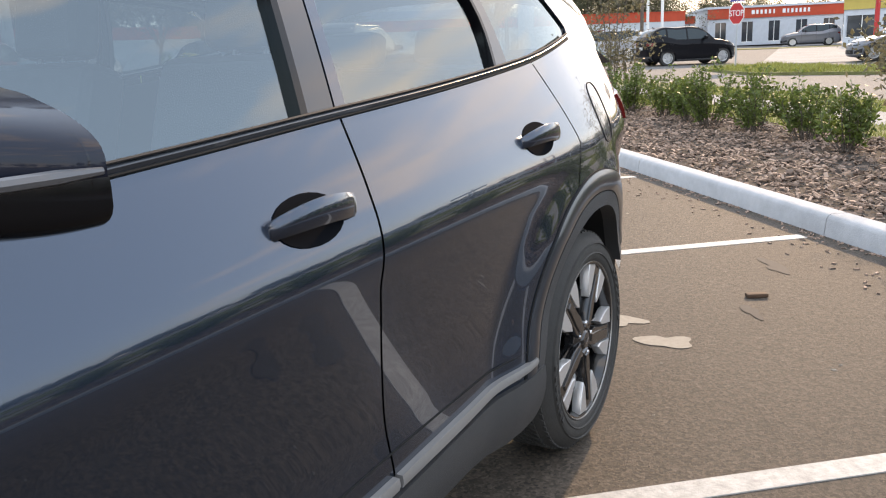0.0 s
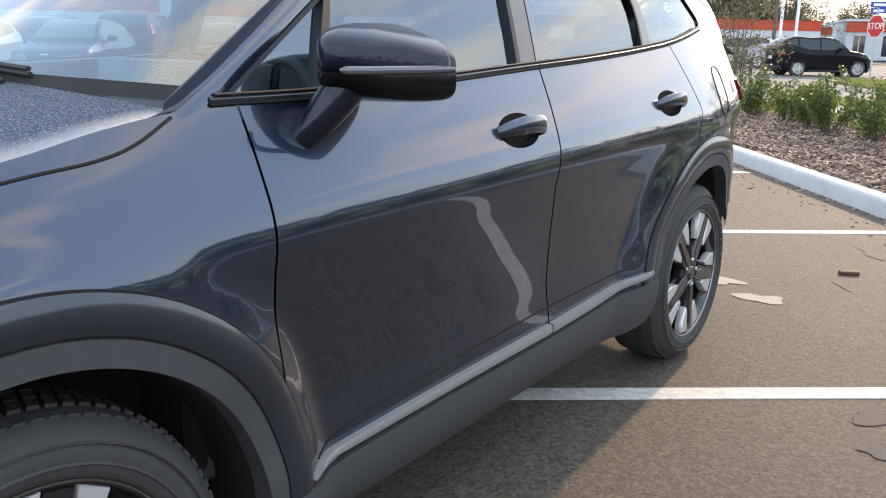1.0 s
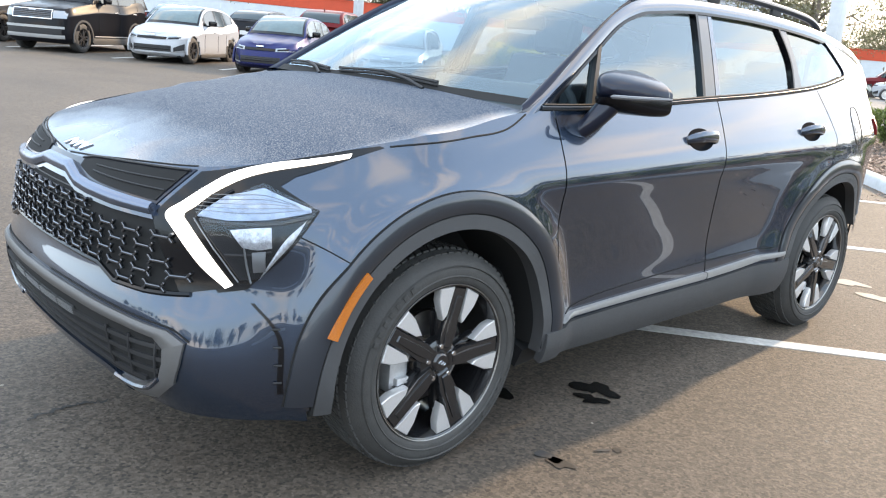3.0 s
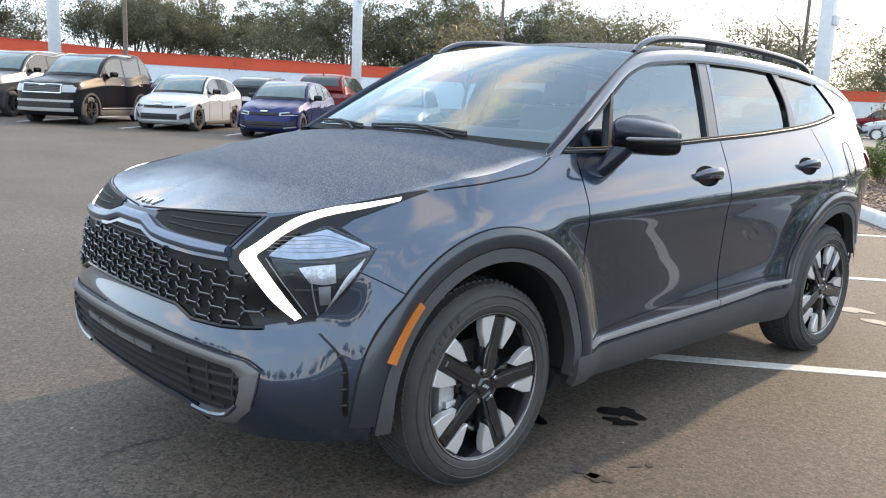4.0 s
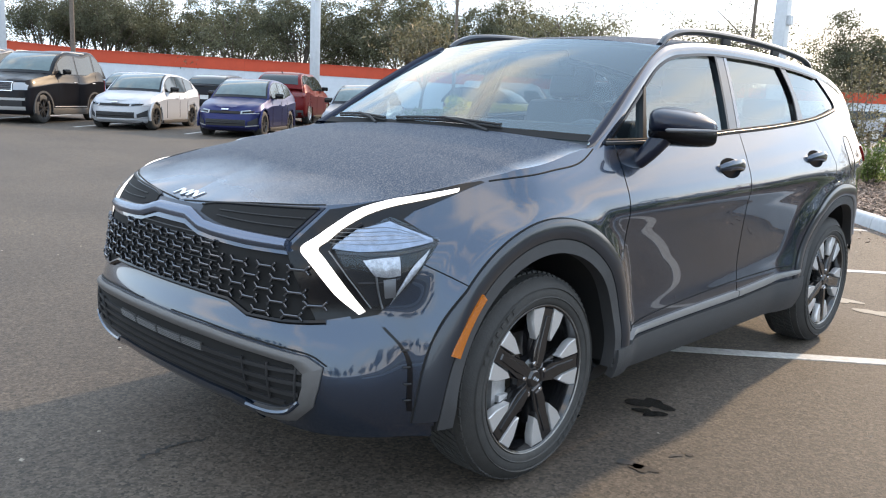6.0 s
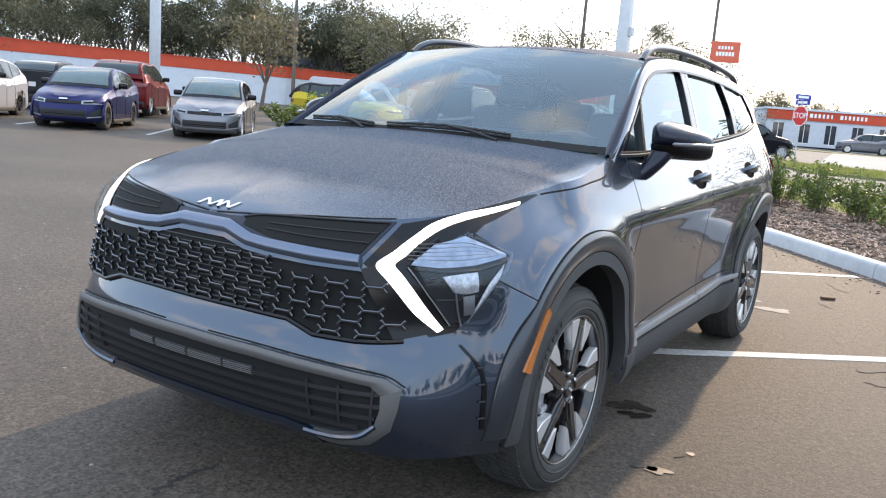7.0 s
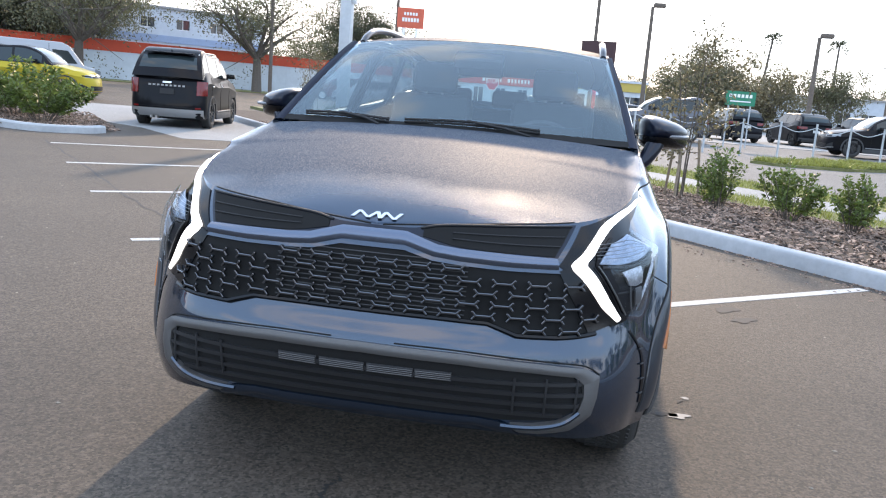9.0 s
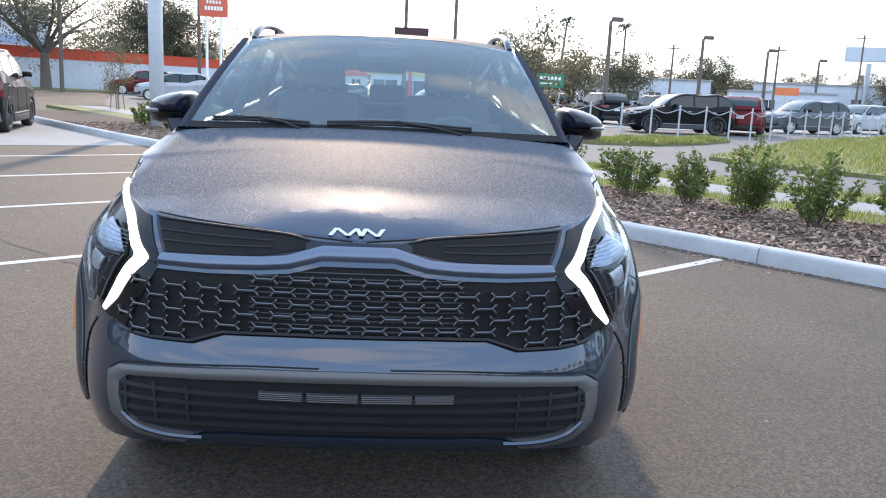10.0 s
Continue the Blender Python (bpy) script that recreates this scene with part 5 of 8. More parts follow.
# ---- ground ----
E1 = Vector((math.cos(radians(39.5)), math.sin(radians(39.5))))   # along the bay lines, towards the kerb
E2 = Vector((-E1.y, E1.x))                                        # along the kerb
rng = random.Random(7)
nrg = np.random.default_rng(11)


def lot(a, b):
    return E1.x * a + E2.x * b, E1.y * a + E2.y * b


def rise(x, y=0):
    """The ground climbs gently towards the far row of parked cars."""
    x = np.maximum(np.asarray(x, float), -70.0)
    return 0.020 * np.logaddexp(0, (-x - 6.0) * 0.8) / 0.8


def lot3(a, b, h=0.0):
    x, y = lot(a, b)
    return (x, y, float(rise(x, y)) + h)


def slab(name, outline, h, material, label, category, kind="structure", thick=0.05, cell=1.5):
    """A flat piece of ground with an edge, following the rise; outline in lot coordinates, counter-clockwise."""
    bm = bmesh.new()
    vs = [bm.verts.new((a, b, 0)) for a, b in outline]
    bm.faces.new(vs)
    span = max(max(p[0] for p in outline) - min(p[0] for p in outline), max(p[1] for p in outline) - min(p[1] for p in outline))
    lo = [min(p[k] for p in outline) for k in (0, 1)]
    hi = [max(p[k] for p in outline) for k in (0, 1)]
    for k in (0, 1):
        c = lo[k] + cell
        while c < hi[k]:
            co, no = [0, 0, 0], [0, 0, 0]
            co[k], no[k] = c, 1
            bmesh.ops.bisect_plane(bm, geom=bm.verts[:] + bm.edges[:] + bm.faces[:], plane_co=co, plane_no=no)
            c += cell
    r = bmesh.ops.extrude_face_region(bm, geom=bm.faces[:])
    top = [v for v in r["geom"] if isinstance(v, bmesh.types.BMVert)]
    for v in bm.verts:
        x, y = lot(v.co.x, v.co.y)
        v.co = (x, y, float(rise(x, y)) + h - thick)
    for v in top:
        v.co.z += thick
    bmesh.ops.recalc_face_normals(bm, faces=bm.faces)
    return tagged(part(name, bm, material, sharp=30), label, category, kind=kind)


def ground_material(name, base, stain, aggregate=1.0):
    m = mat(name, base, 0.88, grain=0.0, bump=0.0)
    n, l = m.node_tree.nodes, m.node_tree.links
    p = n["Principled BSDF"]
    tc = n.new("ShaderNodeTexCoord")
    vo = n.new("ShaderNodeTexVoronoi")
    vo.inputs["Scale"].default_value = 95
    no = n.new("ShaderNodeTexNoise")
    no.inputs["Scale"].default_value, no.inputs["Detail"].default_value = 0.45, 7.0
    nf = n.new("ShaderNodeTexNoise")
    nf.inputs["Scale"].default_value, nf.inputs["Detail"].default_value, nf.inputs["Roughness"].default_value = 26.0, 6.0, 0.75
    for t in (vo, no, nf):
        l.new(tc.outputs["Object"], t.inputs["Vector"])
    r1, r2, r3 = n.new("ShaderNodeMapRange"), n.new("ShaderNodeMapRange"), n.new("ShaderNodeMapRange")
    l.new(vo.outputs["Color"], r1.inputs["Value"])
    l.new(no.outputs["Fac"], r2.inputs["Value"])
    l.new(nf.outputs["Fac"], r3.inputs["Value"])
    for r, lo, hi, a, b in ((r1, 0, 1, max(0.1, 1 - 0.75 * aggregate), 1 + 0.75 * aggregate), (r2, 0.3, 0.7, 1 - stain, 1 + stain), (r3, 0.25, 0.75, 0.62, 1.38)):
        r.inputs["From Min"].default_value, r.inputs["From Max"].default_value = lo, hi
        r.inputs["To Min"].default_value, r.inputs["To Max"].default_value = a, b
    m1, m2 = n.new("ShaderNodeMath"), n.new("ShaderNodeMath")
    m1.operation = m2.operation = "MULTIPLY"
    l.new(r1.outputs["Result"], m1.inputs[0])
    l.new(r2.outputs["Result"], m1.inputs[1])
    l.new(m1.outputs["Value"], m2.inputs[0])
    l.new(r3.outputs["Result"], m2.inputs[1])
    v = n.new("ShaderNodeVectorMath")
    v.operation = "SCALE"
    v.inputs[0].default_value = base
    l.new(m2.outputs["Value"], v.inputs["Scale"])
    l.new(v.outputs["Vector"], p.inputs["Base Color"])
    b = n.new("ShaderNodeBump")
    b.inputs["Strength"].default_value, b.inputs["Distance"].default_value = 0.75 * aggregate, 0.006
    l.new(m2.outputs["Value"], b.inputs["Height"])
    l.new(b.outputs["Normal"], p.inputs["Normal"])
    return m


ASPHALT = ground_material("worn asphalt", (0.067, 0.0515, 0.038), 0.26)
ASPHALT.node_tree.nodes["Principled BSDF"].inputs["Roughness"].default_value = 0.80
ROADGREY = ground_material("pale road asphalt", (0.13, 0.125, 0.118), 0.10, 0.6)
CONCRETE = ground_material("pale concrete", (0.24, 0.24, 0.235), 0.10, 0.35)
KERBMAT = mat("painted concrete kerb", (0.40, 0.41, 0.42), 0.8, grain=0.12, scale=9, bump=0.3, bscale=90, grain2=0.10, scale2=1.2)
LINEPAINT = mat("white road paint", (0.42, 0.41, 0.39), 0.7, grain=0.30, scale=28, bump=0.3, bscale=120, grain2=0.10, scale2=2.0)
SOIL = mat("dark soil", (0.050, 0.036, 0.027), 0.95, grain=0.4, scale=14, bump=0.8, bscale=40)
GRASSY = mat("grass turf", (0.150, 0.150, 0.055), 0.9, grain=0.35, scale=11, bump=0.6, bscale=60, grain2=0.25, scale2=0.8)

ys_ = np.concatenate([-np.geomspace(500, 12, 14), np.linspace(-10, 80, 91), np.geomspace(84, 900, 14)])
xs_ = np.concatenate([-np.geomspace(900, 72, 10), np.linspace(-70, 30, 101), np.geomspace(33, 900, 12)])
g = np.stack(np.meshgrid(xs_, ys_, indexing="ij"), -1)
gz = rise(g[..., 0], g[..., 1])
tagged(part("ground", grid_mesh(np.concatenate([g, gz[..., None]], -1)), ASPHALT), "worn grey-brown asphalt of a car park", "ground", kind="structure")

# bay lines near the car: five across, and those of the row beyond
KERB_A = 4.93


def bay_line(a0, a1, b0, b1, w=0.10):
    d = Vector((a1 - a0, b1 - b0)).normalized()
    nx, ny = -d.y * w / 2, d.x * w / 2
    o = [(a0 - nx, b0 - ny), (a1 - nx, b1 - ny), (a1 + nx, b1 + ny), (a0 + nx, b0 + ny)]
    ob = slab("bay_line", o, 0.004, LINEPAINT, "white painted parking-bay line, worn", "road marking", thick=0.006, cell=0.8)
    ob["group"] = "bay lines"
    return ob


for k in range(5):
    b = 1.17 + 2.742 * k
    bay_line(-0.55, KERB_A - 0.12, b, b - 0.02)
for k in range(5):
    a = -4.55 - 2.85 * k
    bay_line(a, a, 16.6, 21.6)
slab("concrete_apron", [(2.0, 14.2), (9.5, 13.6), (10.5, 24.0), (-1.0, 26.0), (0.6, 18.5), (1.6, 16.6)], 0.006, CONCRETE, "pale concrete apron joining the car park", "pavement", thick=0.02)

# kerb: cast in lengths, each with a rounded top edge
def kerb_length(b0, b1, a=KERB_A, h=0.145, w=0.17):
    prof = [(0, -0.05), (0.012, 0.02), (0.022, h - 0.035), (0.034, h - 0.012), (0.055, h), (w, h), (w, -0.05)]
    n = 5
    q = np.empty((n, len(prof), 3))
    for i, b in enumerate(np.linspace(b0 + 0.004, b1 - 0.004, n)):
        for j, (da, z) in enumerate(prof):
            x, y = lot(a + da, b)
            q[i, j] = (x, y, z + float(rise(x, y)))
    v, f = grid_mesh(q)
    m = len(prof)
    f.append(tuple(range(m)))
    f.append(tuple((n - 1) * m + j for j in range(m)))
    return recalc((v, f))


kerb = tagged(new("kerb"), "pale painted concrete kerb cast in lengths", "kerb", kind="structure")
for i in range(-4, 10):
    part("kerb_length", kerb_length(0.86 + 3.0 * (i - 1), 0.86 + 3.0 * i), KERBMAT, kerb)

slab("bed_soil", [(KERB_A + 0.16, -12), (7.95, -12), (7.95, 26), (KERB_A + 0.16, 26)], 0.10, SOIL, "dark soil under bark mulch", "soil", thick=0.12)
slab("verge", [(7.95, -14), (8.9, -14), (8.9, 30), (7.95, 30)], 0.10, GRASSY, "mown grass verge beside the planted bed", "grass", thick=0.12)
slab("sidewalk", [(8.9, -14), (10.1, -14), (10.1, 30), (8.9, 30)], 0.105, CONCRETE, "pale concrete sidewalk", "pavement", thick=0.12)
slab("verge", [(10.1, -14), (11.5, -14), (11.5, 30), (10.1, 30)], 0.09, GRASSY, "narrow grass verge along the road", "grass", thick=0.12)
slab("road", [(11.5, -60), (21.0, -60), (60, -60), (60, 95), (36, 95), (11.5, 34)], 0.008, ROADGREY, "pale worn road surface", "road", thick=0.02, cell=4)
slab("far_lot", [(20.5, 30.5), (70, -10), (110, 20), (60, 90)], 0.03, CONCRETE, "pale concrete lot across the road", "pavement", thick=0.03, cell=4)


def world_slab(name, pts, h, material, label, category):
    o = [(E1.x * x + E1.y * y, E2.x * x + E2.y * y) for x, y in pts]
    return slab(name, o, h, material, label, category, thick=h + 0.02)


ISLAND = [(7.6, 16.6), (8.4, 14.9), (9.8, 12.8), (14, 8.5), (30, 12), (30, 40), (25, 38), (16.0, 29.0), (11.0, 21.5)]
STRIP = [(5.2, 22.0), (5.9, 21.3), (7.8, 21.7), (10.0, 23.6), (12.0, 26.3), (11.6, 27.2), (9.4, 26.0), (6.6, 23.9)]
CORNER = [(-4.8, 31.5), (-2.5, 27.5), (1.0, 26.6), (2.0, 28.0), (0, 31), (-3.0, 34.0)]
world_slab("grass_island", ISLAND, 0.10, GRASSY, "rough grass island between the roads", "grass")
world_slab("grass_strip", STRIP, 0.08, GRASSY, "grass strip in front of the chain fence", "grass")
world_slab("grass_strip", CORNER, 0.10, GRASSY, "grass corner around the stop sign", "grass")
world_slab("grass_strip", [(-34, 40), (-12, 62), (-14, 66), (-37, 43)], 0.06, GRASSY, "grass strip along the long wall", "grass")
world_slab("grass_strip", [(-12, 62), (10, 74), (9, 76), (-13, 65)], 0.06, GRASSY, "grass strip before the low building", "grass")

# ---- stains and litter on the asphalt ----
def blotch(name, at, r, material, label, seed, squash=0.6, rot=0.0, lobes=0.35):
    q = random.Random(seed)
    n = 28
    ph = [q.uniform(0, 6.28) for _ in range(5)]
    pts = []
    for i in range(n):
        t = 2 * math.pi * i / n
        k = r * (1 + lobes * sum(math.sin((j + 2) * t + ph[j]) / (j + 1.6) for j in range(5)))
        x, y = k * math.cos(t), k * math.sin(t) * squash
        pts.append((at[0] + x * math.cos(rot) - y * math.sin(rot), at[1] + x * math.sin(rot) + y * math.cos(rot), 0.0035))
    c = (at[0], at[1], 0.0035)
    v = np.array(pts + [c])
    return tagged(part(name, (v, [(i, (i + 1) % n, n) for i in range(n)]), material), label, "stain", kind="structure")


WET = mat("wet oil", (0.006, 0.006, 0.006), 0.25, coat=0.3)
PALE = mat("pale dried spill", (0.30, 0.26, 0.21), 0.85, grain=0.15, scale=40)
DAMP = mat("damp film", (0.055, 0.045, 0.036), 0.38, coat=0.25, grain=0.2, scale=30)
TAR = mat("dark tar stain", (0.030, 0.028, 0.027), 0.8, grain=0.35, scale=25)
blotch("oil_stain", (0.80, 0.99), 0.070, WET, "wet black oil stain on asphalt", 3, 1.15, 0.5, 0.6)
blotch("oil_stain", (0.86, 0.89), 0.048, WET, "wet black oil stain on asphalt", 8, 1.1, 0.2, 0.6)
blotch("oil_stain", (0.56, 0.62), 0.075, WET, "wet black oil stain on asphalt", 12, 0.9, 0.6, 0.6)
blotch("pale_stain", (0.905, 3.78), 0.11, PALE, "pale dried spill on asphalt", 21, 0.75)
blotch("pale_stain", (0.63, 3.98), 0.11, PALE, "pale dried spill on asphalt", 22, 0.75)
blotch("damp_stain", (1.135, 0.37), 0.050, DAMP, "damp spot on asphalt", 23, 0.6)
blotch("damp_stain", (1.19, 0.62), 0.022, DAMP, "damp spot on asphalt", 24, 0.6)
blotch("dark_stain", (1.17, 5.24), 0.15, TAR, "dark scuffed spot near the kerb", 41, 0.35, 2.2, 0.4)
blotch("dark_stain", (1.18, 4.35), 0.10, TAR, "dark scuffed spot on asphalt", 43, 0.35, 2.0, 0.4)
blotch("dark_stain", (1.08, 0.37), 0.045, TAR, "small dark spot on asphalt", 44, 0.6, 0.4, 0.5)
blotch("dark_stain", (1.16, 0.57), 0.022, TAR, "small dark spot on asphalt", 45, 0.6, 1.0, 0.5)
blotch("dark_stain", (1.68, 2.61), 0.13, TAR, "dark scuffed spot on asphalt", 46, 0.4, 0.6, 0.4)
blotch("dark_stain", (1.75, 2.35), 0.10, TAR, "patched dark spot in asphalt", 31, 0.5, 0.5)
# a crack in the asphalt in front of the car, and the long joint across the bays
def crack(pts, w, seed, label):
    q = random.Random(seed)
    p = smooth_path(pts, 9)
    v, f = [], []
    for i, (x, y) in enumerate(p):
        d = p[min(i + 1, len(p) - 1)] - p[max(i - 1, 0)]
        d = d / (np.linalg.norm(d) + 1e-9)
        o = q.uniform(-1, 1) * w * 1.2
        ww = w * q.uniform(0.3, 1.0)
        for s in (1, -1):
            xx, yy = x - d[1] * (o + s * ww), y + d[0] * (o + s * ww)
            v.append((xx, yy, float(rise(xx)) + 0.003))
        if i:
            f.append((2 * i - 2, 2 * i - 1, 2 * i + 1, 2 * i))
    tagged(part("crack", (np.array(v), f), TAR), label, "crack", kind="structure")


crack([(-0.11, -0.97), (-0.13, -0.86), (-0.13, -0.77), (-0.11, -0.69)], 0.012, 4, "dark crack in the asphalt")
jx = [lot(a, b) for a, b in ((-0.6, 12.6), (-0.35, 9.0), (-0.2, 6.0), (0.0, 4.4), (0.1, 3.6))]
crack(jx, 0.022, 9, "dark paving joint across the bays")
# leaf and bits
LITTER = mat("brown leaf", (0.085, 0.045, 0.025), 0.8, grain=0.2, scale=60)
bm = bmesh.new()
box(bm, (0.11, 0.045, 0.022), (0, 0, 0.012), 0.008, 2, Matrix.Rotation(0.5, 4, "Z"))
ob = tagged(part("bark_piece", bm, LITTER), "dark brown piece of bark on asphalt", "litter")
ob.matrix_basis = Matrix.Translation((1.167, 4.60, 0))
v, f = [], []
for i in range(260):
    x, y = nrg.uniform(-6, 4.2), nrg.uniform(-3.0, 9.0)
    if abs(x) < 0.95 and -0.95 < y < 3.75 or (E1.x * x + E1.y * y) > KERB_A - 0.03:
        continue
    s, t, hgt = nrg.uniform(0.004, 0.012), nrg.uniform(0, 3), 0.006
    k = len(v)
    v += [(x + s * math.cos(t + 1.57 * j) * (1.6 if j % 2 else 0.8), y + s * math.sin(t + 1.57 * j), float(rise(x)) + 0.002) for j in range(4)] + [(x, y, float(rise(x)) + hgt)]
    f += [(k, k + 1, k + 4), (k + 1, k + 2, k + 4), (k + 2, k + 3, k + 4), (k + 3, k, k + 4)]
tagged(part("grit", (np.array(v), f), PALE), "pale grit and small litter on the asphalt", "litter", kind="stuff")

# ---- plants ----
def leaf_material(name, base, spread=0.45):
    m = mat(name, base, 0.45)
    n, l = m.node_tree.nodes, m.node_tree.links
    p = n["Principled BSDF"]
    ge = n.new("ShaderNodeNewGeometry")
    r = n.new("ShaderNodeMapRange")
    r.inputs["To Min"].default_value, r.inputs["To Max"].default_value = 1 - spread, 1 + spread
    l.new(ge.outputs["Random Per Island"], r.inputs["Value"])
    v = n.new("ShaderNodeVectorMath")
    v.operation = "SCALE"
    v.inputs[0].default_value = base
    l.new(r.outputs["Result"], v.inputs["Scale"])
    l.new(v.outputs["Vector"], p.inputs["Base Color"])
    tr = n.new("ShaderNodeBsdfTranslucent")
    l.new(v.outputs["Vector"], tr.inputs["Color"])
    mx = n.new("ShaderNodeMixShader")
    mx.inputs["Fac"].default_value = 0.42
    l.new(p.outputs["BSDF"], mx.inputs[1])
    l.new(tr.outputs["BSDF"], mx.inputs[2])
    l.new(mx.outputs["Shader"], n["Material Output"].inputs["Surface"])
    return m


LEAF = leaf_material("glossy green leaves", (0.115, 0.160, 0.038))
TREELEAF = leaf_material("dull green tree leaves", (0.120, 0.120, 0.066))
PINE = leaf_material("dark green leaves", (0.090, 0.096, 0.056))
SPARSE = leaf_material("olive leaves", (0.150, 0.130, 0.072))
BARK = mat("grey bark", (0.115, 0.095, 0.078), 0.9, grain=0.3, scale=18, bump=0.6, bscale=40)
STAKE = mat("weathered timber stake", (0.27, 0.21, 0.15), 0.85, grain=0.2, scale=14, bump=0.3, bscale=60)


def leaves(centres, normals, size, seed, ratio=0.45, droop=0.3):
    """Folded leaf blades at the centres: two quads each, joined along the midrib."""
    q = np.random.default_rng(seed)
    n = len(centres)
    d = normals + q.normal(0, 0.55, (n, 3))
    d /= np.linalg.norm(d, axis=1)[:, None] + 1e-9
    d[:, 2] -= droop * q.random(n)
    s = np.cross(d, q.normal(0, 1, (n, 3)))
    s /= np.linalg.norm(s, axis=1)[:, None] + 1e-9
    up = np.cross(s, d)
    ln = size * q.uniform(0.6, 1.25, n)[:, None]
    c = centres
    a, b = c - d * ln * 0.1, c + d * ln
    m0, m1 = c + d * ln * 0.35, c + d * ln * 0.7
    w = ln * ratio * 0.5
    l0, r0 = m0 + s * w + up * w * 0.35, m0 - s * w + up * w * 0.35
    v = np.stack([a, l0, b, r0], 1).reshape(-1, 3)
    f = []
    for i in range(n):
        k = 4 * i
        f += [(k, k + 1, k + 2), (k, k + 2, k + 3)]
    return v, f


def bush(seed, r, h, count, size=0.06, material=None):
    """A leafy shrub: stems with leaves in whorls along upright shoots."""
    q = np.random.default_rng(seed)
    stems, cs, ns = [], [], []
    for k in range(22):
        t = q.uniform(0, 2 * math.pi)
        rr = r * math.sqrt(q.random()) * 0.95
        top = np.array([rr * math.cos(t), rr * math.sin(t), h * (1.0 - 0.45 * (rr / r) ** 2) * q.uniform(0.72, 1.12)])
        base = np.array([0.25 * top[0], 0.25 * top[1], 0.0])
        midp = (base + top) / 2 + q.normal(0, 0.04, 3)
        path = smooth_path([base, midp, top], 4)
        stems.append(tube_points(path, np.linspace(0.007, 0.002, len(path)), 5))
        m = count // 22
        u = q.uniform(0.12, 1.0, m) ** 0.75
        p = np.stack([np.interp(u, np.linspace(0, 1, len(path)), path[:, i]) for i in range(3)], 1)
        a = q.uniform(0, 2 * math.pi, m)
        o = np.stack([np.cos(a), np.sin(a), q.uniform(0.1, 1.2, m)], 1)
        cs.append(p + o * np.array([0.03, 0.03, 0.008]))
        ns.append(o)
    return join(*stems), leaves(np.concatenate(cs), np.concatenate(ns), size, seed + 1)


BED = "shrubs in the mulch bed"
bush_masters = []
for k, (r, h, n) in enumerate(((0.42, 0.78, 1900), (0.48, 0.86, 2300), (0.36, 0.66, 1500), (0.50, 0.74, 2300))):
    b = thing("shrub", "leafy green shrub with glossy leaves in a mulch bed", "shrub", group=BED)
    st, lv = bush(50 + k, r, h, n)
    part("stem", st, BARK, b)
    part("foliage", lv, LEAF, b, sharp=0)
    bush_masters.append(b)
spots = [(7.15, -6.2 + 0.92 * i) for i in range(28)]
for i, (a, bb) in enumerate(spots):
    q = random.Random(100 + i)
    m = Matrix.Translation(lot3(a + q.uniform(-0.18, 0.12), bb + q.uniform(-0.15, 0.15), 0.11)) @ Matrix.Rotation(q.uniform(0, 6.28), 4, "Z")
    if i < 4:
        bush_masters[i].matrix_basis = m
    elif i not in (13, 22):
        copy_thing(bush_masters[i % 4], m)

# bark chips over the bed
n = 17500
a = np.concatenate([nrg.uniform(KERB_A + 0.19, 7.93, n - 2500), nrg.uniform(-1.3, 0.9, 2500)])
b = np.concatenate([nrg.uniform(-3.5, 11.5, n - 5500), nrg.uniform(11.5, 20, 3000), nrg.uniform(14.7, 19.5, 2500)])
L, Wd, Hh = nrg.uniform(0.012, 0.042, n), nrg.uniform(0.006, 0.018, n), nrg.uniform(0.003, 0.008, n)
yaw, tl, tr_ = nrg.uniform(0, 6.28, n), nrg.normal(0, 0.28, n), nrg.normal(0, 0.28, n)
px, py = E1.x * a + E2.x * b, E1.y * a + E2.y * b
pz = rise(px) + np.where(a > 3, 0.108, 0.052) + nrg.uniform(0, 0.022, n) + 0.02 * np.sin(a * 7) * np.cos(b * 5)
corner = np.array([(-1, -1, -1), (1, -1, -1), (1, 1, -1), (-1, 1, -1), (-1, -1, 1), (0.8, -0.9, 1), (0.9, 0.8, 1), (-0.8, 0.9, 1)], float)
loc = corner[None] * np.stack([L, Wd, Hh], 1)[:, None]
loc[..., 2] += loc[..., 0] * tl[:, None] + loc[..., 1] * tr_[:, None]
cw, sw = np.cos(yaw)[:, None], np.sin(yaw)[:, None]
v = np.stack([loc[..., 0] * cw - loc[..., 1] * sw + px[:, None], loc[..., 0] * sw + loc[..., 1] * cw + py[:, None], loc[..., 2] + pz[:, None]], -1).reshape(-1, 3)
f = []
for i in range(n):
    k = 8 * i
    f += [(k + 4, k + 5, k + 6, k + 7), (k, k + 1, k + 5, k + 4), (k + 1, k + 2, k + 6, k + 5), (k + 2, k + 3, k + 7, k + 6), (k + 3, k, k + 4, k + 7)]
MULCH = leaf_material("bark mulch", (0.24, 0.165, 0.125), 0.8)
MULCH.node_tree.nodes["Mix Shader"].inputs["Fac"].default_value = 0.0
MULCH.node_tree.nodes["Principled BSDF"].inputs["Roughness"].default_value = 0.85
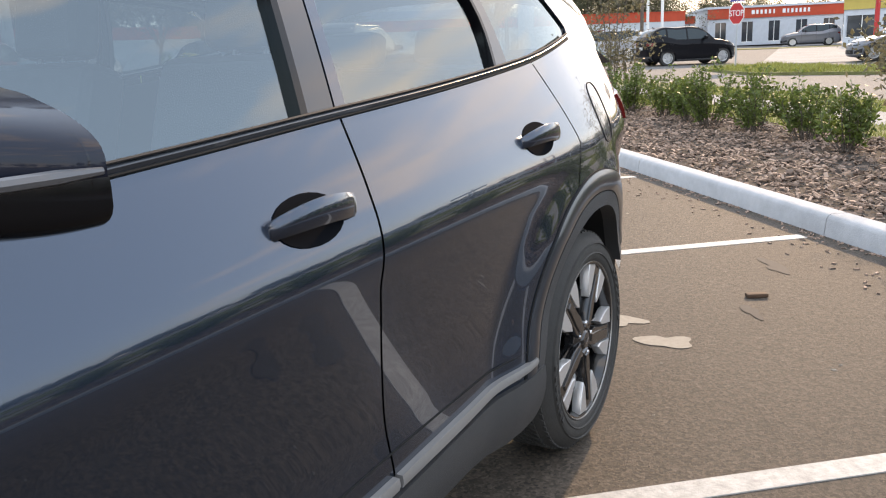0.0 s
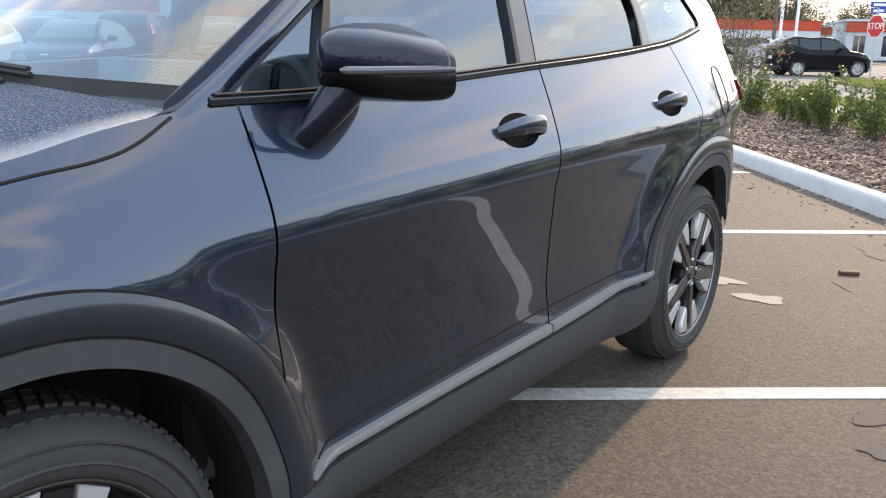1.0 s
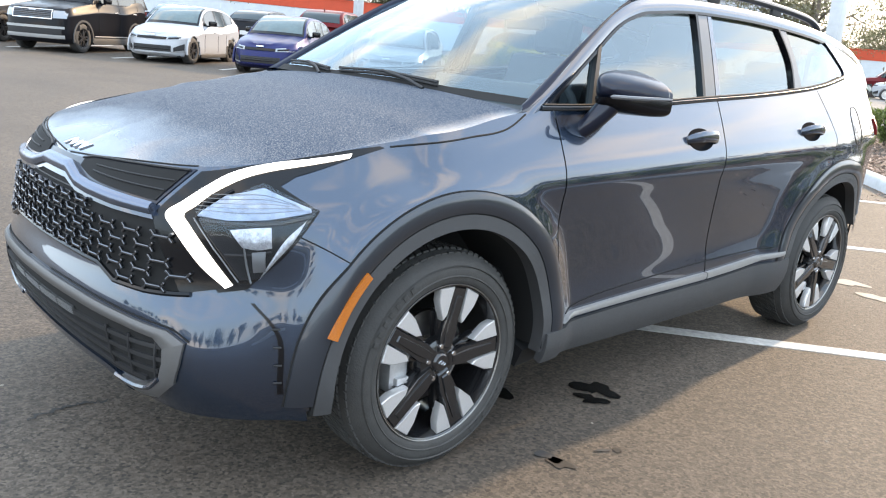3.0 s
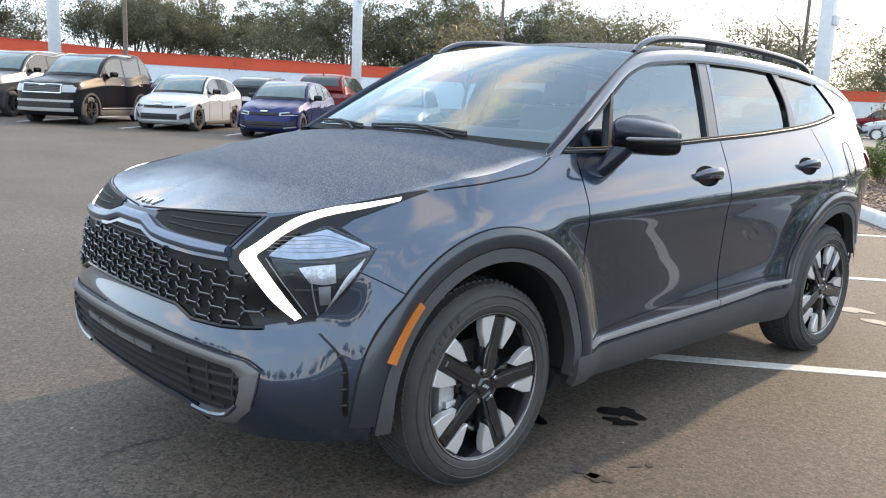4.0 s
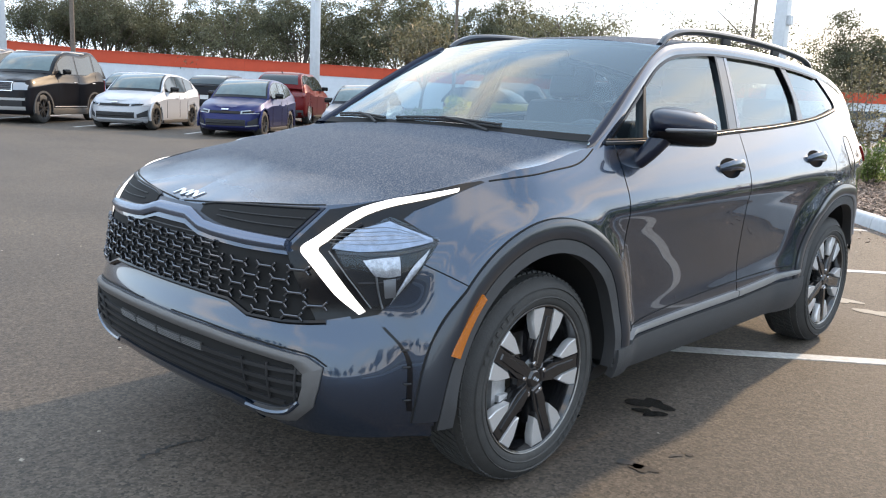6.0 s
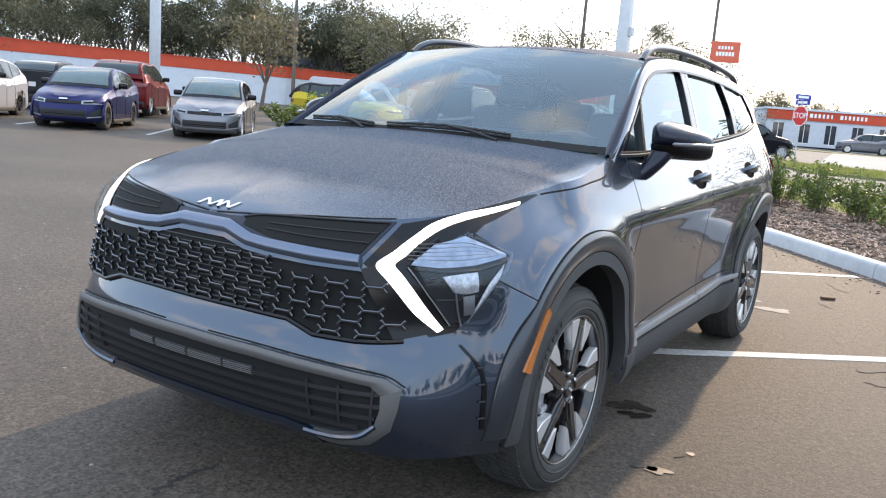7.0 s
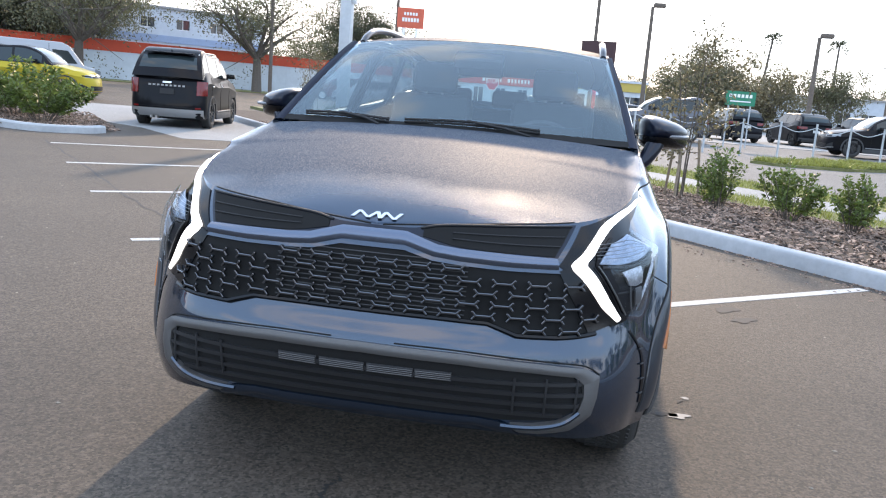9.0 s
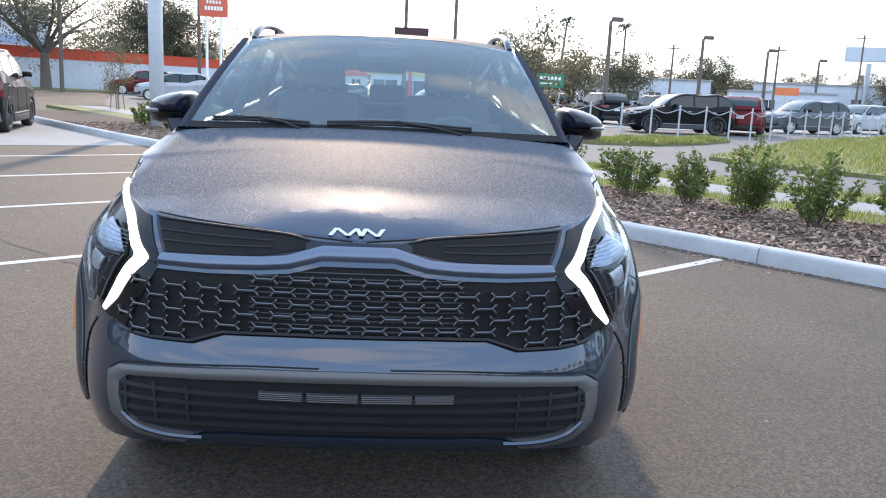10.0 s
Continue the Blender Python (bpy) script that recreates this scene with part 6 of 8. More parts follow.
def loose_chips(count):
    """Bark chips blown on to the asphalt along the kerb's foot."""
    vs, fs = [], []
    for i in range(count):
        a_, b_ = KERB_A - 0.015 - 0.5 * nrg.random() ** 4, nrg.choice((0.9, 2.6, 3.8, 5.5, 7.0)) + nrg.normal(0, 0.55)
        x_, y_ = lot(a_, b_)
        ll, ww, tt_ = nrg.uniform(0.006, 0.024), nrg.uniform(0.004, 0.010), nrg.uniform(0, 6.28)
        c0, s0_ = math.cos(tt_), math.sin(tt_)
        k = len(vs)
        for zz_, sc_ in ((0.001, 1.0), (0.008, 0.7)):
            for px_, py_ in ((-1, -1), (1, -1), (1, 1), (-1, 1)):
                vs.append((x_ + sc_ * (px_ * ll * c0 - py_ * ww * s0_), y_ + sc_ * (px_ * ll * s0_ + py_ * ww * c0), zz_ + float(rise(x_))))
        fs += [(k + 4, k + 5, k + 6, k + 7), (k, k + 1, k + 5, k + 4), (k + 1, k + 2, k + 6, k + 5), (k + 2, k + 3, k + 7, k + 6), (k + 3, k, k + 4, k + 7)]
    return np.array(vs), fs


tagged(part("loose_bark", loose_chips(420), MULCH, sharp=20), "bark chips and leaf litter along the kerb's foot", "litter", kind="stuff")
tagged(part("bark_mulch", (v, f), MULCH, sharp=20), "brown bark chips strewn over the bed", "mulch", kind="stuff")


# grass blades over the verges
def blades(name, areas, n, hgt, label):
    w = np.array([abs((a1 - a0) * (b1 - b0)) for a0, a1, b0, b1, z in areas])
    vs, fs, k = [], [], 0
    for (a0, a1, b0, b1, z), c in zip(areas, (w / w.sum() * n).astype(int)):
        a, b = nrg.uniform(a0, a1, c), nrg.uniform(b0, b1, c)
        x, y = E1.x * a + E2.x * b, E1.y * a + E2.y * b
        t = nrg.uniform(0, 6.28, c)
        h = hgt * nrg.uniform(0.5, 1.3, c)
        wd = 0.006
        base = np.stack([x, y, rise(x) + z], 1)
        sd = np.stack([np.cos(t) * wd, np.sin(t) * wd, 0 * t], 1)
        tip = base + np.stack([nrg.normal(0, 0.35, c) * h, nrg.normal(0, 0.35, c) * h, h], 1)
        vs.append(np.stack([base - sd, base + sd, tip], 1).reshape(-1, 3))
        fs += [(k + 3 * i, k + 3 * i + 1, k + 3 * i + 2) for i in range(c)]
        k += 3 * c
    tagged(part(name, (np.concatenate(vs), fs), GRASSLEAF, sharp=0), label, "grass", kind="stuff")


GRASSLEAF = leaf_material("grass blades", (0.210, 0.235, 0.060), 0.4)
blades("grass_blades", [(7.92, 8.95, -4, 16, 0.10), (10.05, 11.55, -4, 18, 0.09)], 30000, 0.065, "short sunlit grass of the verges")


# ---- trees ----
def tree(seed, height, spread, trunk_h, trunk_r, limbs, count, leaf, size, clump=0.55, flat=0.7):
    """Trunk and limbs with a crown of leaf clumps round the limb ends."""
    q = np.random.default_rng(seed)
    wood, tips = [], []
    lean = q.normal(0, 0.04, 2)
    tp = np.array([(0, 0, -0.1), (lean[0] * trunk_h, lean[1] * trunk_h, trunk_h * 0.5), (lean[0] * 2 * trunk_h, lean[1] * 2 * trunk_h, trunk_h)])
    path = smooth_path(tp, 4)
    wood.append(tube_points(path, np.linspace(trunk_r * 1.25, trunk_r * 0.8, len(path)), 9))
    for k in range(limbs):
        t = 2 * math.pi * (k + q.random() * 0.7) / limbs
        up = q.uniform(0.25, 1.0)
        end = tp[2] + np.array([math.cos(t) * spread * (1.15 - 0.75 * up), math.sin(t) * spread * (1.15 - 0.75 * up), (height - trunk_h) * (0.25 + 0.7 * up)])
        mid = tp[2] * 0.45 + end * 0.55 + q.normal(0, 0.08 * spread, 3)
        p = smooth_path([tp[2] - np.array([0, 0, 0.15]), mid, end], 5)
        wood.append(tube_points(p, np.linspace(trunk_r * 0.55, trunk_r * 0.10, len(p)), 6))
        tips += [end, (mid + end) / 2]
        for j in range(3):
            s = p[4 + 2 * j]
            e = s + q.normal(0, 1, 3) * spread * np.array([0.35, 0.35, 0.25]) + np.array([0, 0, 0.1 * height])
            wood.append(tube_points(smooth_path([s, (s + e) / 2 + q.normal(0, 0.05, 3), e], 3), np.linspace(trunk_r * 0.22, trunk_r * 0.05, 7), 5))
            tips.append(e)
    tips = np.array(tips)
    per = count // len(tips)
    cs = []
    for c in tips:
        sub = c + q.normal(0, 1, (5, 3)) * clump * spread * np.array([0.42, 0.42, 0.30])
        pts = sub[q.integers(0, 5, per)] + q.normal(0, 1, (per, 3)) * clump * spread * np.array([0.20, 0.20, 0.15])
        cs.append(pts)
    cs = np.concatenate(cs)
    nm = q.normal(0, 1, cs.shape)
    return join(*wood), leaves(cs, nm, size, seed + 3, 0.55)


def plant_tree(name, label, args, leaf, group=""):
    t = thing(name, label, "tree", group=group)
    wd_, lv = tree(*args)
    part("trunk", wd_, BARK, t)
    part("crown", lv, leaf, t, sharp=0)
    return t


def wild_blades(name, outlines, n, hgt, label):
    """Rough grass over plots given by their corners in the plan."""
    vs, fs, k = [], [], 0
    for outline, share_ in outlines:
        o = np.array(outline, float)
        lo, hi = o.min(0), o.max(0)
        p = nrg.uniform(lo, hi, (int(n * share_) * 2, 2))
        ins = np.zeros(len(p), bool)
        for (x0, y0), (x1, y1) in zip(o, np.roll(o, -1, 0)):
            cr = ((y0 > p[:, 1]) != (y1 > p[:, 1])) & (p[:, 0] < (x1 - x0) * (p[:, 1] - y0) / (y1 - y0 + 1e-9) + x0)
            ins ^= cr
        p = p[ins]
        c = len(p)
        t = nrg.uniform(0, 6.28, c)
        patch = 0.6 + 0.6 * np.sin(p[:, 0] * 1.9 + 0.7 * np.sin(p[:, 1] * 2.3)) ** 2
        h = hgt * nrg.uniform(0.4, 1.3, c) * patch
        base = np.stack([p[:, 0], p[:, 1], rise(p[:, 0]) + 0.09], 1)
        sd = np.stack([np.cos(t), np.sin(t), 0 * t], 1) * 0.016
        tip = base + np.stack([nrg.normal(0, 0.5, c) * h, nrg.normal(0, 0.5, c) * h, h], 1)
        vs.append(np.stack([base - sd, base + sd, tip], 1).reshape(-1, 3))
        fs += [(k + 3 * i, k + 3 * i + 1, k + 3 * i + 2) for i in range(c)]
        k += 3 * c
    tagged(part(name, (np.concatenate(vs), fs), GRASSLEAF, sharp=0), label, "grass", kind="stuff")


wild_blades("rough_grass", [(ISLAND, 0.66), (STRIP, 0.22), (CORNER, 0.12)], 60000, 0.13, "rough sunlit yellow-green grass of the islands")

# staked young trees in the bed
YOUNG = "young trees in the bed"
yt = thing("young_tree", "slender multi-stemmed young tree tied to stakes", "tree", group=YOUNG)
q = np.random.default_rng(5)
wood, tips = [], []
for k in range(4):
    t = 2 * math.pi * k / 4 + 0.4
    e = np.array([0.30 * math.cos(t), 0.30 * math.sin(t), 2.15 + 0.3 * q.random()])
    p = smooth_path([(0.05 * math.cos(t), 0.05 * math.sin(t), 0), (0.10 * math.cos(t), 0.10 * math.sin(t), 0.9), e], 5)
    wood.append(tube_points(p, np.linspace(0.016, 0.005, len(p)), 6))
    for j in range(7):
        s = p[4 + j % 6]
        en = s + q.normal(0, 1, 3) * np.array([0.32, 0.32, 0.14]) + np.array([0, 0, 0.22])
        wood.append(tube_points([s, (s + en) / 2 + q.normal(0, 0.03, 3), en], [0.006, 0.004, 0.002], 5))
        tips.append(en)
part("trunk", join(*wood), BARK, yt)
tips = np.array(tips)
cs = tips[q.integers(0, len(tips), 1900)] + q.normal(0, 0.12, (1900, 3))
part("crown", leaves(cs, q.normal(0, 1, cs.shape), 0.065, 77, 0.5), SPARSE, yt, sharp=0)
for k in range(3):
    t = 2 * math.pi * k / 3 + 0.2
    part("stake", recalc(tube_points([(0.30 * math.cos(t), 0.30 * math.sin(t), -0.1), (0.20 * math.cos(t), 0.20 * math.sin(t), 0.85)], 0.020, 8)), STAKE, yt, "timber stake")
    part("tie", recalc(tube_points([(0.215 * math.cos(t), 0.215 * math.sin(t), 0.66), (0.05 * math.cos(t), 0.05 * math.sin(t), 0.66)], 0.006, 6)), BLACKMATT, yt, "black tree tie")
yt.matrix_basis = Matrix.Translation(lot3(7.45, 5.94, 0.10))
copy_thing(yt, Matrix.Translation(lot3(7.5, 13.9, 0.10)) @ Matrix.Rotation(1.9, 4, "Z"))
copy_thing(yt, Matrix.Translation((-10.3, 28.0, 0.12)) @ Matrix.Rotation(0.7, 4, "Z"))

# ---- island with its bush between the bays ----
slab("island_bed", [(-1.35, 15.6), (-0.7, 14.4), (0.3, 14.7), (1.0, 16.2), (0.9, 17.8), (0.2, 19.6), (-0.6, 21.5), (-1.85, 21.5)], 0.045, SOIL, "mulched island bed among the bays", "soil", thick=0.06)
isl = tagged(new("island_kerb"), "pale concrete kerb round the island bed", "kerb", kind="structure")
ik = smooth_path([(-2.05, 21.5), (-1.70, 18.5), (-1.45, 16.0), (-1.20, 14.9), (-0.60, 14.25), (0.15, 14.30), (0.55, 14.62)], 5)
pr = [(-0.09, -0.05), (-0.085, 0.11), (-0.06, 0.14), (0.06, 0.14), (0.09, 0.10), (0.095, -0.05)]
q_ = np.empty((len(ik), len(pr), 3))
for i, (aa, bb) in enumerate(ik):
    d = ik[min(i + 1, len(ik) - 1)] - ik[max(i - 1, 0)]
    d /= np.linalg.norm(d)
    for j, (o, z) in enumerate(pr):
        x, y = lot(aa - d[1] * o, bb + d[0] * o)
        q_[i, j] = (x, y, z + float(rise(x)))
part("kerb_length", recalc(grid_mesh(q_)), KERBMAT, isl)
isl_b = thing("shrub", "broad sunlit green shrub on the island bed", "shrub")
st, lv = bush(91, 0.95, 0.95, 3600, 0.085)
part("stem", st, BARK, isl_b)
part("foliage", lv, LEAF, isl_b, sharp=0)
isl_b.matrix_basis = Matrix.Translation(lot3(-0.45, 15.9, 0.08)) @ Matrix.Diagonal((1.2, 1.2, 1.12, 1))
copy_thing(isl_b, Matrix.Translation(lot3(-0.85, 17.4, 0.08)) @ Matrix.Rotation(2, 4, "Z") @ Matrix.Diagonal((1.15, 1.15, 1.1, 1)))

# ---- trees behind the long wall ----
WOOD = "trees behind the wall"
WALL0, WALLM, WALL1 = Vector((-62.0, -4.0)), Vector((-35.5, 43.5)), Vector((-14.0, 68.0))
wdir = (WALLM - WALL0).normalized()
wnor = Vector((-wdir.y, wdir.x))
masters = [plant_tree("tree", "tall dull-green tree behind the wall", (201, 8.6, 3.4, 1.3, 0.20, 9, 20000, None, 0.17), TREELEAF, WOOD),
           plant_tree("tree", "tall dark-green tree behind the wall", (202, 10.5, 3.0, 1.6, 0.19, 9, 20000, None, 0.16), PINE, WOOD),
           plant_tree("tree", "thin-crowned tree behind the wall", (203, 7.6, 3.6, 0.9, 0.18, 10, 13000, None, 0.16), TREELEAF, WOOD),
           plant_tree("tree", "slim dark tree behind the wall", (204, 9.5, 2.0, 1.6, 0.15, 8, 12000, None, 0.16), PINE, WOOD)]
n_ = 0
for k in range(50):
    q = random.Random(300 + k)
    s = 4 + k * 1.75 + q.uniform(-0.8, 0.8)
    if 63 < s < 84 or 19 < s < 23:
        continue
    base_ = WALL0 + wdir * s if s < 54 else WALLM + (WALL1 - WALLM).normalized() * (s - 54)
    p = base_ + wnor * (3.5 + 9.0 * q.random())
    sc = q.uniform(0.72, 1.02)
    m = Matrix.Translation((p.x, p.y, float(rise(p.x)))) @ Matrix.Rotation(q.uniform(0, 6.28), 4, "Z")
    ob = masters[n_] if n_ < 4 else copy_thing(masters[q.randrange(4)], m)
    ob.matrix_basis = m @ Matrix.Diagonal((sc, sc, sc, 1))
    n_ += 1

# two spreading oaks on this side of the pale house
oak = plant_tree("oak_tree", "spreading oak with a dark twisting trunk", (221, 7.2, 4.2, 2.4, 0.30, 9, 9000, None, 0.17), TREELEAF, "oaks by the wall")
oak.matrix_basis = pose(-31.5, 44.5, 0.5)
copy_thing(oak, pose(-22.8, 52.0, 0.4, 0, 0, 140))
lone = plant_tree("tree", "young bare-limbed tree in front of the wall", (231, 4.6, 1.9, 1.4, 0.09, 6, 1500, None, 0.20), SPARSE)
lone.matrix_basis = pose(-27.5, 27.0, 0.45)

# distant tree line across the road and round the horizon
far = [plant_tree("tree", "hazy distant tree beyond the road", (241, 8.0, 4.0, 1.4, 0.25, 8, 9000, None, 0.28), TREELEAF, "distant trees"),
       plant_tree("tree", "hazy distant bushy tree beyond the road", (242, 5.6, 4.2, 0.8, 0.22, 8, 9000, None, 0.28), SPARSE, "distant trees")]
n_ = 0
for k in range(58):
    q = random.Random(500 + k)
    ang = radians(-26 + 1.55 * k + q.uniform(-0.6, 0.6))
    d = 128 + q.uniform(-14, 30)
    x, y = d * math.sin(ang), d * math.cos(ang)
    sc = q.uniform(0.6, 1.0)
    m = Matrix.Translation((x, y, 0)) @ Matrix.Rotation(q.uniform(0, 6.28), 4, "Z")
    ob = far[n_] if n_ < 2 else copy_thing(far[k % 2], m)
    ob.matrix_basis = m @ Matrix.Diagonal((sc, sc, sc, 1))
    n_ += 1
for k, (x, y, sc) in enumerate(((11.0, 77, 0.85), (15.0, 76, 0.95), (22, 80, 0.72), (4.0, 84, 0.65))):
    ob = copy_thing(far[k % 2], pose(x, y, 0, 0, 0, 70 * k))
    ob.matrix_basis = pose(x, y, 0, 0, 0, 70 * k) @ Matrix.Diagonal((sc, sc, sc, 1))
# palms
palm = thing("palm_tree", "tall thin palm with a small tufted crown", "palm", group="palms")
part("trunk", recalc(tube_points(smooth_path([(0, 0, 0), (0.2, 0, 6), (0.7, 0.1, 12)], 5), np.linspace(0.20, 0.12, 11), 8)), BARK, palm)
q = np.random.default_rng(9)
cs, nm = [], []
for k in range(26):
    t, e = q.uniform(0, 6.28), q.uniform(-0.5, 1.1)
    d = np.array([math.cos(t) * math.cos(e), math.sin(t) * math.cos(e), math.sin(e)])
    for u in np.linspace(0.1, 1.1, 9):
        cs.append(np.array([0.7, 0.1, 12]) + d * u - np.array([0, 0, 0.45 * u * u]))
        nm.append(d)
part("crown", leaves(np.array(cs), np.array(nm), 0.45, 4, 0.3), PINE, palm, sharp=0)
palm.matrix_basis = pose(19.2, 100, -1.6)
copy_thing(palm, pose(28.4, 105, -1.5, 0, 0, 60))


# unseen trees that ring the place on the remaining sides, added for reflections
n_ = 0
for k in range(44):
    q = random.Random(800 + k)
    ang = radians(66 + 4.7 * k + q.uniform(-1.5, 1.5))
    d = 82 + q.uniform(-8, 22)
    x, y = d * math.sin(ang), d * math.cos(ang)
    if x < -52:
        continue
    sc = q.uniform(0.65, 1.0)
    ob = copy_thing(masters[q.randrange(4)], Matrix())
    ob.matrix_basis = Matrix.Translation((x, y, 0)) @ Matrix.Rotation(q.uniform(0, 6.28), 4, "Z") @ Matrix.Diagonal((sc, sc, sc, 1))
    tagged(ob, "leafy tree out of view, added for the reflections", "tree", "trees round the car park")
# ---- other parked cars ----
CARGLASS = mat("dark car glass", (0.022, 0.032, 0.034), 0.06, 0.0)
# screen glass: the sky's reflection is put in as a pale, mottled greenish base
SCREENGLASS = mat("car glass with painted sky reflection", (0.060, 0.092, 0.092), 0.08, 0.0, coat=0.5, grain=0.35, scale=1.6)
LAMPWHITE = mat("pale car lamp", (0.26, 0.28, 0.30), 0.12, 0.3, coat=0.6)
PLATE = mat("pale plate", (0.55, 0.55, 0.53), 0.5)
SHAPES = {
    # length, width, height, ground, bonnet, belt, screen foot, roof front, roof rear, tail foot, tail top
    "sedan": (3.98, 1.63, 1.44, 0.17, 0.86, 0.96, 1.18, 1.90, 3.02, 3.74, 1.06),
    "crossover": (4.3, 1.78, 1.61, 0.21, 1.02, 1.09, 1.22, 1.95, 3.78, 4.22, 1.14),
    "estate": (4.85, 1.88, 1.66, 0.22, 1.04, 1.12, 1.40, 2.15, 4.30, 4.74, 1.16),
    "suv": (4.38, 1.78, 1.82, 0.23, 1.18, 1.26, 1.34, 2.04, 3.98, 4.30, 1.24),
}


def car_wheel_mesh(rim_m):
    ty = lathe([(0.215, -0.01), (0.225, 0.004), (0.285, 0.008), (0.322, -0.012), (0.335, -0.04), (0.335, -0.18), (0.32, -0.21), (0.2, -0.20)], 28)
    v0 = part("tyre", recalc(ty), RUBBER)
    sp = [lathe([(0.0, -0.012), (0.05, -0.012), (0.06, -0.03)], 16), lathe([(0.195, -0.03), (0.205, -0.006), (0.218, -0.004), (0.222, -0.02)], 28), lathe([(0.0, -0.09), (0.2, -0.09)], 20)]
    for k in range(5):
        for d in (-0.20, 0.20):
            t = 2 * math.pi * k / 5 + d
            c, s = math.cos(t), math.sin(t)
            o = [(r * c - w * s, r * s + w * c) for r, w in ((0.04, -0.016), (0.2, -0.012), (0.2, 0.012), (0.04, 0.016))]
            sp.append(prism(o, -0.05, -0.012))
    v1 = part("rim", recalc(join(*sp)), rim_m)
    me = (v0.data, v1.data)
    bpy.data.objects.remove(v0)
    bpy.data.objects.remove(v1)
    return me


WHEELS = {"alloy": car_wheel_mesh(MACHINED), "dark": car_wheel_mesh(mat("dark car alloy", (0.05, 0.05, 0.052), 0.35, 0.6))}


def parked_car(kind, colour, m, label, group="", rims="alloy", name="car", clad=False, rails=False, rear_detail=False, roof=None):
    """A parked car with its nose at y = 0 facing -y, middle x = 0."""
    L, W, H, gz_, zb, belt_, s0, r0, r1, t0, tt = SHAPES[kind]
    car = thing(name, label, "car", m, group)
    hw = W / 2
    boxy = kind in ("suv", "estate")
    nf, pf = (0.13 * L, 3.3) if boxy else (0.20 * L, 2.5)      # depth and squareness of the nose in plan
    nr, pr_ = 0.10 * L, 3.6
    top = spline((0, 0.05 * L, 0.13 * L, s0 * 0.6 + 0.03 * L, s0 + 0.10, (s0 + t0) / 2, t0, L - 0.05, L), (zb - 0.17, zb - 0.115, zb - 0.06, zb - 0.005, belt_ - 0.015, belt_, tt, tt - 0.02, tt - 0.05))
    FR = np.array([0.0, 0.05, 0.15, 0.36, 0.55, 0.70, 0.775, 0.80, 0.92, 1.0])
    WF = np.array([0.90, 0.955, 0.985, 0.990, 0.985, 0.998, 1.004, 0.985, 0.955, 0.915])
    TF = np.array([0.14, 0.06, 0.01, 0.0, 0.015, 0.03, 0.045, 0.05, 0.09, 0.17]) * (0.6 if boxy else 1.0)
    TR = np.array([0.16, 0.08, 0.01, 0.0, 0.03, 0.05, 0.055, 0.06, 0.08, 0.12])

    def wide(y):
        w = hw * (1 - 0.035 * ((y - 0.5 * L) / (0.5 * L)) ** 2)
        if y < nf:
            w *= max(0.0, 1 - ((nf - y) / nf) ** pf) ** (1 / pf)
        if y > L - nr:
            w *= max(0.0, 1 - ((y - L + nr) / nr) ** pr_) ** (1 / pr_)
        return w

    def lean_y(y, fr):
        return y + np.interp(fr, FR, TF) * max(0.0, 1 - y / nf) - np.interp(fr, FR, TR) * max(0.0, 1 - (L - y) / nr)

    wy = (0.195 * L, 0.195 * L + 0.60 * L)
    wr = 0.335 * (H / 1.46) ** 0.45
    c_ = np.linspace(0, 1, 13)
    st = np.concatenate([nf * (1 - np.cos(c_ * math.pi / 2)), np.linspace(nf, L - nr, 62)[1:-1], L - nr + nr * np.sin(c_ * math.pi / 2)])
    tops = (0.86, 0.68, 0.45, 0.22, 0.0)
    half = np.empty((len(st), len(FR) + len(tops), 3))
    for i, y in enumerate(st):
        w, z1 = wide(y), float(top(y))
        for j, (fr, k) in enumerate(zip(FR, WF)):
            half[i, j] = (w * k, lean_y(y, fr), gz_ + (z1 - gz_) * fr)
        for j, t in enumerate(tops):
            half[i, len(FR) + j] = (w * 0.915 * t, lean_y(y, 1.0), z1 + 0.05 * (1 - t * t) + (0.016 if t == 0.68 else 0.0))
    v, f = grid_mesh(half)
    cut = ((np.hypot(half[..., 1] - wy[0], half[..., 2] - wr) < wr + 0.05) | (np.hypot(half[..., 1] - wy[1], half[..., 2] - wr) < wr + 0.05)).reshape(-1)
    f = [q for q in f if not all(cut[i] for i in q)]
    part("body", recalc(join((v, f), (mirror_x(v), f))), colour, car, sharp=32)
    bm = bmesh.new()
    box(bm, (W * 0.78, L * 0.86, 0.14), (0, L / 2, gz_ + 0.05), 0.03)
    part("underbody", bm, DARKVOID, car)

    # greenhouse
    zr = spline((s0, (s0 + r0) / 2, r0, (r0 + r1) / 2, r1, (r1 + t0) / 2, t0), (belt_ - 0.03, (belt_ + H) / 2 + 0.05, H - 0.03, H, H - 0.045, (H + tt) / 2 + 0.06, tt - 0.02))
    lean = 0.15 if boxy else 0.20
    gw = lambda y, z: hw * (1 - 0.035 * ((y - 0.5 * L) / (0.5 * L)) ** 2) * (0.925 - lean * max(0, (z - belt_)) / (H - belt_))
    bow = lambda y, t: -0.13 * (1 - t * t) * float(ramp(r0 + 0.5, s0, y)) + 0.10 * (1 - t * t) * float(ramp(r1 - 0.4, t0, y))
    edge_ = lambda y: belt_ - 0.05 + (float(zr(y)) - belt_ + 0.05) * 0.93
    ys = np.linspace(s0, t0, 40)
    prof_ = ((0.95, -0.012), (0.86, -0.002), (0.6, 0.004), (0.3, 0.009), (0.0, 0.010))
    cabp = np.empty((40, 3 + len(prof_), 3))
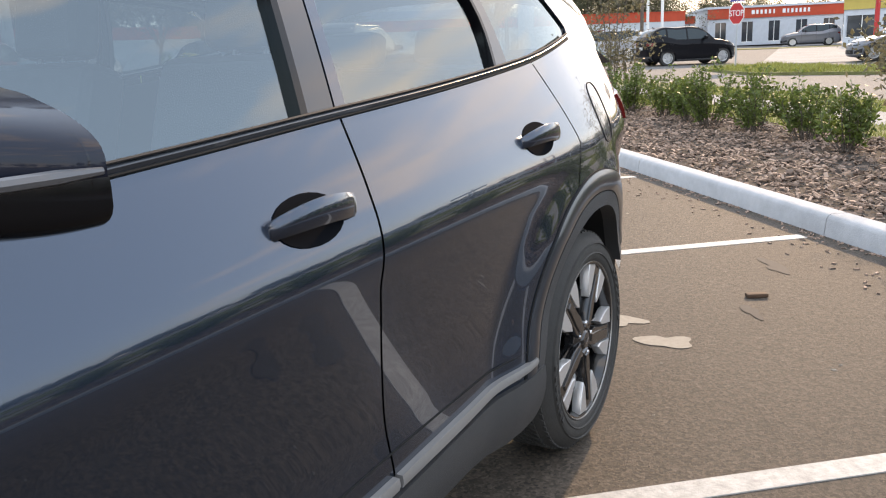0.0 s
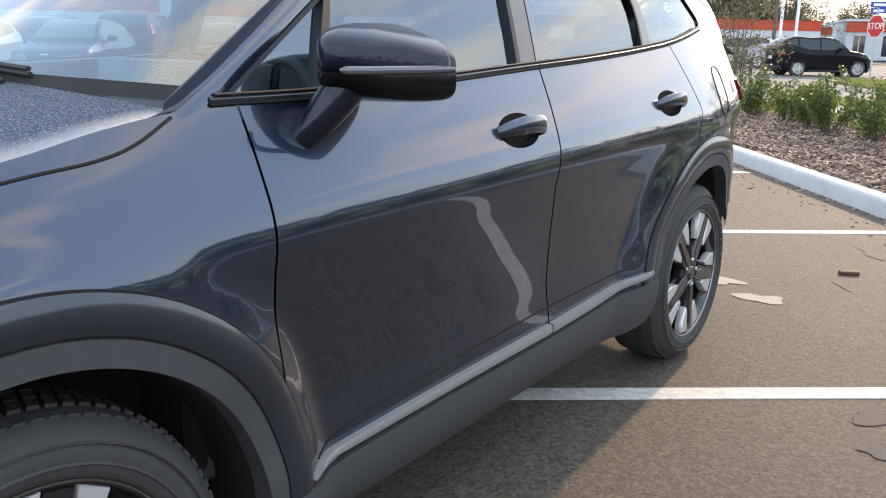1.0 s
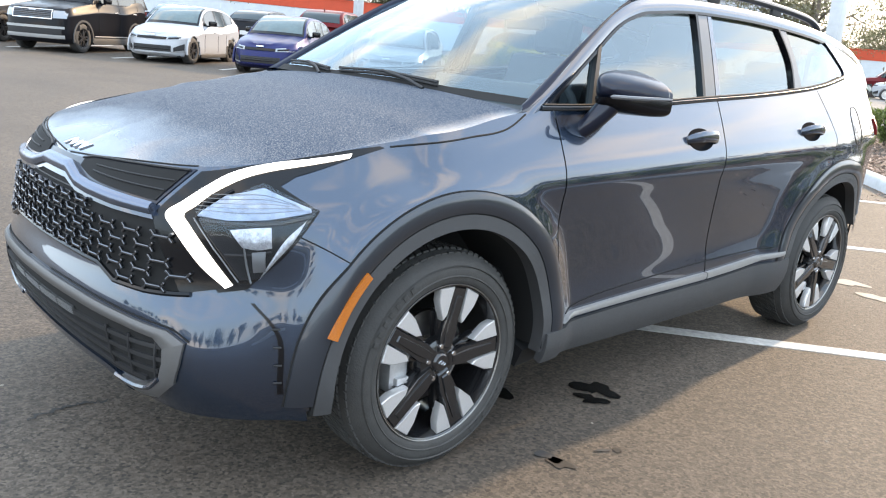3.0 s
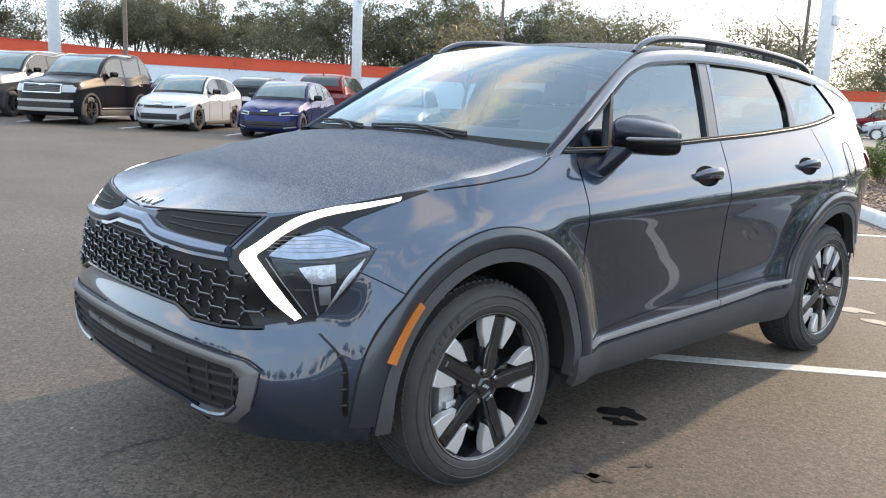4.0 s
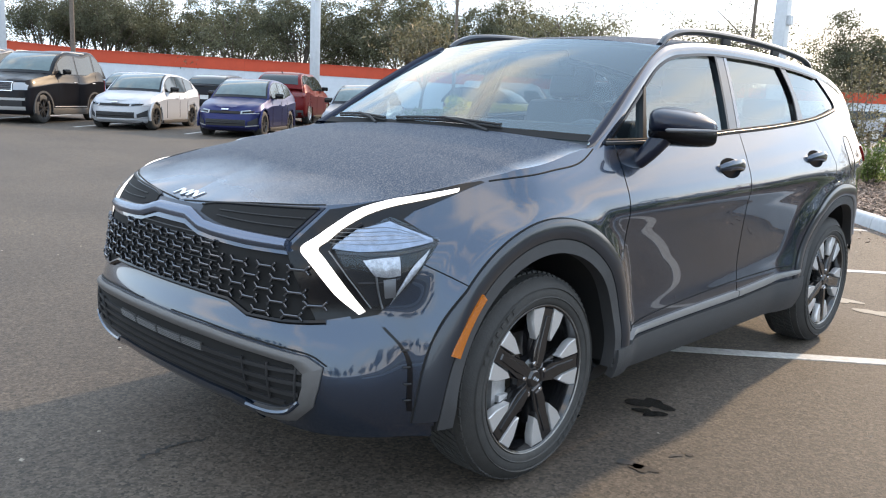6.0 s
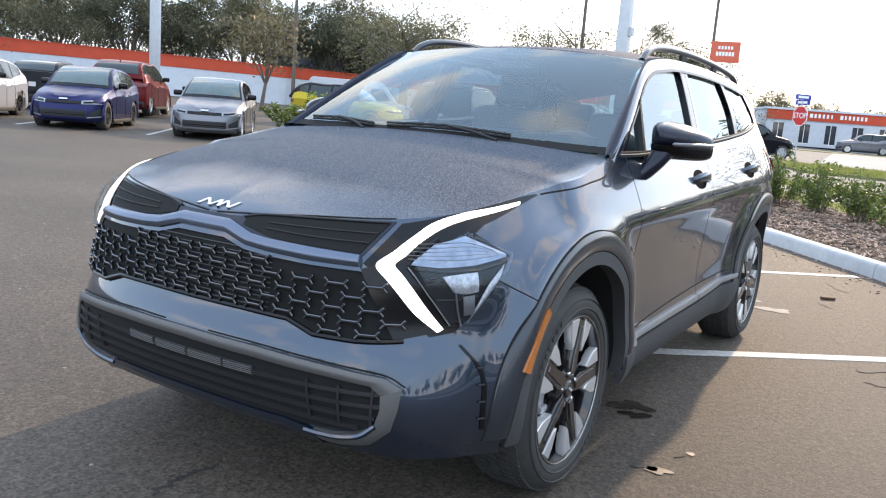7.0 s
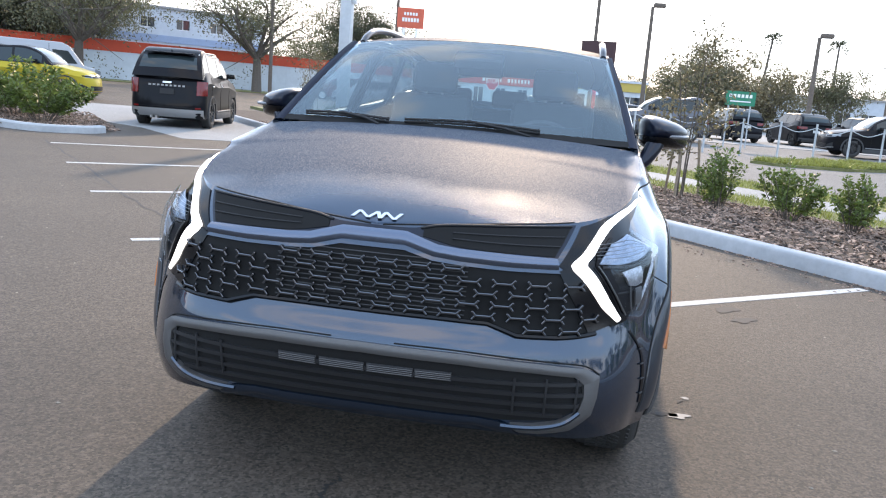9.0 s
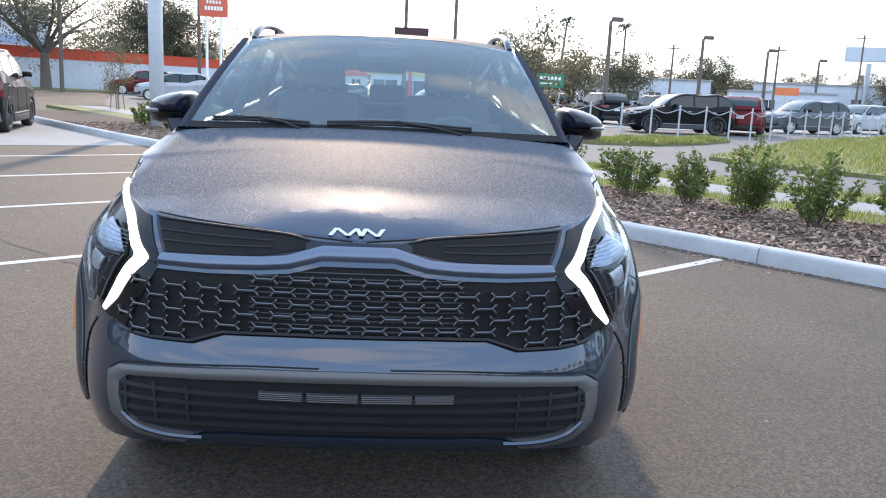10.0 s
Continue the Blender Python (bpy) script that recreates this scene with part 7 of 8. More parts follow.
    for i, y in enumerate(ys):
        z1, ze = float(zr(y)), edge_(y)
        cabp[i, :3] = [(gw(y, z), y, z) for z in (belt_ - 0.05, (belt_ + ze) / 2, ze)]
        for j, (t, dz) in enumerate(prof_):
            cabp[i, 3 + j] = (gw(y, ze) * t, y + bow(y, t), z1 + dz)
    v, f = grid_mesh(cabp)
    part("cabin", recalc(join((v, f), (mirror_x(v), f))), roof or colour, car, sharp=40)

    def screen(ya, yb, sx, lift):
        p = np.empty((8, 17, 3))
        for i, t in enumerate(np.linspace(0, 1, 8)):
            y = ya + (yb - ya) * t
            z1, ze = float(zr(y)), edge_(y)
            for j, s in enumerate(np.linspace(-sx, sx, 17)):
                dz = np.interp(abs(s), [q[0] for q in prof_][::-1], [q[1] for q in prof_][::-1])
                p[i, j] = (s * gw(y, ze), y + bow(y, abs(s)), z1 + dz + lift)
        return recalc(grid_mesh(p))

    part("screen_border", screen(s0 + 0.03, r0 + 0.02, 0.95, 0.006), BLACKGLOSS, car)
    part("windscreen", screen(s0 + 0.09, r0 - 0.05, 0.89, 0.012), SCREENGLASS, car, "pale greenish windscreen with painted-in sky reflection")
    part("rear_window", screen(r1 + 0.06, t0 - 0.08, 0.86, 0.012), CARGLASS, car)
    b1 = r0 + (r1 - r0) * 0.30
    b2 = r0 + (r1 - r0) * 0.80

    def side_pane(ya, yb, lo, k, out, sd):
        p = np.empty((10, 4, 3))
        for i, y in enumerate(np.linspace(ya, yb, 10)):
            hi = max(belt_ + lo + 0.002, belt_ - 0.05 + (float(zr(y)) - belt_ + 0.05) * k)
            for j, t in enumerate(np.linspace(0, 1, 4)):
                z = belt_ + lo + (hi - belt_ - lo) * t
                p[i, j] = (sd * (gw(y, z) + out), y, z)
        return recalc(grid_mesh(p))

    def fascia(xa, xb, za, zc, front=True, out=0.012, depth=0.03, n=9):
        """A raised piece that follows the nose or the tail; za and zc are its heights at xa and at xb."""
        g = np.empty((2, n, 4, 3))
        for i, s in enumerate(np.linspace(0, 1, n)):
            x = xa + (xb - xa) * s
            lo_, hi_ = za[0] + (za[1] - za[0]) * s, zc[0] + (zc[1] - zc[0]) * s
            for j, z in enumerate(np.linspace(lo_, hi_, 4)):
                z1 = float(top(0.03 * L if front else L - 0.03 * L))
                fr = min(1.0, max(0.0, (z - gz_) / (z1 - gz_)))
                k = min(0.995, abs(x) / (hw * 0.968 * np.interp(fr, FR, WF)))
                if front:
                    y = nf * (1 - (1 - k**pf) ** (1 / pf))
                else:
                    y = L - nr * (1 - (1 - k**pr_) ** (1 / pr_))
                y = lean_y(y, fr)
                s_ = -1 if front else 1
                ox = math.copysign(min(1.0, k**4), x) * out
                g[0, i, j] = (x + ox, y + s_ * out, z)
                g[1, i, j] = (x - ox, y + s_ * (out - depth), z)
        v0, f0 = grid_mesh(g[0])
        v1, f1 = grid_mesh(g[1])
        rim = [(i, 0) for i in range(n)] + [(n - 1, j) for j in range(1, 4)] + [(i, 3) for i in range(n - 2, -1, -1)] + [(0, j) for j in range(2, 0, -1)]
        ids = [i * 4 + j for i, j in rim]
        h = n * 4
        ff = f0 + [tuple(a + h for a in q)[::-1] for q in f1] + [(ids[i], ids[(i + 1) % len(ids)], ids[(i + 1) % len(ids)] + h, ids[i] + h) for i in range(len(ids))]
        return recalc((np.concatenate([v0, v1]), ff))

    for sd in (1, -1):
        part("window_surround", side_pane(s0 + 0.24, t0 - (0.16 if boxy else 0.30), 0.0, 0.885, 0.003, sd), BLACKGLOSS, car)
        for ya, yb in ((s0 + 0.36, b1 - 0.04), (b1 + 0.04, b2 - 0.04), (b2 + 0.05, t0 - (0.22 if boxy else 0.42))):
            part("side_window", side_pane(ya, yb, 0.02, 0.855, 0.008, sd), CARGLASS, car)
        for y0 in wy:
            w = thing("wheel", "", "", Matrix.Translation((sd * (hw - 0.035), y0, wr)) @ Matrix.Rotation(0 if sd > 0 else math.pi, 4, "Z") @ Matrix.Diagonal((1, wr / 0.335, wr / 0.335, 1)))
            w.parent = car
            for nm, me in zip(("tyre", "rim"), WHEELS[rims]):
                share(nm, me, Matrix(), w)
            wid_ = wide(y0) * 0.99
            ang = np.radians(np.linspace(-14, 194, 34))
            q = np.stack([np.stack([np.full(34, sd * x), y0 + r * np.cos(ang), wr + r * np.sin(ang)], 1) for r, x in ((wr + 0.035, wid_ - 0.12), (wr + 0.035, wid_ + 0.006), (wr + (0.085 if clad else 0.065), wid_ + 0.008), (wr + (0.095 if clad else 0.075), wid_ - 0.03))], 1)
            part("arch_trim", recalc(grid_mesh(q)), CLAD if clad else colour, car)
            q = np.stack([np.stack([np.full(34, sd * x), y0 + (wr + 0.04) * np.cos(ang), wr + (wr + 0.04) * np.sin(ang)], 1) for x in (hw - 0.09, 0.3)], 1)
            part("arch_liner", recalc(grid_mesh(q)), DARKVOID, car)
        bm = bmesh.new()
        box(bm, (0.05, wy[1] - wy[0] - 2 * wr - 0.12, 0.17 if clad else 0.09), (sd * (hw * 0.965), (wy[0] + wy[1]) / 2, gz_ + (0.07 if clad else 0.03)), 0.02)
        part("sill_trim", bm, CLAD if clad else BLACKMATT, car)
        if clad:
            bm = bmesh.new()
            box(bm, (0.03, wy[1] - wy[0] - 2 * wr - 0.25, 0.03), (sd * (hw * 0.985), (wy[0] + wy[1]) / 2, gz_ + 0.19), 0.01)
            part("sill_strip", bm, SATIN, car)
        bm = bmesh.new()
        box(bm, (0.21, 0.11, 0.13), (sd * (hw + 0.075), s0 + 0.50, belt_ + 0.075), 0.04, 3)
        mr = part("door_mirror", bm, BLACKGLOSS, car)
        bm = bmesh.new()
        box(bm, (0.10, 0.05, 0.04), (sd * (hw - 0.04), s0 + 0.50, belt_ + 0.005), 0.012)
        part("mirror_foot", bm, BLACKMATT, mr)
        for y in (b1 - 0.20, b2 - 0.16):
            bm = bmesh.new()
            box(bm, (0.03, 0.19, 0.03), (sd * (wide(y) * 0.995), y, gz_ + (belt_ - gz_) * 0.80), 0.01)
            part("door_handle", bm, CHROME if boxy else colour, car)
        for y in (s0 + 0.22, b1, b2):
            pts = [(sd * (wide(y) * k + 0.001), y, gz_ + (float(top(y)) - gz_) * z) for k, z in ((0.985, 0.15), (0.990, 0.36), (0.985, 0.55), (0.998, 0.70), (0.985, 0.80), (0.955, 0.92))]
            part("door_seam", recalc(tube_points(np.array(pts), 0.005, 5)), DARKVOID, car)
        if rails:
            pts = [(sd * gw(r0, H) * 0.93, r0 + 0.1, H - 0.02), (sd * gw(r0, H) * 0.93, r0 + 0.35, H + 0.04), (sd * gw(r1, H) * 0.93, r1 - 0.3, H + 0.03), (sd * gw(r1, H) * 0.93, r1, H - 0.04)]
            part("roof_rail", recalc(tube_points(smooth_path(pts, 5), 0.022, 6)), SATIN, car)
        # lamps
        if kind == "suv":
            part("headlamp", fascia(sd * 0.60 * hw, sd * 0.90 * hw, (zb - 0.36, zb - 0.35), (zb - 0.17, zb - 0.17)), LAMPWHITE, car, "pale upright headlamp")
        else:
            hl = part("headlamp", fascia(sd * 0.47 * hw, sd * 0.95 * hw, (zb - 0.285, zb - 0.26), (zb - 0.205, zb - 0.155)), LAMPWHITE, car, "pale swept-back headlamp")
            part("lamp_shade", fascia(sd * 0.52 * hw, sd * 0.80 * hw, (zb - 0.265, zb - 0.245), (zb - 0.225, zb - 0.200), True, 0.017), BLACKGLOSS, hl)
            part("fog_pocket", fascia(sd * 0.66 * hw, sd * 0.88 * hw, (gz_ + 0.13, gz_ + 0.17), (gz_ + 0.22, gz_ + 0.33)), BLACKMATT, car)
            part("fog_trim", fascia(sd * 0.60 * hw, sd * 0.90 * hw, (gz_ + 0.10, gz_ + 0.13), (gz_ + 0.125, gz_ + 0.155), True, 0.018), SATIN, car)
        tz = (tt - 0.42, tt - 0.08) if boxy else (tt - 0.26, tt - 0.13)
        part("tail_lamp", fascia(sd * (0.74 if boxy else 0.52) * hw, sd * 0.97 * hw, (tz[0], tz[0]), (tz[1], tz[1]), False), REDLENS, car, "red tail lamp")

    if kind == "suv":
        gr_ = part("grille", fascia(-0.57 * hw, 0.57 * hw, (zb - 0.37, zb - 0.37), (zb - 0.165, zb - 0.165)), BLACKGLOSS, car, "black grille in a silver frame")
        for za, zc in ((zb - 0.385, zb - 0.365), (zb - 0.170, zb - 0.150)):
            part("grille_frame", fascia(-0.59 * hw, 0.59 * hw, (za, za), (zc, zc), True, 0.024), CHROME, gr_)
        for x in (-0.585, 0.565):
            part("grille_frame", fascia(x * hw, (x + 0.02) * hw, (zb - 0.38, zb - 0.38), (zb - 0.155, zb - 0.155), True, 0.024), CHROME, gr_)
        for k in range(4):
            z = zb - 0.335 + 0.042 * k
            part("grille_bar", fascia(-0.56 * hw, 0.56 * hw, (z, z), (z + 0.010, z + 0.010), True, 0.018), WING2, gr_)
        part("bumper_bar", fascia(-0.86 * hw, 0.86 * hw, (gz_ + 0.34, gz_ + 0.34), (gz_ + 0.40, gz_ + 0.40), True, 0.02), SATIN, car, "satin silver bumper bar")
        part("intake", fascia(-0.80 * hw, 0.80 * hw, (gz_ + 0.20, gz_ + 0.20), (gz_ + 0.335, gz_ + 0.335)), BLACKMATT, car)
        part("bumper_bar", fascia(-0.86 * hw, 0.86 * hw, (gz_ + 0.10, gz_ + 0.10), (gz_ + 0.19, gz_ + 0.19), True, 0.02), SATIN, car)
    else:
        part("grille", fascia(-0.47 * hw, 0.47 * hw, (zb - 0.275, zb - 0.275), (zb - 0.215, zb - 0.215)), BLACKGLOSS, car)
        part("intake", fascia(-0.60 * hw, 0.60 * hw, (gz_ + 0.12, gz_ + 0.12), (gz_ + 0.27, gz_ + 0.27)), BLACKMATT, car)
        for z in (gz_ + 0.17, gz_ + 0.22):
            part("intake_slat", fascia(-0.58 * hw, 0.58 * hw, (z, z), (z + 0.012, z + 0.012), True, 0.018), BLACKGLOSS, car)
        part("chin_strip", fascia(-0.66 * hw, 0.66 * hw, (gz_ + 0.065, gz_ + 0.065), (gz_ + 0.09, gz_ + 0.09), True, 0.016), SATIN if kind != "sedan" else colour, car)
    part("badge", fascia(-0.09, 0.09, (zb - 0.19, zb - 0.19), (zb - 0.162, zb - 0.162), True, 0.02), CHROME, car, "small bright badge")
    part("rear_bumper", fascia(-0.90 * hw, 0.90 * hw, (gz_ + 0.04, gz_ + 0.04), (gz_ + 0.24, gz_ + 0.24), False, 0.02), CLAD if not rear_detail else SATIN, car)
    part("plate", fascia(-0.16, 0.16, (tt - 0.42, tt - 0.42), (tt - 0.29, tt - 0.29), False, 0.016), PLATE if not rear_detail else BLACKMATT, car)
    part("tailgate_seam", fascia(-0.86 * hw, 0.86 * hw, (gz_ + 0.28, gz_ + 0.28), (gz_ + 0.29, gz_ + 0.29), False, 0.004), DARKVOID, car)
    if rear_detail:
        for sd in (1, -1):
            part("reflector", fascia(sd * 0.72 * hw, sd * 0.84 * hw, (gz_ + 0.26, gz_ + 0.26), (gz_ + 0.30, gz_ + 0.30), False, 0.02), REDLENS, car)
        part("tail_badge", fascia(-0.10, 0.10, (tt - 0.16, tt - 0.16), (tt - 0.12, tt - 0.12), False, 0.02), CHROME, car)
        for k in range(9):
            part("model_bar", fascia(-0.40 + 0.095 * k, -0.345 + 0.095 * k, (tt - 0.235, tt - 0.235), (tt - 0.195, tt - 0.195), False, 0.02), SATIN, car)
        for x in (0.22, 0.33):
            part("exhaust", recalc(tube_points([(x, L - 0.12, gz_ + 0.03), (x, L + 0.03, gz_ + 0.03)], 0.035, 10)), STEEL, car)
        bm = bmesh.new()
        box(bm, (1.1, 0.20, 0.03), (0, r1 + 0.12, H - 0.015), 0.012)
        part("spoiler", bm, colour, car)
    if kind != "sedan":
        part("aerial", recalc(tube_points([(0, r1 - 0.15, H - 0.02), (0, r1 - 0.02, H + 0.06)], [0.03, 0.012], 6)), BLACKMATT, car)
    return car


C_BLACK = paint("black car paint", (0.008, 0.008, 0.010), 0.0)
C_BLUE = paint("violet blue car paint", (0.020, 0.024, 0.085), 0.4)
C_SILVER = paint("silver car paint", (0.20, 0.205, 0.225), 0.6)
C_WHITE = paint("white car paint", (0.40, 0.41, 0.43), 0.1)
C_RED = paint("red car paint", (0.11, 0.008, 0.009), 0.3)
C_MAROON = paint("maroon car paint", (0.11, 0.012, 0.016), 0.3)
C_YELLOW = paint("yellow car paint", (0.44, 0.34, 0.035), 0.3)
C_GREY = paint("grey car paint", (0.12, 0.125, 0.14), 0.6)
C_NAVY = paint("slate blue car paint", (0.05, 0.075, 0.14), 0.5)
for m_ in (C_BLACK, C_BLUE, C_SILVER, C_WHITE, C_RED, C_MAROON, C_YELLOW, C_GREY, C_NAVY):
    m_.node_tree.nodes["Principled BSDF"].inputs["Coat Weight"].default_value = 0.2
    m_.node_tree.nodes["Principled BSDF"].inputs["Specular IOR Level"].default_value = 0.06


def bay(a, b, face=-1, kind="sedan"):
    """A place in the row of bays; face -1: nose towards the grey suv, 1: away."""
    x, y = lot(a, b)
    return Matrix.Translation((x, y, float(rise(x)))) @ Matrix.Rotation(math.atan2(E2.y, E2.x) - math.pi / 2 + (0 if face < 0 else math.pi), 4, "Z")


ROW = "cars parked in the far row"
parked_car("sedan", C_SILVER, bay(-3.25, 16.3), "silver sedan parked nose-out in the far row", ROW)
parked_car("sedan", C_BLUE, bay(-6.3, 16.2), "violet-blue sedan parked nose-out in the far row", ROW, "dark")
parked_car("sedan", C_WHITE, bay(-9.25, 16.6), "white sedan parked nose-out in the far row", ROW, "dark")
parked_car("suv", C_BLACK, bay(-12.2, 16.3), "large black suv with silver-framed grille, parked nose-out", ROW, "dark", "suv", True, True)
parked_car("suv", C_GREY, bay(-15.2, 17.4), "dark grey suv parked at the row's end", ROW, "dark", "suv", True, True)
BACKROW = "cars parked behind the far row"
parked_car("crossover", C_RED, bay(-6.9, 27.2, 1), "red suv parked tail-out behind the row", BACKROW, "alloy", "suv")
parked_car("sedan", C_WHITE, bay(-4.2, 22.6), "white sedan parked behind a silver one", BACKROW)
parked_car("sedan", C_BLACK, bay(-9.3, 26.8, 1), "black sedan parked tail-out behind the row", BACKROW, "dark")
parked_car("sedan", C_NAVY, bay(-12.8, 23.4), "blue sedan parked behind a black suv", BACKROW)
parked_car("crossover", C_YELLOW, Matrix.Translation((-15.85, 22.45, 0.19)) @ Matrix.Rotation(radians(90 + 14), 4, "Z"), "yellow crossover with a black roof, parked side-on", "", "dark", "crossover", True, roof=C_BLACK)
parked_car("suv", C_BLACK, Matrix.Translation((-10.15, 18.75, 0.06)) @ Matrix.Rotation(radians(194), 4, "Z") @ Matrix.Diagonal((1, 1, 0.95, 1)), "black suv with silver bumper, seen from its tail, on pale concrete", "", "dark", "suv", True, True, True)
LOTCARS = "cars in the lot across the road"
Z90 = lambda x, y, d, z=0.03: Matrix.Translation((x, y, z)) @ Matrix.Rotation(radians(d), 4, "Z")
parked_car("estate", C_BLACK, Z90(9.7, 32.6, 274), "black suv parked side-on behind the chain fence", LOTCARS, "dark", "suv", True)
parked_car("estate", C_RED, Z90(17.0, 37.0, 154), "dark red suv parked tail-out behind the fence", LOTCARS, "dark", "suv")
parked_car("estate", C_GREY, Z90(18.6, 38.6, 285), "grey suv parked behind the fence", LOTCARS, "alloy", "suv", True)
parked_car("crossover", C_WHITE, Z90(24.5, 42.5, 300), "white crossover in the lot across the road", LOTCARS)
parked_car("crossover", C_WHITE, Z90(30.0, 46.5, 300), "white crossover in the lot across the road", LOTCARS)
parked_car("suv", C_GREY, Z90(1.2, 34.6, 276), "dark grey suv parked across the road", LOTCARS, "alloy", "suv")
parked_car("crossover", C_BLACK, Z90(7.2, 44.0, 192), "black crossover parked tail-out across the road", LOTCARS, "dark")
parked_car("crossover", C_BLACK, Z90(10.6, 44.8, 192), "black crossover parked tail-out across the road", LOTCARS, "dark")
parked_car("sedan", C_SILVER, Z90(4.2, 43.6, 192), "silver sedan parked tail-out across the road", LOTCARS)
parked_car("crossover", C_BLACK, Z90(14.0, 46.0, 192), "black crossover parked tail-out across the road", LOTCARS, "dark")
parked_car("sedan", C_SILVER, Z90(-0.41, 36.47, 286), "silver sedan by the red sign pole", LOTCARS)
parked_car("crossover", C_BLACK, Z90(-5.27, 39.49, 130, 0.02), "black crossover standing at the junction", "", "alloy", "crossover")
parked_car("crossover", C_SILVER, Z90(-7.30, 71.70, 280, 0.02), "silver crossover before the low white building", "", "alloy", "crossover")
parked_car("crossover", C_MAROON, Z90(-19.3, 53.2, 290, 0.2), "maroon minivan on the far road before the long wall", "", "alloy", "minivan")
parked_car("crossover", C_WHITE, Z90(-15.13, 45.20, 285, 0.1), "pale crossover on the far road", "", "alloy", "crossover")


def panel_van(m, label):
    """A white panel van, nose at y = 0 facing -y."""
    van = thing("van", label, "van", m)
    side = [(0.0, 0.42), (0.0, 0.80), (0.10, 0.98), (0.62, 1.10), (1.18, 1.86), (1.45, 1.98), (4.45, 2.02), (4.58, 1.90), (4.62, 0.45), (4.40, 0.34), (0.25, 0.34)]
    v, f = prism(side, -0.93, 0.93)
    bm = recalc((v, f))
    bmesh.ops.bevel(bm, geom=bm.edges[:], offset=0.045, segments=2, affect="EDGES", profile=0.6)
    part("body", bm, C_WHITE, van)
    for sd in (1, -1):
        part("side_window", recalc(prism([(0.86, 1.16), (1.22, 1.66), (1.80, 1.68), (1.80, 1.14)], sd * 0.90, sd * 0.938)), CARGLASS, van)
        part("door_seam", recalc(tube_points([(sd * 0.932, 1.92, 0.40), (sd * 0.932, 1.92, 1.90)], 0.008, 5)), DARKVOID, van)
        part("stripe", recalc(prism([(2.25, 1.30), (2.25, 1.52), (3.60, 1.52), (3.60, 1.30)], sd * 0.90, sd * 0.934)), C_NAVY, van, "dark blue lettering bar")
        part("headlamp", recalc(prism([(-0.012, 0.78), (-0.012, 0.92), (0.20, 1.00), (0.20, 0.84)], sd * 0.66, sd * 0.935)), LAMPWHITE, van)
        part("tail_lamp", recalc(prism([(4.55, 0.95), (4.55, 1.25), (4.632, 1.25), (4.632, 0.95)], sd * 0.78, sd * 0.936)), REDLENS, van)
        for y0 in (0.80, 3.72):
            w = thing("wheel", "", "", Matrix.Translation((sd * 0.93, y0, 0.34)) @ Matrix.Rotation(0 if sd > 0 else math.pi, 4, "Z"))
            w.parent = van
            for nm, me in zip(("tyre", "rim"), WHEELS["dark"]):
                share(nm, me, Matrix(), w)
    part("windscreen", recalc(grid_mesh(np.array([[(x, 0.615 + 0.56 * t - 0.012, 1.115 + 0.75 * t + 0.012) for x in np.linspace(-0.80, 0.80, 5)] for t in (0.05, 0.5, 0.95)]))), SCREENGLASS, van)


panel_van(Matrix.Translation((-20.30, 29.35, 0.20)) @ Matrix.Rotation(radians(125), 4, "Z"), "white panel van with a blue stripe before the long wall")
# ---- walls, houses, poles and signs ----
WHITEWALL = mat("pale painted wall", (0.52, 0.56, 0.60), 0.85, grain=0.07, scale=3.0, bump=0.2, bscale=30, grain2=0.06, scale2=0.2)
ORANGE = mat("orange painted band", (0.50, 0.060, 0.022), 0.7, grain=0.08, scale=2.0)
BLUEBAND = mat("pale blue painted band", (0.30, 0.38, 0.52), 0.8, grain=0.06, scale=2.0)
POLEGREY = mat("galvanised steel", (0.46, 0.48, 0.50), 0.5, 0.5, grain=0.08, scale=6, grain2=0.05, scale2=0.8)
WOODPOLE = mat("weathered pole timber", (0.13, 0.105, 0.085), 0.9, grain=0.25, scale=9, bump=0.4, bscale=30)
SIGNRED = mat("red sign paint", (0.55, 0.030, 0.028), 0.45, grain=0.05, scale=6)
SIGNDARK = mat("dark maroon sign", (0.055, 0.022, 0.024), 0.6, grain=0.1, scale=3)
SIGNGREEN = mat("green sign paint", (0.012, 0.20, 0.11), 0.45)
SIGNBLUE = mat("blue sign paint", (0.02, 0.05, 0.32), 0.45)
SIGNWHITE = mat("white sign lettering", (0.80, 0.80, 0.78), 0.5)
DARKPANE = mat("dark window pane", (0.035, 0.042, 0.05), 0.08, coat=0.6)
YELLOWBAND = mat("yellow painted fascia", (0.50, 0.38, 0.09), 0.6, grain=0.06, scale=2)


def box_part(name, size, at, material, parent, rz=0.0, bevel=0.0, label=""):
    bm = bmesh.new()
    box(bm, size, (0, 0, 0), bevel)
    ob = part(name, bm, material, parent, label)
    ob.matrix_basis = pose(*at, 0, 0, rz)
    return ob


# the long low wall with its orange band; its top falls gently along its length
def wall_block(x0, x1, th, lo0, lo1, hi0, hi1):
    v = [(x, y, z) for x, lo, hi in ((x0, lo0, hi0), (x1, lo1, hi1)) for y, z in ((-th / 2, lo), (th / 2, lo), (th / 2, hi), (-th / 2, hi))]
    return recalc((np.array(v, float), [(0, 1, 2, 3), (4, 5, 6, 7), (0, 1, 5, 4), (1, 2, 6, 5), (2, 3, 7, 6), (3, 0, 4, 7)]))


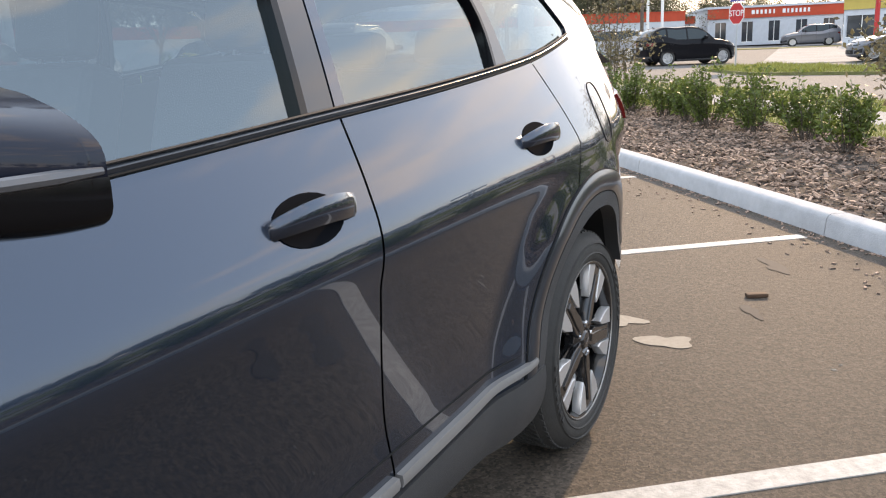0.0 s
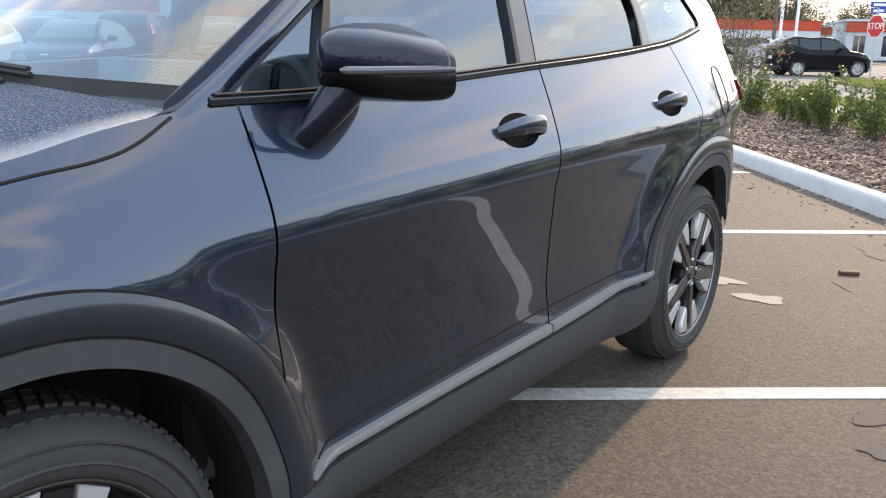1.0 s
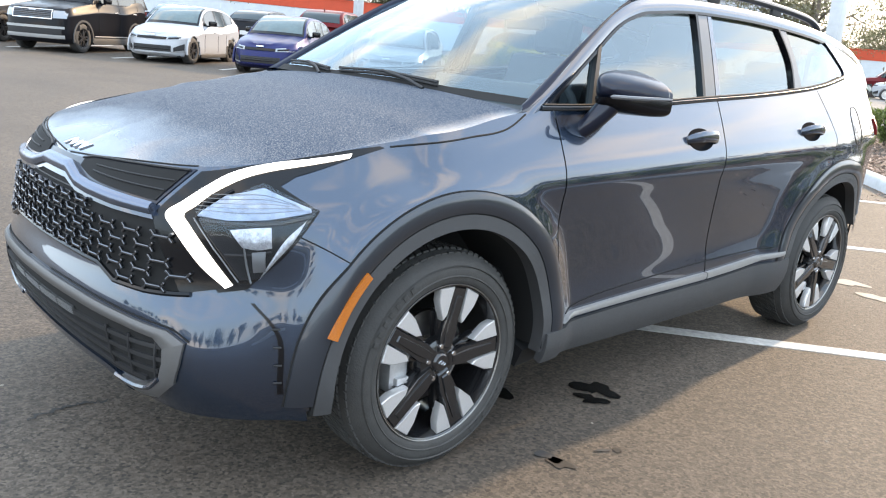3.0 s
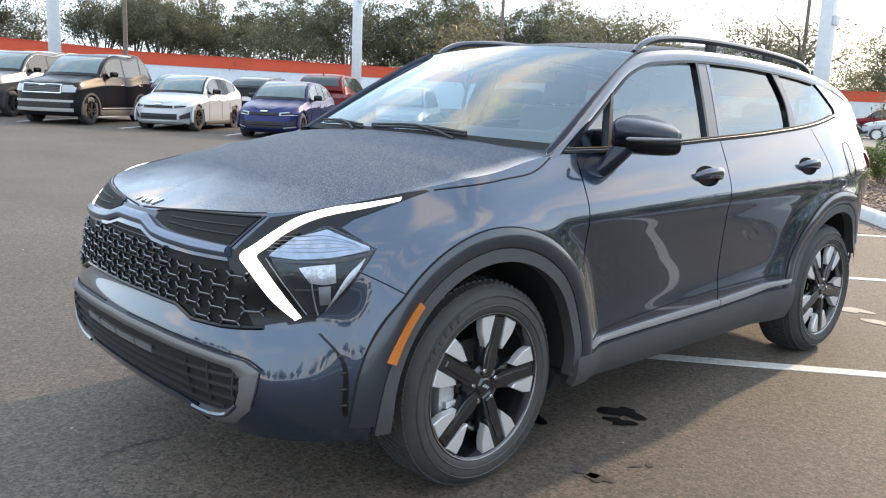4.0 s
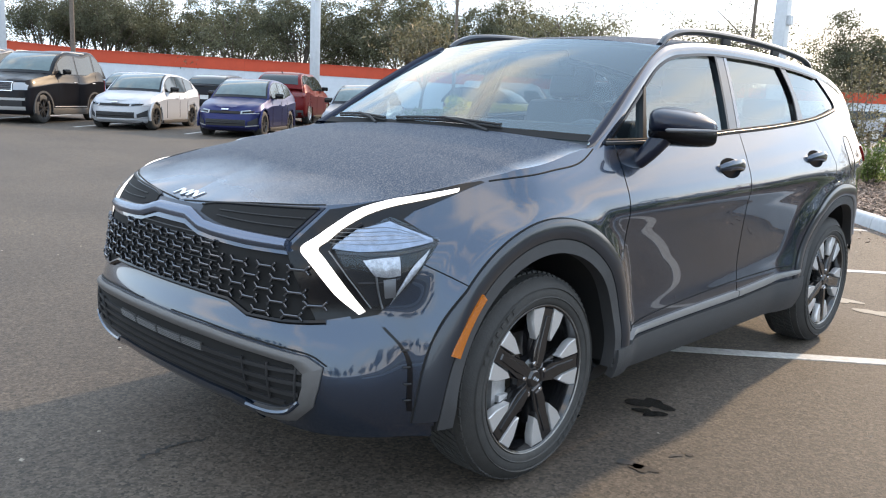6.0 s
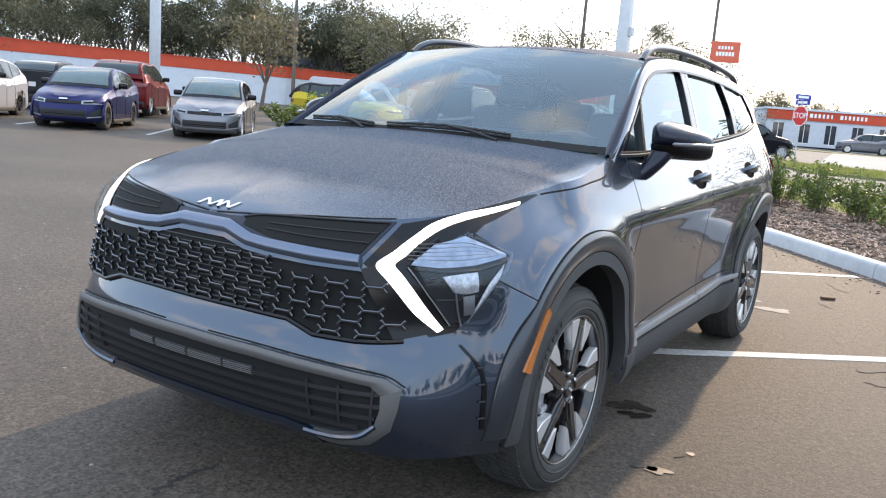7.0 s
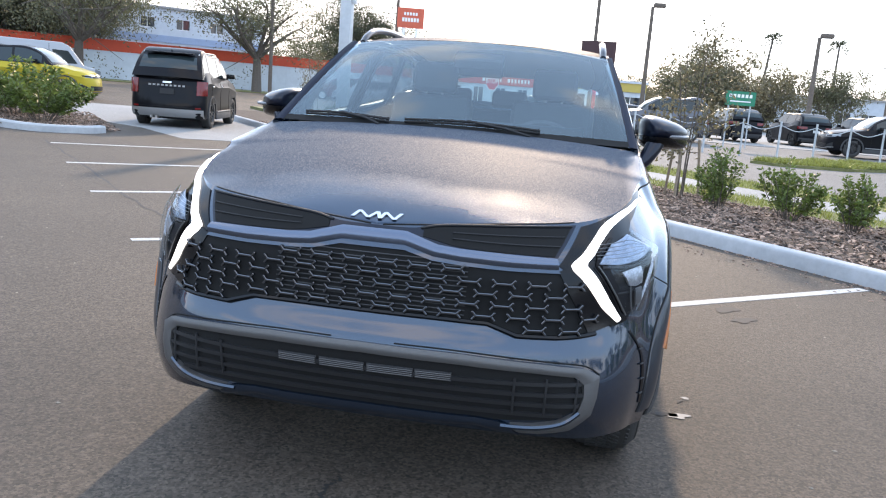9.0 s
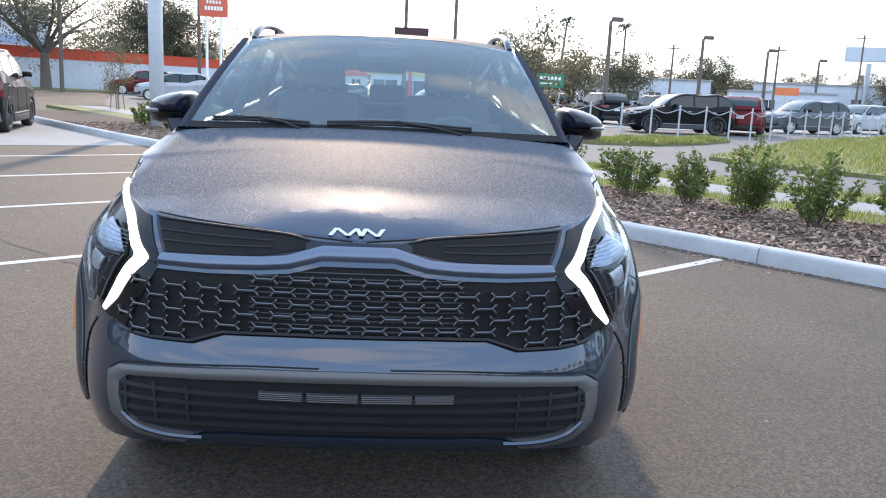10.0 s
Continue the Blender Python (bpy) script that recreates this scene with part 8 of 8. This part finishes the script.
for k0, (A, B, tops_) in enumerate(((WALL0, WALLM, ((0, 0.37, 0.5, 0.72, 1.0), (4.6, 3.75, 3.36, 3.24, 3.05))), (WALLM, WALL1, ((0, 1.0), (3.05, 3.05))))):
    wl_ = (B - A).length
    wd2 = (B - A).normalized()
    wall = tagged(new("wall_long" if k0 == 0 else "wall_far"), "long pale wall with an orange band along its top", "wall", kind="structure")
    wall.matrix_basis = Matrix.Translation((A.x, A.y, 0)) @ Matrix.Rotation(math.atan2(wd2.y, wd2.x), 4, "Z")
    seg = 12
    for k in range(seg):
        x0, x1 = wl_ * k / seg + 0.004, wl_ * (k + 1) / seg - 0.004
        h0, h1 = (float(np.interp(q / seg, *tops_)) for q in (k, k + 1))
        part("wall_panel", wall_block(x0, x1, 0.30, -0.4, -0.4, h0 - 0.68, h1 - 0.68), WHITEWALL, wall)
        part("wall_band", wall_block(x0, x1, 0.36, h0 - 0.68, h1 - 0.68, h0, h1), ORANGE, wall, "orange painted band")
        part("wall_coping", wall_block(x0 - 0.003, x1 + 0.003, 0.44, h0, h1, h0 + 0.06, h1 + 0.06), ORANGE, wall)


def house(name, label, at, rz, size, storeys, cols_, material, band=None, band_h=0.9, roof_over=0.15, door_every=0, win=(1.1, 0.9), sill_h=1.0):
    """A plain box of a building whose front faces local -y, with real window openings set back."""
    h = thing(name, label, "building", pose(*at, 0, 0, rz))
    w, d, ht = size
    st = ht / storeys
    # front built as strips round the openings
    cw = w / cols_
    for s in range(storeys):
        z0 = s * st
        zs, zt = z0 + sill_h, min(z0 + sill_h + win[1], z0 + st - 0.2)
        box_part("wall", (w, 0.25, zs - z0), (0, 0.125, (z0 + zs) / 2), material, h)
        box_part("wall", (w, 0.25, z0 + st - zt), (0, 0.125, (zt + z0 + st) / 2), material, h)
        for c in range(cols_):
            x = -w / 2 + cw * (c + 0.5)
            box_part("wall_pier", ((cw - win[0]) / 2, 0.25, zt - zs), (x - win[0] / 2 - (cw - win[0]) / 4, 0.125, (zs + zt) / 2), material, h)
            box_part("wall_pier", ((cw - win[0]) / 2, 0.25, zt - zs), (x + win[0] / 2 + (cw - win[0]) / 4, 0.125, (zs + zt) / 2), material, h)
            wn_ = box_part("window", (win[0], 0.06, zt - zs), (x, 0.16, (zs + zt) / 2), DARKPANE, h)
            box_part("frame", (0.05, 0.05, zt - zs), (0, -0.045, 0), SIGNWHITE, wn_)
            box_part("frame", (win[0], 0.05, 0.05), (0, -0.045, -(zt - zs) / 2 + 0.025), SIGNWHITE, wn_)
    box_part("wall", (0.25, d, ht), (-w / 2 + 0.125, d / 2 + 0.13, ht / 2), material, h)
    box_part("wall", (0.25, d, ht), (w / 2 - 0.125, d / 2 + 0.13, ht / 2), material, h)
    box_part("wall", (w, 0.25, ht), (0, d + 0.2, ht / 2), material, h)
    box_part("roof", (w + 2 * roof_over, d + 0.6, 0.18), (0, d / 2 + 0.1, ht + 0.09), SATIN if band is None else material, h)
    if band is not None:
        box_part("fascia", (w + 0.06, 0.10, band_h), (0, -0.055, ht - band_h / 2 + 0.1), band, h)
    return h


# the low white store across the junction, its front broken by doors
store = house("store_building", "low white building with an orange fascia across the junction", (-8.6, 77.6, 0.2), 20, (11.0, 12.0, 3.1), 1, 5, WHITEWALL, ORANGE, 0.95, win=(0.9, 1.7), sill_h=0.25)
for k, wd_ in enumerate((0.42, 0.30, 0.30, 0.30, 0.30, 0.20)):
    box_part("letter_bar", (wd_ * 0.6, 0.03, 0.34), (-1.7 + k * 0.34 - 0.1, -0.125, 2.72), SIGNWHITE, store)
for k, wd_ in enumerate((0.40, 0.24, 0.30, 0.26, 0.30, 0.30, 0.28)):
    box_part("letter_bar", (wd_ * 0.6, 0.03, 0.34), (0.7 + k * 0.33, -0.125, 2.72), SIGNWHITE, store)
# its lower wing towards the long wall
house("store_wing", "low pale wing with an orange fascia", (-21.5, 71.5, 0.2), 22, (15.0, 6.0, 2.6), 1, 5, WHITEWALL, ORANGE, 0.7, win=(1.2, 1.2), sill_h=0.6)
house("pale_house", "pale two-storey house with a blue band", (-36.5, 56.0, 0.6), 50, (26.0, 9.0, 5.6), 2, 9, WHITEWALL, None, win=(1.1, 0.8), sill_h=1.25)
ph = bpy.data.objects["pale_house"]
box_part("band", (26.04, 0.06, 0.55), (0, -0.035, 3.25), BLUEBAND, ph)
house("shop_building", "low shop with a yellow fascia beyond the parked cars", (0.95, 66.5, 0.0), 2, (7.0, 9.0, 3.2), 1, 3, WHITEWALL, YELLOWBAND, 0.8, win=(2.0, 1.5), sill_h=0.6)
house("far_building", "far pale flat-roofed building", (31.0, 108.0, 0.0), -10, (20.0, 9.0, 4.2), 1, 7, WHITEWALL, None, win=(1.6, 1.3), sill_h=1.2)
house("far_building", "far pale flat-roofed shed", (62.0, 104.0, 0.0), -24, (30.0, 9.0, 4.4), 1, 8, WHITEWALL, None, win=(1.6, 1.3), sill_h=1.4)
house("far_building", "far low pale building", (46.0, 96.0, 0.0), -18, (12.0, 7.0, 3.0), 1, 4, WHITEWALL, None, win=(1.4, 1.2), sill_h=0.9)


def light_pole(name, label, x, y, h, r, square=True, head=True):
    z = float(rise(x))
    p = thing(name, label, "pole", pose(x, y, z))
    if square:
        bm = bmesh.new()
        box(bm, (2 * r, 2 * r, h), (0, 0, h / 2), 0.02)
        part("shaft", bm, POLEGREY, p)
        bm = bmesh.new()
        box(bm, (0.36, 0.36, 0.05), (0, 0, 0.03), 0.01)
        part("base_plate", bm, POLEGREY, p)
        box_part("pole_box", (0.10, 0.16, 0.22), (r + 0.05, 0, h * 0.62), POLEGREY, p)
    else:
        part("shaft", recalc(tube_points([(0, 0, 0), (0, 0, h)], [r, r * 0.7], 10)), POLEGREY, p)
    if head:
        bm = bmesh.new()
        box(bm, (0.34, 0.6, 0.12), (0, 0.5, h + 0.02), 0.04)
        part("lamp_head", bm, POLEGREY, p)
    return p


light_pole("light_pole", "grey square steel lighting pole beside the bed", -6.25, 18.9, 5.8, 0.15, head=False)
light_pole("light_pole", "grey square steel lighting pole behind the parked cars", -21.4, 15.9, 7.0, 0.13, head=False)
light_pole("light_pole", "grey square steel lighting pole at the lot's edge", -33.6, 9.6, 9.0, 0.20)


def cobra(x, y, h, out):
    p = thing("street_lamp", "tall grey street lamp with a drooping head", "street lamp", pose(x, y, 0), "street lamps")
    part("shaft", recalc(tube_points([(0, 0, 0), (0, 0, h * 0.5), (0, 0, h)], [0.20, 0.17, 0.13], 10)), WOODPOLE, p)
    part("arm", recalc(tube_points(smooth_path([(0, 0, h - 0.3), (out * 0.5, 0, h + 0.15), (out, 0, h + 0.2)], 4), 0.05, 8)), POLEGREY, p)
    bm = bmesh.new()
    box(bm, (0.95, 0.45, 0.36), (out + 0.05, 0, h + 0.12), 0.16, 3)
    part("lamp_head", bm, WOODPOLE, p)


for x, y, h in ((16.0, 62.0, 7.3), (27.7, 74.0, 7.2), (39.2, 86.0, 7.1), (51.0, 98.0, 7.0), (4.1, 64.0, 9.0)):
    cobra(x, y, h, 0.45)


def wood_pole(x, y, h, r=0.13, z=None):
    p = thing("utility_pole", "weathered timber utility pole", "pole", pose(x, y, float(rise(x)) if z is None else z), "utility poles")
    part("shaft", recalc(tube_points([(0, 0, 0), (0.03, 0, h)], [r, r * 0.75], 10)), WOODPOLE, p)
    box_part("crossarm", (1.8, 0.09, 0.11), (0, 0, h - 0.4), WOODPOLE, p)


for x, y, h in ((-41.8, 15.8, 12), (-21.0, 50.0, 12), (-37.0, 39.5, 12), (-14.5, 58.0, 12), (0.15, 48.0, 11), (28.5, 85.0, 7.3), (37.6, 80.0, 7.3), (51.8, 90.0, 9.7)):
    wood_pole(x, y, h)


def flat_text(body, size, parent, at, rz, material, rx=90):
    """Raised lettering from the built-in font, turned into a mesh."""
    cu = bpy.data.curves.new("lettering", "FONT")
    cu.body, cu.size, cu.align_x, cu.align_y, cu.extrude = body, size, "CENTER", "CENTER", 0.004
    tmp = bpy.data.objects.new("lettering_curve", cu)
    scene.collection.objects.link(tmp)
    bpy.context.view_layer.update()
    me = bpy.data.meshes.new_from_object(tmp.evaluated_get(bpy.context.evaluated_depsgraph_get()))
    bpy.data.objects.remove(tmp)
    me.materials.clear()
    me.materials.append(material)
    ob = new("lettering", me)
    ob.parent = parent
    ob.matrix_basis = pose(*at, rx, 0, rz)
    return ob


# stop sign at the corner, facing the car park's exit road
stop = thing("stop_sign", "red octagonal stop sign on a steel post under blue street blades", "sign", pose(-3.8, 32.2, 0.05, 0, 0, -38))
part("post", recalc(tube_points([(0, 0.03, 0), (0, 0.03, 2.55)], 0.03, 8)), POLEGREY, stop)
o = [(0.41 * math.cos(radians(22.5 + 45 * k)), 0.41 * math.sin(radians(22.5 + 45 * k))) for k in range(8)]
v, f = prism(o, 0, 0.012, 0.003)
pl = part("border", recalc((v, f)), SIGNWHITE, stop)
pl.matrix_basis = Matrix.Translation((0, 0, 1.93)) @ Matrix.Rotation(-math.pi / 2, 4, "Z")
v, f = prism([(a * 0.93, b * 0.93) for a, b in o], 0.010, 0.016, 0.002)
pl = part("plate", recalc((v, f)), SIGNRED, stop)
pl.matrix_basis = Matrix.Translation((0, 0, 1.93)) @ Matrix.Rotation(-math.pi / 2, 4, "Z")
flat_text("STOP", 0.30, stop, (0, -0.020, 1.93), 0, SIGNWHITE)
for rz_ in (0, 90):
    bl = box_part("name_blade", (0.75, 0.015, 0.20), (0, 0.03, 2.45 + rz_ / 450), SIGNBLUE, stop, rz_)
    box_part("letter_bar", (0.50, 0.004, 0.09), (0, -0.010, 0), SIGNWHITE, bl)

grn = thing("street_sign", "green street-name sign on two posts across the road", "sign", pose(6.3, 32.0, 0.03, 0, 0, 12))
for x in (-0.45, 0.45):
    part("post", recalc(tube_points([(x, 0.03, 0), (x, 0.03, 2.2)], 0.03, 8)), POLEGREY, grn)
box_part("plate", (1.22, 0.02, 0.56), (0, 0, 1.98), SIGNGREEN, grn)
for k in range(6):
    box_part("letter_bar", (0.11, 0.008, 0.13), (-0.42 + 0.165 * k, -0.014, 2.08), SIGNWHITE, grn)
box_part("letter_bar", (0.85, 0.008, 0.05), (0, -0.014, 1.86), SIGNWHITE, grn)

brd = thing("sign_board", "dark maroon sign board on a red post", "sign", pose(0.45, 39.2, 0.0, 0, 0, -8))
box_part("board", (1.70, 0.16, 1.05), (0, 0, 3.88), SIGNDARK, brd)
part("post", recalc(tube_points([(0, 0.02, 0), (0, 0.02, 3.4)], 0.09, 10)), SIGNRED, brd, "red painted post")

stg = thing("storage_sign", "orange sign panel on two pale posts", "sign", pose(-12.7, 54.6, 0.1, 0, 0, 12))
box_part("board", (1.85, 0.2, 1.35), (0, 0, 6.15), mat("orange sign panel", (0.60, 0.11, 0.055), 0.5, grain=0.04, scale=4), stg)
for x in (-0.45, 0.45):
    part("post", recalc(tube_points([(x, 0, 0), (x, 0, 5.5)], 0.09, 8)), SIGNWHITE, stg)
for k in range(5):
    box_part("letter_bar", (0.13, 0.02, 0.20), (-0.40 + 0.2 * k, -0.11, 6.42), SIGNWHITE, stg)
for k in range(6):
    box_part("letter_bar", (0.15, 0.02, 0.26), (-0.50 + 0.2 * k, -0.11, 6.02), SIGNWHITE, stg)

bbd = thing("billboard", "grey billboard on a tall steel post", "billboard", pose(60.7, 104.0, 0, 0, 0, -24))
box_part("panel", (6.0, 0.4, 1.9), (0, 0, 8.5), POLEGREY, bbd)
box_part("poster", (5.6, 0.05, 1.6), (0, -0.22, 8.5), WHITEWALL, bbd)
part("post", recalc(tube_points([(0, 0, 0), (0, 0, 7.4)], 0.35, 10)), POLEGREY, bbd)
osg = thing("shop_sign", "small orange shop sign by the far lot", "sign", pose(40.7, 84.0, 0, 0, 0, -20))
box_part("board", (2.6, 0.2, 0.8), (0, 0, 2.95), mat("bright orange sign", (0.65, 0.17, 0.05), 0.5), osg)
part("post", recalc(tube_points([(0, 0, 0), (0, 0, 2.6)], 0.12, 8)), POLEGREY, osg)

# chain fence: steel posts with a sagging chain
fence = thing("chain_fence", "row of thin steel posts joined by a sagging chain", "fence")
pts = smooth_path([(2.0, 26.6), (6.1, 25.9), (10.5, 26.9), (14.2, 28.6), (18.0, 31.2), (24.0, 36.5), (31, 42)], 12)
ds = np.concatenate([[0], np.cumsum(np.linalg.norm(np.diff(pts, axis=0), axis=1))])
tops = []
for k, s in enumerate(np.arange(0, ds[-1], 1.2)):
    x, y = (float(np.interp(s, ds, pts[:, i])) for i in (0, 1))
    part("post", recalc(tube_points([(x, y, 0), (x, y, 1.25)], 0.035, 8)), POLEGREY, fence)
    tops.append((x, y))
for (x0, y0), (x1, y1) in zip(tops[:-1], tops[1:]):
    part("chain", recalc(tube_points(smooth_path([(x0, y0, 1.12), ((x0 + x1) / 2, (y0 + y1) / 2, 0.95), (x1, y1, 1.12)], 4), 0.014, 5)), POLEGREY, fence)
